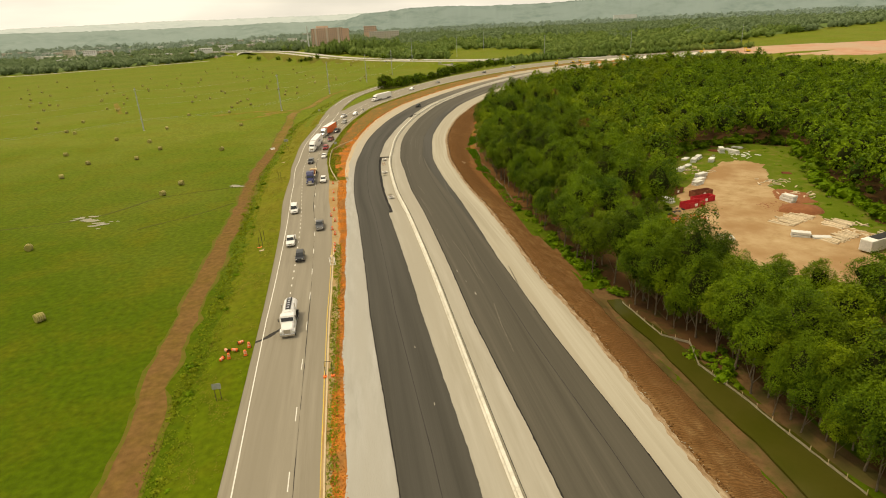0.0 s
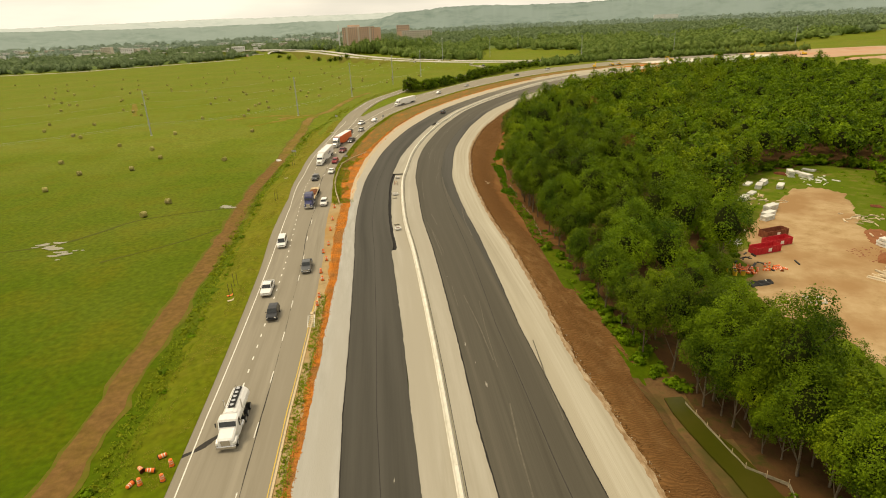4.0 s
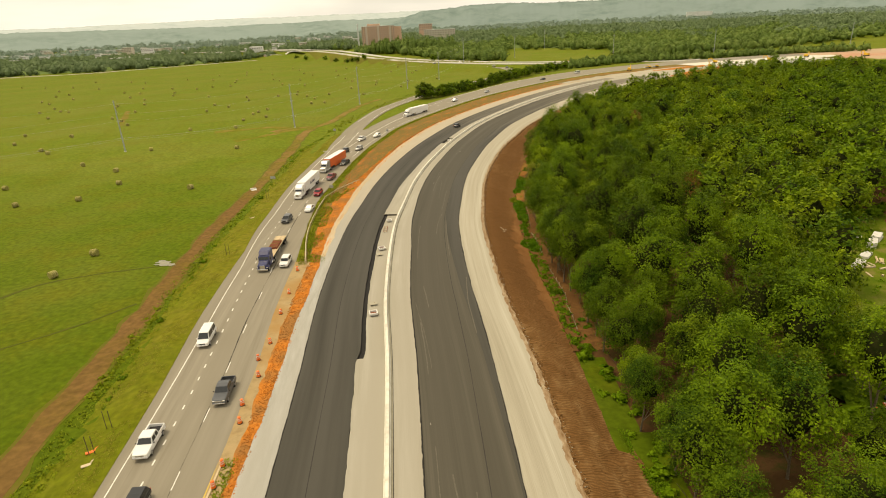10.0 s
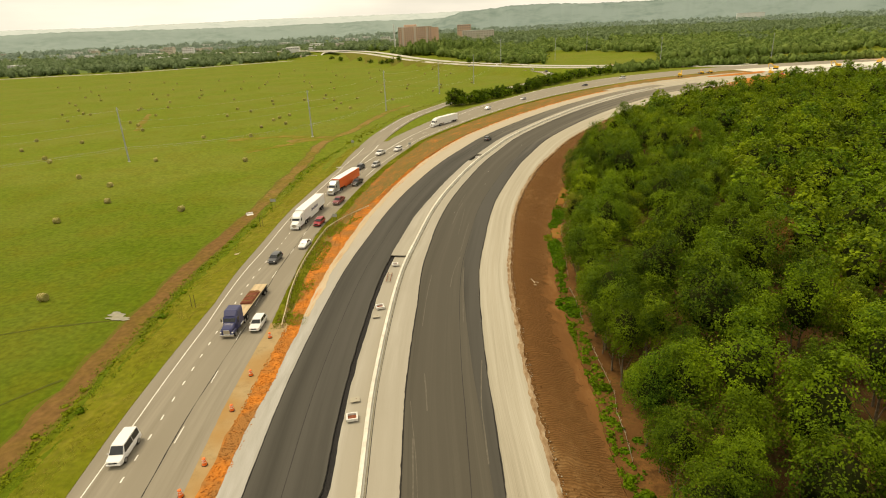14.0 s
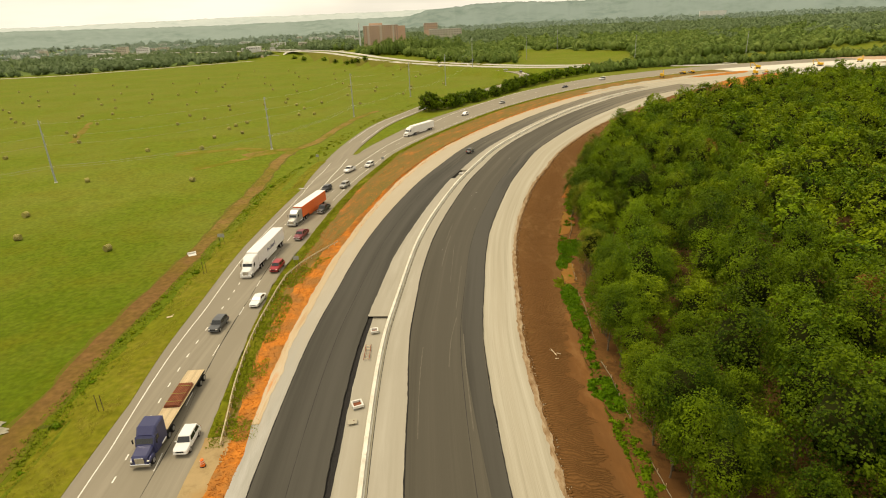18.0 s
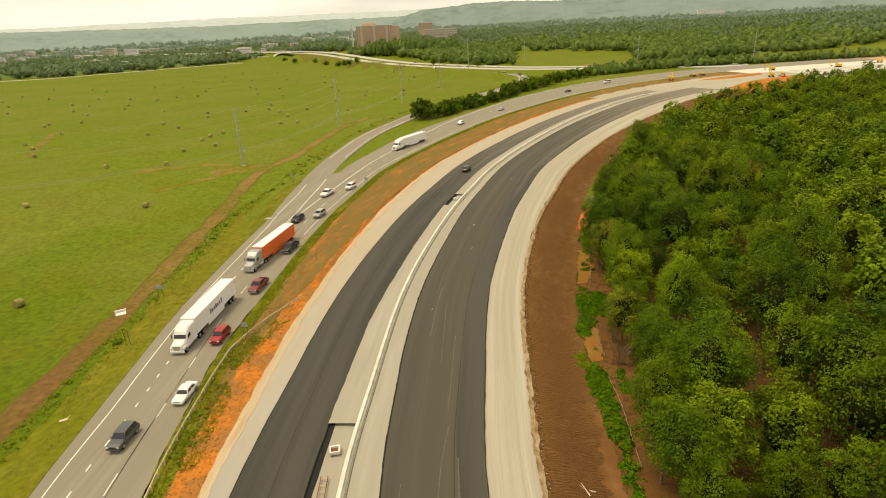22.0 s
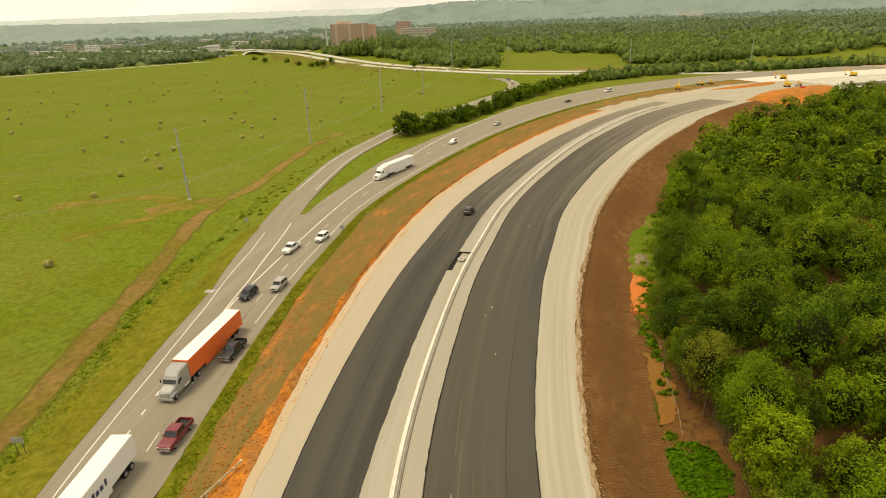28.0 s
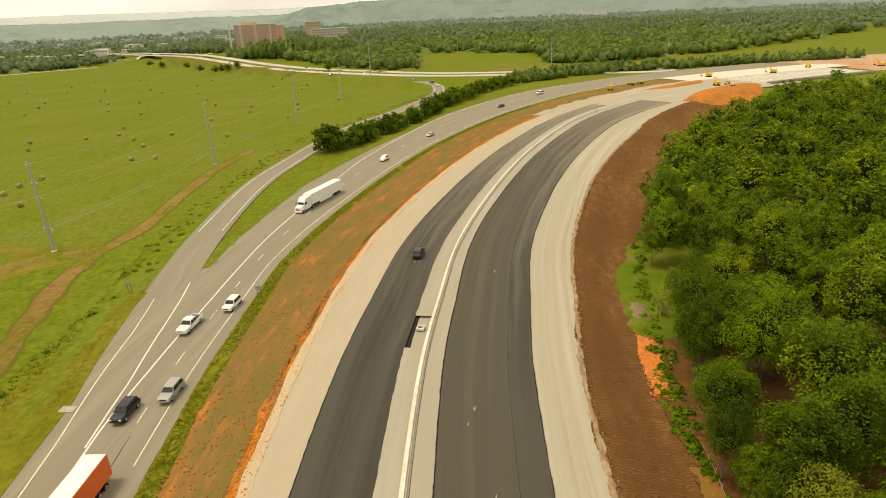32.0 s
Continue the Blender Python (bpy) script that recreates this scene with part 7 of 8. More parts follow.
def wire(a, b_, sag):
    pts = [a.lerp(b_, f) - Vector((0, 0, sag * 4 * f * (1 - f))) for f in np.linspace(0, 1, 13)]
    bm = loft([[p + Vector((0, 0, 0.018)), p + Vector((0.016, 0, -0.009)), p + Vector((-0.016, 0, -0.009))] for p in pts])
    me = bpy.data.meshes.new("power_wire")
    bm.to_mesh(me)
    bm.free()
    me.materials.append(M_STEEL)
    return new("power_wire", me)


start = Vector((-250, 268, 0))
chain = [start] + tops[:6]
for a, b_ in zip(chain, chain[1:]):
    for z, dx in ((21.5, 0.7), (17.0, 0.8), (13.8, 0.8), (6.2, 1.1), (6.2, -1.1), (5.4, 0.0)):
        tagged(wire(a + Vector((dx, 0, z)), b_ + Vector((dx, 0, z)), 1.6), "thin grey power line wire", "wire", "wires of the power line")

# ---------------------------------------------------------------- fence at the wood
fence = new("silt_fence")
SILT = [(37.6, 44), (36.4, 51.2), (35.9, 54.3), (34.8, 62.5), (33.1, 70.9), (35.0, 77.2), (31.7, 80.2), (30.2, 92.8)]


def fence_run(pts, parent):
    for (x0, y0), (x1, y1) in zip(pts, pts[1:]):
        n = max(1, int(math.hypot(x1 - x0, y1 - y0) / 2.2))
        for k in range(n):
            a = Vector((x0 + (x1 - x0) * k / n, y0 + (y1 - y0) * k / n, 0))
            b_ = Vector((x0 + (x1 - x0) * (k + 1) / n, y0 + (y1 - y0) * (k + 1) / n, 0))
            a.z, b_.z = max(float(ground(a.x, a.y)[0]), -3.0), max(float(ground(b_.x, b_.y)[0]), -3.0)
            d = (b_ - a).normalized().cross(Vector((0, 0, 1))) * 0.02
            up = Vector((0, 0, 0.5 + rng.uniform(-0.1, 0.05)))
            mid = (a + b_) / 2 + d * rng.uniform(0, 5)
            part("fabric_panel", loft([[a - d, a + d, a + d + up, a - d + up], [mid - d, mid + d, mid + d + up * 0.85, mid - d + up * 0.85], [b_ - d, b_ + d, b_ + d + up, b_ - d + up]]), M_FABRIC, parent, "sagging tan fabric")
            part("stake", box(0.06, 0.06, 1.15, a.x, a.y, a.z - 0.2), M_LUMBER, parent, "wooden stake")


fence_run(SILT, fence)
tagged(fence, "sagging tan silt fence along the ditch water", "silt fence")
for s0, s1 in ((262, 297), (300, 319), (322, 345), (348, 362), (376, 402)):
    f2 = new("silt_fence")
    fence_run([tuple(at(s, float(SOIL_R(s)) + 3.3 + wobble(s, 3, 0.6, 8))[:2]) for s in np.arange(s0, s1, 5.0)], f2)
    tagged(f2, "weathered tan silt fence at the wood's foot", "silt fence")
for s, u, rz in ((316, 27.4, 20), (317, 28.2, 75), (315.2, 27.6, 110), (421, 37.5, 40), (421.6, 38.0, 130)):
    lg = new("branch")
    part("limb", rod(0.09, 1.9, 0, 0, 0.1, -84, 0, 0, seg=7, r2=0.05), M_TAN, lg)
    part("twig", rod(0.04, 0.9, 0.1, 0.9, 0.15, -70, 0, 40, seg=5, r2=0.02), M_TAN, lg)
    lg.matrix_basis = on_road(s, u, True, rz, 0.03)
    tagged(lg, "bleached broken branch lying on brown soil", "branch", "branches on the slope")
sl = new("concrete_apron")
part("slab", box(2.2, 1.4, 0.12), M_GRAVEL, sl, "", 0.02)
part("grate", box(0.9, 0.7, 0.02, 0.3, 0, 0.12), M_STEEL, sl, "steel drain grate")
sl.matrix_basis = on_road(405, -48.2, True, 0, -0.02)
tagged(sl, "pale concrete drain apron at the road's edge", "drain")
sl = new("culvert_end")
part("headwall", box(2.0, 0.35, 0.8, 0, 0.3, -0.3), M_PRECAST, sl, "pale concrete headwall", 0.03)
part("apron", box(1.8, 1.4, 0.15, 0, -0.6, -0.05), M_PRECAST, sl, "concrete apron", 0.02)
sl.matrix_basis = on_ground(-60.1, 260, 30)
tagged(sl, "small pale concrete culvert end in the weeds", "culvert")
for (x, y, c, lab) in ((-42.2, 131.5, M_DRUM, "orange plastic debris in the roadside grass"), (-41.3, 129.0, M_TAN, "pale plank end lying in the roadside grass"), (-50.2, 226, M_TAN, "pale scrap lying beside the track")):
    o = new("debris")
    part("piece", box(1.3, 0.5, 0.12, 0, 0, 0, 0, 4, 0), c, o, "", 0.03)
    part("fragment", box(0.5, 0.3, 0.08, 0.7, 0.5, 0, 3, 0, 30), c, o, "", 0.02)
    o.matrix_basis = on_ground(x, y, 35, 0.02)
    tagged(o, lab, "debris", "debris beside the road")

# bushes between the ramp and the road
bush_models = []
for k in range(4):
    bush_models.append(tree_model(500 + k, 7.0, 3.1, 26, 900, 0.30, ICO2, M_LEAF))
spots = []
for k in range(120):
    f = k / 119
    x, y = np.interp(f, (0, 0.12, 0.3, 0.55, 0.8, 1), (-6, 6, 22, 48, 76, 120)) + rng.uniform(-5, 5), np.interp(f, (0, 0.12, 0.3, 0.55, 0.8, 1), (463, 474, 497, 538, 585, 640)) + rng.uniform(-4, 4)
    spots.append((x, y, rng.uniform(0.6, 1.2) * (1.4 if f < 0.08 else 0.9 + 0.25 * f)))
rows = []
for k in range(280):
    f = k / 279
    x, y = np.interp(f, (0, 0.5, 1), (130, 230, 395)) + rng.uniform(-6, 6), np.interp(f, (0, 0.5, 1), (652, 664, 636)) + rng.uniform(-6, 14)
    sc = rng.uniform(0.6, 1.3)
    rows.append((x, y, float(ground(x, y)[0]) - 1.0, sc, sc, rng.uniform(0, 6.28)))
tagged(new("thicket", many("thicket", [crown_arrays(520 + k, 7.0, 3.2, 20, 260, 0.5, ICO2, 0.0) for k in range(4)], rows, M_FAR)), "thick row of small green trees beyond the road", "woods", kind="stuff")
for x, y in ((-3.5, 815), (-150, 985), (-215, 1080), (-175, 1035), (-128, 952), (-120, 945), (-112, 936), (-100, 925), (-236, 1105)):
    spots.append((x, y, 1.3))
for k, (x, y, sc) in enumerate(spots):
    mdl = bush_models[k % 4]
    m = Matrix.LocRotScale((x, y, float(ground(x, y)[0]) - 0.3 - 0.8 * sc), Euler((0, 0, rng.uniform(0, 6.28))), (sc, sc, sc))
    if k < 4:
        mdl.matrix_basis, o = m, mdl
    else:
        o = copy_thing(mdl, m)
        o.matrix_basis = m
    tagged(o, "small bushy green tree between ramp and road" if k < 120 else "small bushy green tree beyond the road", "tree", "small trees along the road")

# ---------------------------------------------------------------- the storage yard
YZ = 0.12


def yard(t, x, y, rz, label, cat, group=""):
    t.matrix_basis = on_ground(x, y, rz, YZ)
    return tagged(t, label, cat, group)


def dumpster(colour, L=6.6):
    t = new("dumpster")
    part("floor", box(2.3, L, 0.15, 0, 0, 0.15), colour, t)
    for sx in (-1, 1):
        sd = part("side_wall", box(0.08, L, 1.6, sx * 1.15, 0, 0.2), colour, t)
        for k in range(7):
            part("rib", box(0.08, 0.14, 1.5, sx * 1.22, -L / 2 + 0.4 + k * (L - 0.8) / 6, 0.25), colour, sd)
        part("skid", box(0.15, L - 0.4, 0.16, sx * 0.8, 0, 0), M_BLACK, t, "black skid rail")
    for sy in (-1, 1):
        part("end_wall", box(2.22, 0.08, 1.6, 0, sy * (L / 2 - 0.04), 0.2), colour, t)
    part("badge", box(0.03, 0.9, 0.75, -1.275, 0.2, 0.6), M_BAND, t, "plain white badge")
    part("badge", box(0.03, 0.9, 0.75, 1.275, 0.2, 0.6), M_BAND, t, "plain white badge")
    return t


yard(dumpster(M_REDSTEEL), 70.5, 143.2, -76, "red steel roll-off dumpster in the yard", "dumpster", "dumpsters in the yard")
yard(dumpster(M_REDSTEEL), 75.5, 147.0, -74, "red steel roll-off dumpster beside another", "dumpster", "dumpsters in the yard")
yard(dumpster(M_RUST), 78.0, 152.5, -74, "rusty brown open dumpster in the yard", "dumpster", "dumpsters in the yard")
yard(dumpster(M_RUST, 5.5), 72.0, 156.5, -60, "rusty brown low dumpster near the trees", "dumpster", "dumpsters in the yard")


def block_stack(n, sx=1.7, sy=4.2, sz=0.6):
    t = new("block_stack")
    for k in range(n):
        part("block", box(sx, sy * rng.uniform(0.85, 1), sz, rng.uniform(-0.1, 0.1), rng.uniform(-0.2, 0.2), k * (sz + 0.13), 0, 0, rng.uniform(-4, 4)), M_PRECAST, t, "", 0.04)
        if k < n - 1:
            for y in (-0.9, 0.9):
                part("spacer", box(sx, 0.14, 0.13, 0, y, k * (sz + 0.13) + sz), M_LUMBER, t, "timber spacer")
    return t


for k, (x, y, rz, n) in enumerate(((83, 163.5, -60, 2), (85, 166.5, -62, 2), (87.3, 169.5, -62, 3), (89.2, 172.3, -60, 2), (86.5, 181, -50, 2), (92, 186.5, -50, 1), (97, 192, -40, 2), (100.5, 195.5, -45, 2), (102.8, 190.5, -40, 2), (113.5, 203, -20, 3), (117, 200.5, 10, 2), (118, 206, 0, 1), (123, 208, 40, 1), (96, 196, -50, 1), (66.5, 149.5, 20, 2), (82.5, 116.4, 60, 2), (86, 114.5, 70, 1), (97.0, 141.5, 15, 3))):
    yard(block_stack(n), x, y, rz, "stack of pale precast concrete pieces on timber spacers", "concrete stack", "precast stacks in the yard")


def log_pile(n, L, spread_, materials=M_TAN):
    t = new("timber_pile")
    for k in range(n):
        part("log", rod(rng.uniform(0.14, 0.2), L * rng.uniform(0.7, 1), -spread_ / 2 + spread_ * k / n, rng.uniform(-0.5, 0.5) - L / 2, 0.17 + 0.22 * (k % 2), -90, 0, rng.uniform(-12, 12), seg=7), materials, t)
    return t


yard(log_pile(34, 6.0, 11.0), 88.5, 128.0, 25, "long pile of sun-bleached fence timbers", "timber pile", "timber in the yard")
yard(log_pile(20, 6.0, 6.5), 96.0, 122.5, 25, "pile of pale weathered timbers beside a tarp", "timber pile", "timber in the yard")
yard(log_pile(26, 4.5, 10.0), 90.0, 114.0, 20, "loose pile of pale weathered timbers", "timber pile", "timber in the yard")
yard(log_pile(7, 4.0, 2.2, M_RUST), 112.5, 206, 30, "bundle of rust-red steel beams by the trees", "steel bundle")
yard(log_pile(6, 3.0, 1.8, M_RUST), 115.2, 169.0, 60, "heap of orange-brown scrap steel in grass", "steel bundle")
yard(log_pile(5, 3.2, 1.6, M_LUMBER), 92.9, 183.7, -30, "pallet of yellowish lumber among concrete stacks", "lumber")
# drums and cones heaped by the yard's edge
for k in range(48):
    a, r = rng.uniform(0, 6.28), rng.uniform(0, 2.6)
    lie = rng.choice((0, 82, 88))
    cx, cy = ((60.8, 135.0), (67.8, 134.0), (61.5, 133.2))[k % 3]
    m = on_ground(cx + r * math.cos(a) * 1.1, cy + r * math.sin(a) * 0.7, k * 40, YZ + (0.27 if lie else 0)) @ pose(0, 0, 0, float(lie), 0, 0)
    tagged(copy_thing(d0, m), "scuffed orange traffic drum heaped in the yard", group="drums heaped in the yard")
for k, (x, y) in enumerate(((57.4, 134.2), (58.5, 133.2), (58.0, 132.2), (59.6, 132.0))):
    t = new("plastic_barrel")
    part("shell", loft([[(r * math.cos(6.2832 * i / 14), r * math.sin(6.2832 * i / 14), z) for i in range(14)] for r, z in ((0.4, 0), (0.44, 0.1), (0.42, 0.45), (0.45, 0.5), (0.42, 0.55), (0.44, 0.95), (0.38, 1.05))]), M_CAT, t)
    part("lid", rod(0.36, 0.04, 0, 0, 1.05, seg=14), M_BLACK, t, "black lid")
    yard(t, x, y, 0, "yellow plastic barrel at the yard's edge", "barrel", "yellow barrels")
t = new("tarp_heap")
secs = []
for i in range(9):
    x = -2.4 + i * 0.6
    secs.append([(x, -1.3 + 0.2 * math.sin(i), 0), (x, 1.3 + 0.15 * math.cos(i * 2), 0), (x, 0.8, 0.3 + 0.25 * math.sin(i * 1.7) ** 2), (x, 0.1, 0.55 + 0.2 * math.cos(i * 2.3)), (x, -0.8, 0.3 + 0.2 * math.cos(i * 1.1) ** 2)])
part("sheet", loft(secs), M_BLACK, t)
part("sandbag", box(0.6, 0.4, 0.25, -2.2, 0.4, 0.2, 0, 0, 20), M_BAND, t, "white sandbag", 0.08)
part("sandbag", box(0.6, 0.4, 0.25, 1.9, 0.6, 0.2, 0, 0, 60), M_BAND, t, "white sandbag", 0.08)
yard(t, 60.5, 127.6, 10, "black plastic sheeting weighed down with white sandbags", "tarp")
t = new("wooden_frame")
for a, b_, x, y in ((3.4, 0.16, 0, 1.1), (3.4, 0.16, 0, -1.1), (0.16, 2.04, 1.62, 0), (0.16, 2.04, -1.62, 0)):
    part("board", box(a, b_, 0.5, x, y, 0), M_PRECAST, t, "pale frame board", 0.02)
for k in range(4):
    part("slat", box(0.25, 2.0, 0.06, -1.2 + k * 0.8, 0, 0.02), M_LUMBER, t, "", 0.01)
yard(t, 66, 119.3, -15, "pale open wooden box frame on the dirt", "frame")
t = new("box_trailer")
part("body", box(2.5, 10.5, 2.5, 0, 0, 0.6), M_BAND, t, "white ribbed box", 0.04)
part("roof_rack", box(2.0, 7.0, 0.12, 0, 0.5, 3.1), M_BLACK, t, "black slatted roof panel")
part("door", box(2.2, 0.05, 2.2, 0, -5.28, 0.72), M_PRECAST, t, "pale rear door")
for k in range(8):
    part("rib", box(2.56, 0.06, 2.3, 0, -4.6 + k * 1.3, 0.7), M_BAND, t)
for sx in (-1, 1):
    wheel(t, sx * 1.0, -3.4, 0.45, 0.3)
    wheel(t, sx * 1.0, -2.3, 0.45, 0.3)
    part("landing_leg", box(0.12, 0.12, 0.6, sx * 0.8, 3.4, 0), M_BLACK, t, "black landing leg")
yard(t, 93.0, 106.0, -72, "white box trailer parked at the yard's corner", "trailer")
for cx, cy, n, mt, lab in ((116, 196, 22, M_PRECAST, "scattered pale concrete offcuts in the grass"), (106, 160, 24, M_TAN, "scattered pale planks in the yard grass"), (104, 147, 18, M_TAN, "broken timber beside the spoil"), (98, 116, 26, M_TAN, "splintered timber scraps on the dirt"), (64, 139, 16, M_BLACK, "dark scrap beside the dumpsters"), (92, 178, 16, M_TAN, "loose boards between the concrete stacks")):
    bm = bmesh.new()
    for _ in range(n):
        x, y = cx + rng.normal() * 3.2, cy + rng.normal() * 2.6
        box(rng.uniform(0.15, 0.5), rng.uniform(0.6, 2.6), rng.uniform(0.08, 0.3), x, y, float(ground(x, y)[0]) + 0.27, 0, 0, rng.uniform(0, 180), bm)
    me = bpy.data.meshes.new("scrap")
    bm.to_mesh(me)
    bm.free()
    me.materials.append(mt)
    tagged(new("scrap", me), lab, "scrap", kind="stuff")
clods("yard_soil", level(93), level(103), 233, 241, 500, 0.55, M_RUST, "heap of red-brown spoil in the yard", 0.1)


# ---------------------------------------------------------------- the far end of the works
def excavator():
    t = new("excavator")
    for sx in (-1, 1):
        tr_ = part("track", box(0.6, 3.8, 0.8, sx * 1.1, 0, 0), M_BLACK, t, "black crawler track", 0.2)
    part("house", box(2.6, 2.8, 1.4, 0, -0.5, 1.0), M_CAT, t, "yellow engine house", 0.1)
    c = part("cab", box(1.0, 1.5, 1.7, -0.75, 0.8, 1.1), M_CAT, t, "", 0.08)
    part("cab_glass", box(0.9, 0.04, 1.0, -0.75, 1.58, 1.6), M_GLASS, c, "dark cab glass")
    bm = loft([[(0.15, 0.9, 1.3), (0.5, 0.9, 1.3), (0.5, 0.9, 1.9), (0.15, 0.9, 1.9)], [(0.15, 3.2, 4.0), (0.5, 3.2, 4.0), (0.5, 3.0, 4.6), (0.15, 3.0, 4.6)], [(0.2, 5.4, 3.6), (0.45, 5.4, 3.6), (0.45, 5.5, 4.0), (0.2, 5.5, 4.0)]])
    part("boom", bm, M_CAT, t, "yellow boom")
    part("stick", loft([[(0.2, 5.3, 4.1), (0.45, 5.3, 4.1), (0.45, 5.7, 4.0), (0.2, 5.7, 4.0)], [(0.22, 4.6, 1.2), (0.43, 4.6, 1.2), (0.43, 4.9, 1.1), (0.22, 4.9, 1.1)]]), M_CAT, t, "yellow stick")
    part("bucket", box(0.9, 0.9, 0.7, 0.32, 4.4, 0.5, 20), M_BLACK, t, "steel bucket", 0.1)
    return t


def roller():
    t = new("road_roller")
    part("drum", rod(0.7, 2.0, -1.0, 1.6, 0.7, 0, 90, 0, seg=18), M_STEEL, t, "smooth steel drum")
    part("drum_frame", box(2.3, 1.2, 0.4, 0, 1.6, 0.9), M_CAT, t, "yellow drum frame", 0.05)
    part("hood", box(1.8, 2.2, 1.0, 0, -1.4, 0.9), M_CAT, t, "yellow engine hood", 0.12)
    part("canopy", box(1.7, 1.7, 0.1, 0, 0.0, 2.7), M_CAT, t, "yellow canopy", 0.03)
    for sx in (-1, 1):
        part("canopy_post", rod(0.05, 1.8, sx * 0.7, -0.6, 0.9, seg=6), M_BLACK, t, "black canopy post")
        wheel(t, sx * 0.9, -1.6, 0.7, 0.5)
    return t


for s, u, rz, kind in ((698, -32.5, 40, "e"), (720, -37, 90, "r"), (727, -36.5, 85, "r"), (775, -28.8, 140, "e"), (744, 4, 60, "e"), (752, 4.6, 200, "r"), (816, -17, 120, "e"), (857, -28, 30, "e"), (892, -4, 100, "e")):
    t = excavator() if kind == "e" else roller()
    t.matrix_basis = on_road(s, u, True, rz, 0.13)
    tagged(t, "yellow crawler excavator at work on the pale ground" if kind == "e" else "yellow road roller parked on the pale ground", "excavator" if kind == "e" else "road roller", "machines at the bridge works")
t = new("fuel_tank")
part("tank", rod(0.8, 2.6, 0, -1.3, 1.1, -90, 0, 0, seg=14), M_REDSTEEL, t)
for y in (-0.8, 0.8):
    part("cradle", box(1.4, 0.3, 0.5, 0, y, 0), M_BLACK, t, "black steel cradle")
t.matrix_basis = on_road(740, 17, True, 0, 0.1)
tagged(t, "small red fuel tank on a steel cradle", "tank")

# bridge being built
bridge = new("bridge")
by0, by1 = 770, 862
for k in range(13):
    u = -19 + k * 2.9
    part("girder", loft([[tuple(at(s, u + d, z)) for d, z in ((-0.55, -0.9), (0.55, -0.9), (0.95, 0.18), (0.95, 0.30), (-0.95, 0.30), (-0.95, 0.18))] for s in np.linspace(by0, by1, 6)]), M_WHITE, bridge, "pale concrete girder")
part("abutment", loft([[tuple(at(s, u, z)) for s, z in ((by0 - 2, -5), (by0 + 1, -5), (by0 + 1, 0.05), (by0 - 2, 0.05))] for u in (-24, -8, 8, 20)]), M_PALEROAD, bridge, "grey concrete abutment")
part("parapet", loft([[tuple(at(s, u, z)) for u, z in ((16.6, 0.3), (17, 0.3), (17, 1.0), (16.6, 1.0))] for s in np.linspace(by0, by1, 6)]), M_PALEROAD, bridge, "grey concrete parapet")
tagged(bridge, "unfinished bridge with rows of bare pale girders", "bridge")
# Dark sheet close below the girders stands in for shade in their gaps.
ribbon("cutting_floor", level(-21), level(19), 771, 862, -0.35, M_MUD, "dark sheet under the bridge girders for the shade of the gaps", "ground", 0, 0, 4, 4.0)
ribbon("approach_slab", level(-46), level(-20), 752, 905, 0.16, M_WHITE, "new white concrete approach pavement", "pavement", 0.3, 0.3, 4, 4.0)


def mound(name, poly, height_, material, label, seed):
    c = np.mean(np.array(poly), 0)
    v, f = [], []
    n = 40
    ring = spline([(p[0] / K, p[1] / K) for p in poly + poly[:1]], 0.4)
    idx = np.linspace(0, len(ring) - 2, n).astype(int)
    for q, z in ((1.0, -0.6), (0.8, 0.45), (0.5, 0.8), (0.2, 1.0)):
        for k in idx:
            x, y = c + (ring[k] - c) * q
            v.append((x, y, float(ground(x, y)[0]) + height_ * max(z, -0.6) * (1 + 0.3 * noise.noise(Vector((x / 5, y / 5, seed))))))
    for i in range(3):
        f += [(i * n + k, i * n + (k + 1) % n, (i + 1) * n + (k + 1) % n, (i + 1) * n + k) for k in range(n)]
    f.append(tuple(3 * n + k for k in range(n)))
    tagged(new(name, raw_mesh(name, v, f, material, True)), label, "mound", kind="structure")


mound("spoil_heap", [(88, 134), (93, 139), (101, 136), (100, 130), (94, 129)], 1.8, M_SPOIL, "heap of dark red-brown spoil in the yard", 4)
patch("spoil_stain", [(94, 140), (97, 150), (102, 153), (108, 148), (104, 138)], 0.36, M_SPOIL, "red-brown soil spread over the yard", "soil", 0.9, 3.0)
mound("clay_fill", [(161, 499), (194, 529), (236, 546), (239, 534), (205, 498), (180, 494)], 1.4, M_ORANGE, "bright orange clay fill before the bridge", 1)
mound("clay_fill", [(165, 545), (200, 560), (225, 572), (215, 556), (185, 545)], 0.8, M_ORANGE, "low heap of orange clay on the pale ground", 2)
patch("red_soil", [(330, 640), (440, 660), (560, 640), (700, 600), (700, 520), (520, 500), (430, 500), (350, 560)], 0.3, M_REDSOIL, "bare red-brown soil of distant earthworks", "soil", 10.0, 6.0)
patch("brown_strip", [(150, 790), (300, 760), (480, 715), (480, 740), (300, 795), (150, 815)], 0.3, M_TRACK, "bare brown strip of a distant lane", "soil", 8.0, 3.0)

patch("embankment_grass", [(-236, 1118), (-155, 1000), (-104, 918), (-46, 832), (15, 782), (60, 752), (72, 775), (20, 815), (-45, 880), (-95, 960), (-160, 1075), (-215, 1150)], 0.35, M_BANKGRASS, "rough olive grass on the highway's embankment", "grass", 6.0, 3.0)

# ---------------------------------------------------------------- distance: woods, town, hills
far_v = [crown_arrays(600 + k, 1.0, 0.46, 15, 80, 0.085, ICO1, 0.0, 0.80) for k in range(6)]


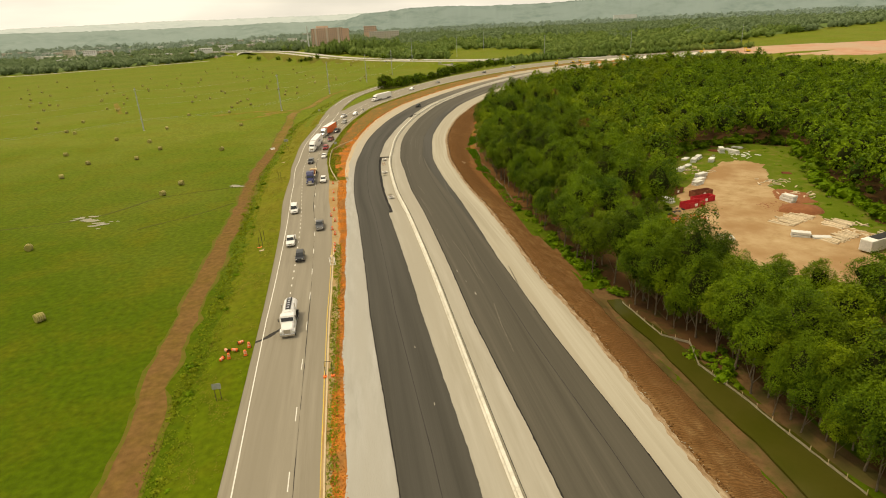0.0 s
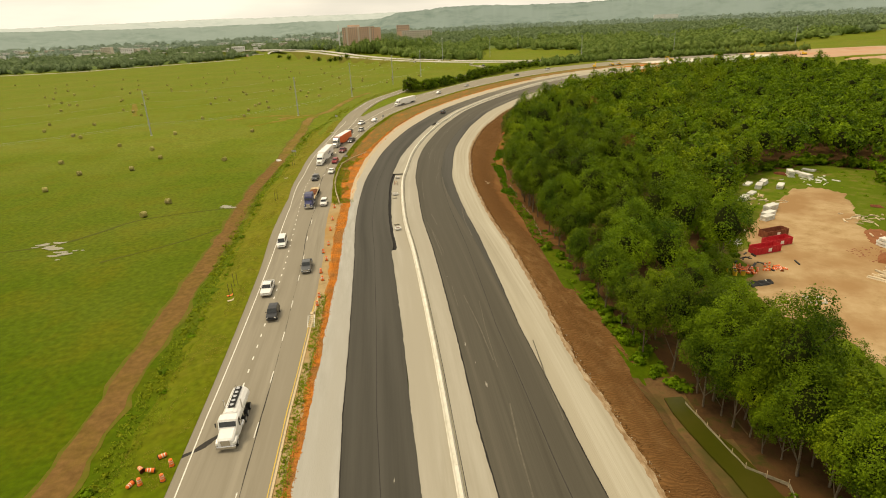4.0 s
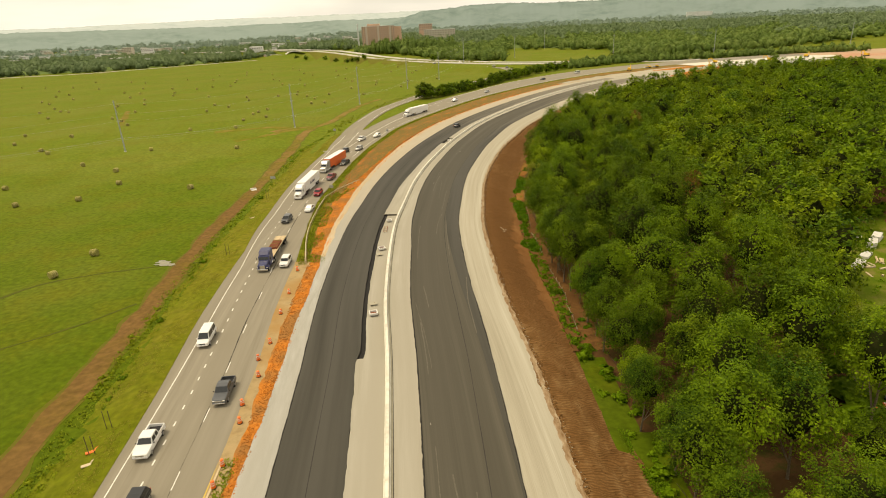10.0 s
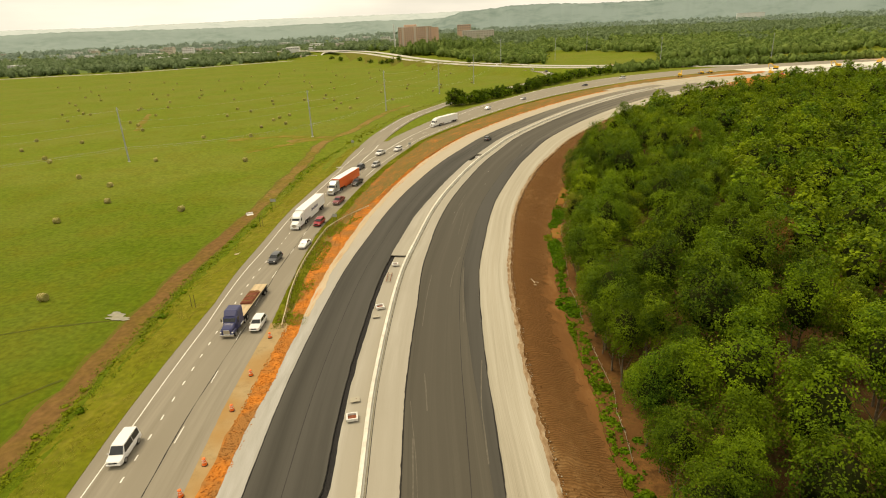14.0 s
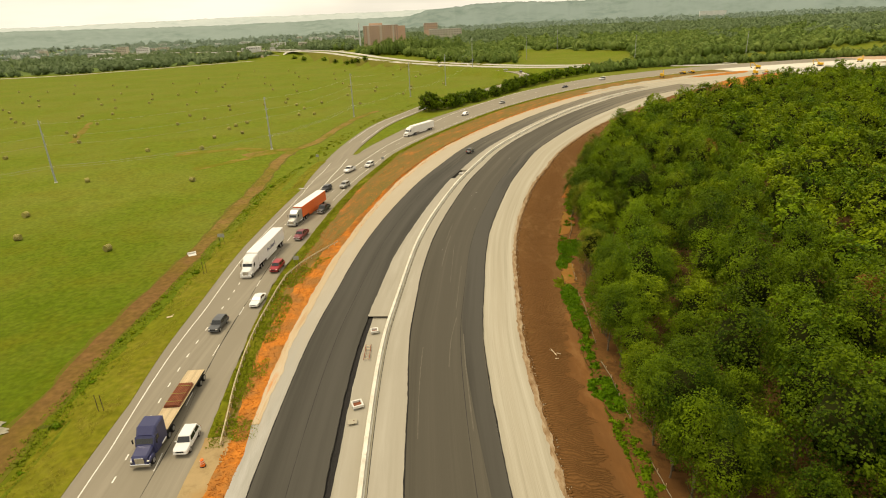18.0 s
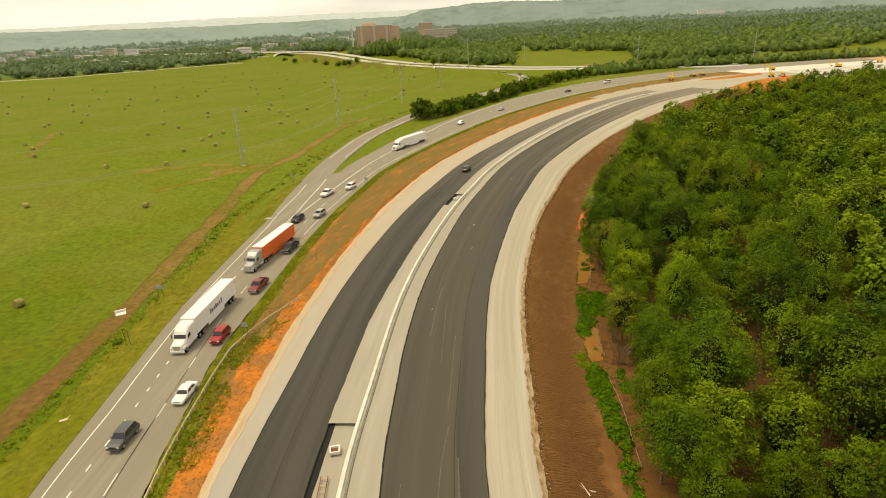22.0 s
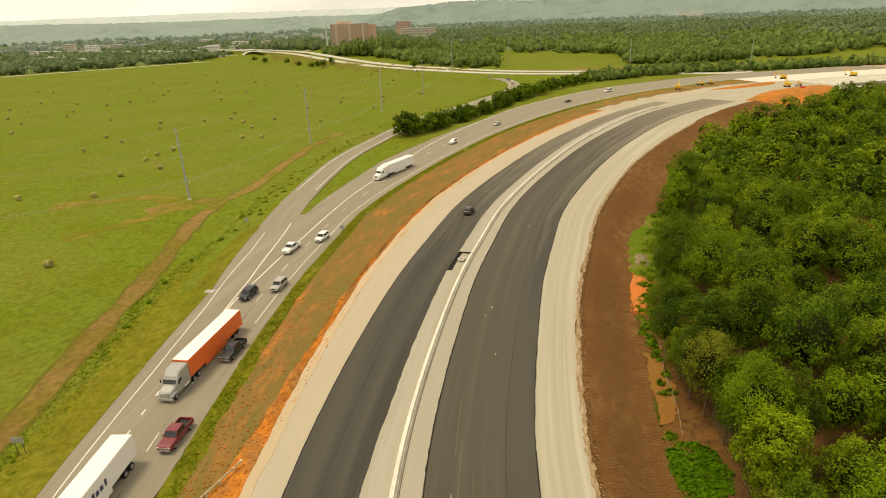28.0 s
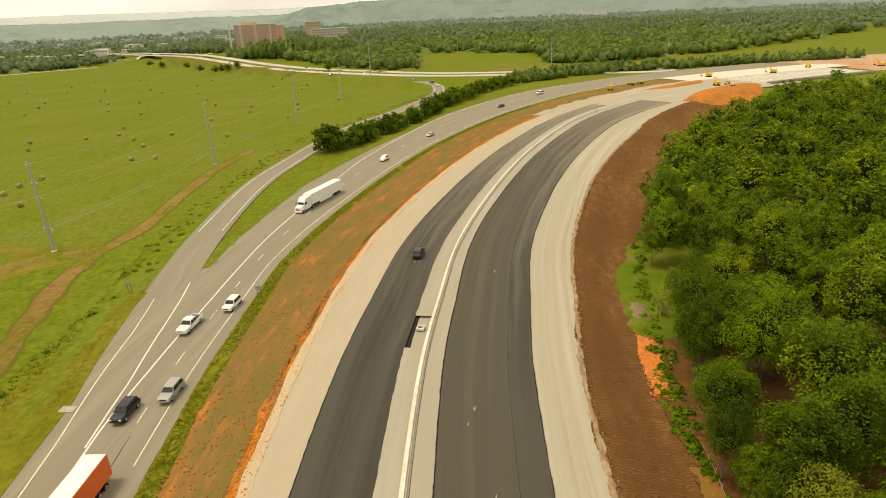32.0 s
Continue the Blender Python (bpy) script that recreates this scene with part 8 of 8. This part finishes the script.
def far_wood(x, y):
    """Whether distant trees stand at x, y."""
    near = bank(np.array([x]), np.array([y]), HIGH_LINE, 1.0, 30, 31)[1][0] > 0.5
    if near or y < 560:
        return False
    line = np.interp(x, (-1200, -820, -647, -553, -476, -371, -281, -200, -160, -60, 0, 60, 110, 200, 360, 500, 900), (900, 960, 1012, 1030, 1085, 1168, 1230, 1260, 1230, 1090, 960, 870, 858, 830, 815, 860, 980))
    if y < line:
        return False
    meadow = [(150, 775), (300, 818), (520, 880), (1100, 1060), (1300, 700), (500, 640), (300, 700)]
    strip = [(90, 860), (118, 1090), (255, 985), (225, 820)]
    return not (in_poly(x, y, meadow) or in_poly(x, y, strip) or (noise.noise(Vector((x / 160, y / 130, 5))) < -0.28 and y > 1150 and x < -100))


# the closed canopy between the crowns that can be told apart
cx_, cy_ = np.arange(-1700, 1701, 28.0), np.arange(560, 2900, 28.0)
keep = np.array([[far_wood(x, y) for x in cx_] for y in cy_])
CX, CY = np.meshgrid(cx_, cy_)
deep_in = keep.copy()
for a, b_ in ((1, 0), (-1, 0), (0, 1), (0, -1)):
    deep_in &= np.roll(keep, (a, b_), (0, 1))
cz = ground(CX.ravel(), CY.ravel()).reshape(CX.shape) + np.where(deep_in, 4.0, -3.0)
cz += np.array([[2.0 * noise.noise(Vector((x / 40, y / 40, 4))) for x in cx_] for y in cy_])
w = len(cx_)
faces = [(i * w + j, i * w + j + 1, (i + 1) * w + j + 1, (i + 1) * w + j) for i in range(len(cy_) - 1) for j in range(w - 1) if keep[i : i + 2, j : j + 2].all()]
tagged(new("understory", raw_mesh("understory", np.c_[CX.ravel(), CY.ravel(), cz.ravel()], faces, M_CANOPY, True)), "closed understory of the distant woods, its green lightened for haze", "woods", kind="stuff")

rows_n, rows_f, rows_h = [], [], []
tries = 0
while len(rows_n) + len(rows_f) + len(rows_h) < 8600 and tries < 60000:
    tries += 1
    d = 560 + 2300 * rng.random() ** 1.9
    a = radians(rng.uniform(-50, 52))
    x, y = d * math.sin(a), 180 + d * math.cos(a)
    if not far_wood(x, y):
        continue
    sc = rng.uniform(10, 16) * (1 + d / 4000)
    # Distance picks the painted haze tone; the left side turns hazy sooner.
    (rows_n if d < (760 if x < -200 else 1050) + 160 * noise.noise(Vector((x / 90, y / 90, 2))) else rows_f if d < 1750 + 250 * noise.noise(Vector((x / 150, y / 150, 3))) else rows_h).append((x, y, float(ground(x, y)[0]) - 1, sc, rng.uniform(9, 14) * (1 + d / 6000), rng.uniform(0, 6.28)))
for k in range(2600):
    x = rng.uniform(-1050, -230) if k % 2 else rng.uniform(-60, 560)
    y = 560 + 700 * rng.random()
    if far_wood(x, y) and (not far_wood(x, y - 150) or k % 3 == 0):
        (rows_f if k % 2 else rows_n).append((x, y, float(ground(x, y)[0]) - 2, rng.uniform(10, 15), rng.uniform(10, 15), rng.uniform(0, 6.28)))
for k in range(90):
    x, y = rng.uniform(-140, 30), rng.uniform(1112, 1160)
    if np.hypot(HIGH_LINE[:, 0] - x, HIGH_LINE[:, 1] - y).min() > 36:
        tall = rng.uniform(18, 26) * (0.72 if x < -112 else 1.0)
        rows_n.append((x, y, float(ground(x, y)[0]) - 1, rng.uniform(12, 17), tall, rng.uniform(0, 6.28)))
tagged(new("far_woods", many("far_woods", far_v, rows_n, M_FAR)), "green woods beyond the highway, lightened for haze", "woods", kind="stuff")
tagged(new("far_woods", many("far_woods", far_v, rows_f, M_HAZE)), "distant woods with haze greyed into the leaf colour", "woods", kind="stuff")
tagged(new("far_woods", many("far_woods", far_v, rows_h, M_HAZEFAR)), "skyline woods with haze paled into the leaf colour", "woods", kind="stuff")


def building(name, w, d, floors, storey, wall, cols, label, cat, group="", roof=None):
    t = new(name)
    h = floors * storey
    part("wall", box(w, d, h + 12, 0, 0, -12), wall, t)
    part("roof", box(w + 0.6, d + 0.6, 0.5, 0, 0, h), roof or M_ROOF, t, "pale flat roof", 0.1)
    for f in range(floors):
        for k in range(cols):
            x = -w / 2 + (k + 0.5) * w / cols
            part("window", box(w / cols * 0.55, 0.12, storey * 0.5, x, -d / 2 - 0.03, f * storey + storey * 0.3), M_WINDOW, t, "dark window")
    return t


t = building("hotel", 58, 18, 9, 3.3, M_BRICK, 17, "", "")
part("wing", box(13, 22, 42, 34.5, 6, -14), M_BRICK, t, "set-back brick wing")
part("rooftop_plant", box(22, 8, 3.5, -8, 2, 30.2), M_BRICK, t, "brick plant room on the roof", 0.1)
for x in (-21, 0, 21):
    part("pier", box(3.0, 1.2, 36, x, -9.4, -6), M_WALLTAN, t, "paler brick pier")
t.matrix_basis = on_ground(-101.5, 1178, 4, 13.5)
tagged(t, "nine-storey brown brick block above the trees", "building")
t = new("chimney_mast")
part("shaft", rod(1.5, 44, 0, 0, -2, seg=12, r2=0.9), M_ROOF, t)
part("ladder", box(0.5, 0.2, 40, 0, -1.6, 0), M_STEEL, t, "steel ladder")
t.matrix_basis = on_ground(-134.5, 1150, 0, 8)
tagged(t, "tall white mast beside the brick block", "mast")
t = building("office_block", 66, 20, 3, 4.2, M_WALLTAN, 12, "", "")
t.matrix_basis = on_ground(8, 1400, 2, 10)
tagged(t, "low tan office block behind the trees", "building")
t = building("office_block", 30, 18, 3, 5, M_BRICK, 6, "", "")
t.matrix_basis = on_ground(-23, 1500, 2, 20)
tagged(t, "small brick block behind the tan offices", "building")
t = building("warehouse", 85, 40, 1, 8, M_ROOF, 0, "", "")
t.matrix_basis = on_ground(950, 2318, -20, 18)
tagged(t, "long white roofed warehouse on the hillside", "building")
for k in range(84):
    a = radians(-46 + 42 * rng.random())
    d = rng.uniform(950, 2500)
    x, y = d * math.sin(a), 150 + d * math.cos(a)
    line_ok = y > np.interp(x, (-1200, -820, -647, -476, -371, -281, -200), (930, 990, 1042, 1120, 1200, 1240, 1330))
    if not line_ok:
        continue
    fl = int(rng.choice((1, 2, 2, 3, 3)))
    t = building("town_building", rng.uniform(12, 34), rng.uniform(10, 18), fl, 3.9, (M_ROOF, M_WALLTAN, M_ROOF)[k % 3], 6, "", "")
    t.matrix_basis = on_ground(x, y, rng.uniform(-25, 25), 4.2)
    tagged(t, ("pale flat-roofed town building among trees", "tan town building with dark windows among trees", "white low town building among trees")[k % 3], "building", "buildings of the town")
# overpass
t = new("overpass")
part("deck", box(70, 13, 1.3, 0, 0, 5.2), M_PALEROAD, t, "pale concrete deck")
for sy in (-6.3, 6.3):
    part("parapet", box(70, 0.4, 1.0, 0, sy, 6.5), M_PALEROAD, t)
for x in (-30, 30):
    part("abutment_slope", box(14, 16, 5.4, x, 0, -0.2, top=0.85), M_BRICK, t, "brown paved abutment slope")
for x in (-10, 10):
    part("pier", box(1.6, 11, 5.2, x, 0, 0), M_PALEROAD, t, "concrete pier")
t.matrix_basis = pose(-298, 1208, 2.0, 0, 0, 130.6)
tagged(t, "low concrete highway overpass with brown abutments", "overpass")


def hill(name, dist, a0, a1, heights, seed, material):
    n = 620
    v = []
    for i in range(n + 1):
        f = i / n
        a = radians(a0 + (a1 - a0) * f)
        hgt = np.interp(f, np.linspace(0, 1, len(heights)), heights) * (1 + 0.05 * noise.noise(Vector((f * 14, seed, 0)))) + 3.2 * noise.noise(Vector((f * 110, seed, 3))) + 2.6 * noise.noise(Vector((f * 290, seed, 3)))
        for k, q in enumerate((-0.1, 0.12, 0.3, 0.48, 0.66, 0.84, 1.0, -0.1)):
            dd = dist * (1 + 0.028 * k + 0.008 * noise.noise(Vector((f * 40, k, seed))))
            z = hgt * q + (10 * q * (1 - q) * 4 * noise.noise(Vector((f * 26, k * 0.7, seed))) if 0 < k < 6 else 0)
            v.append((dd * math.sin(a), 150 + dd * math.cos(a), z))
    faces = [(i * 8 + j, i * 8 + j + 1, i * 8 + j + 9, i * 8 + j + 8) for i in range(n) for j in range(7)]
    tagged(new(name, raw_mesh(name, v, faces, material, True)), "long wooded ridge with haze painted into its colour", "hills", kind="structure")


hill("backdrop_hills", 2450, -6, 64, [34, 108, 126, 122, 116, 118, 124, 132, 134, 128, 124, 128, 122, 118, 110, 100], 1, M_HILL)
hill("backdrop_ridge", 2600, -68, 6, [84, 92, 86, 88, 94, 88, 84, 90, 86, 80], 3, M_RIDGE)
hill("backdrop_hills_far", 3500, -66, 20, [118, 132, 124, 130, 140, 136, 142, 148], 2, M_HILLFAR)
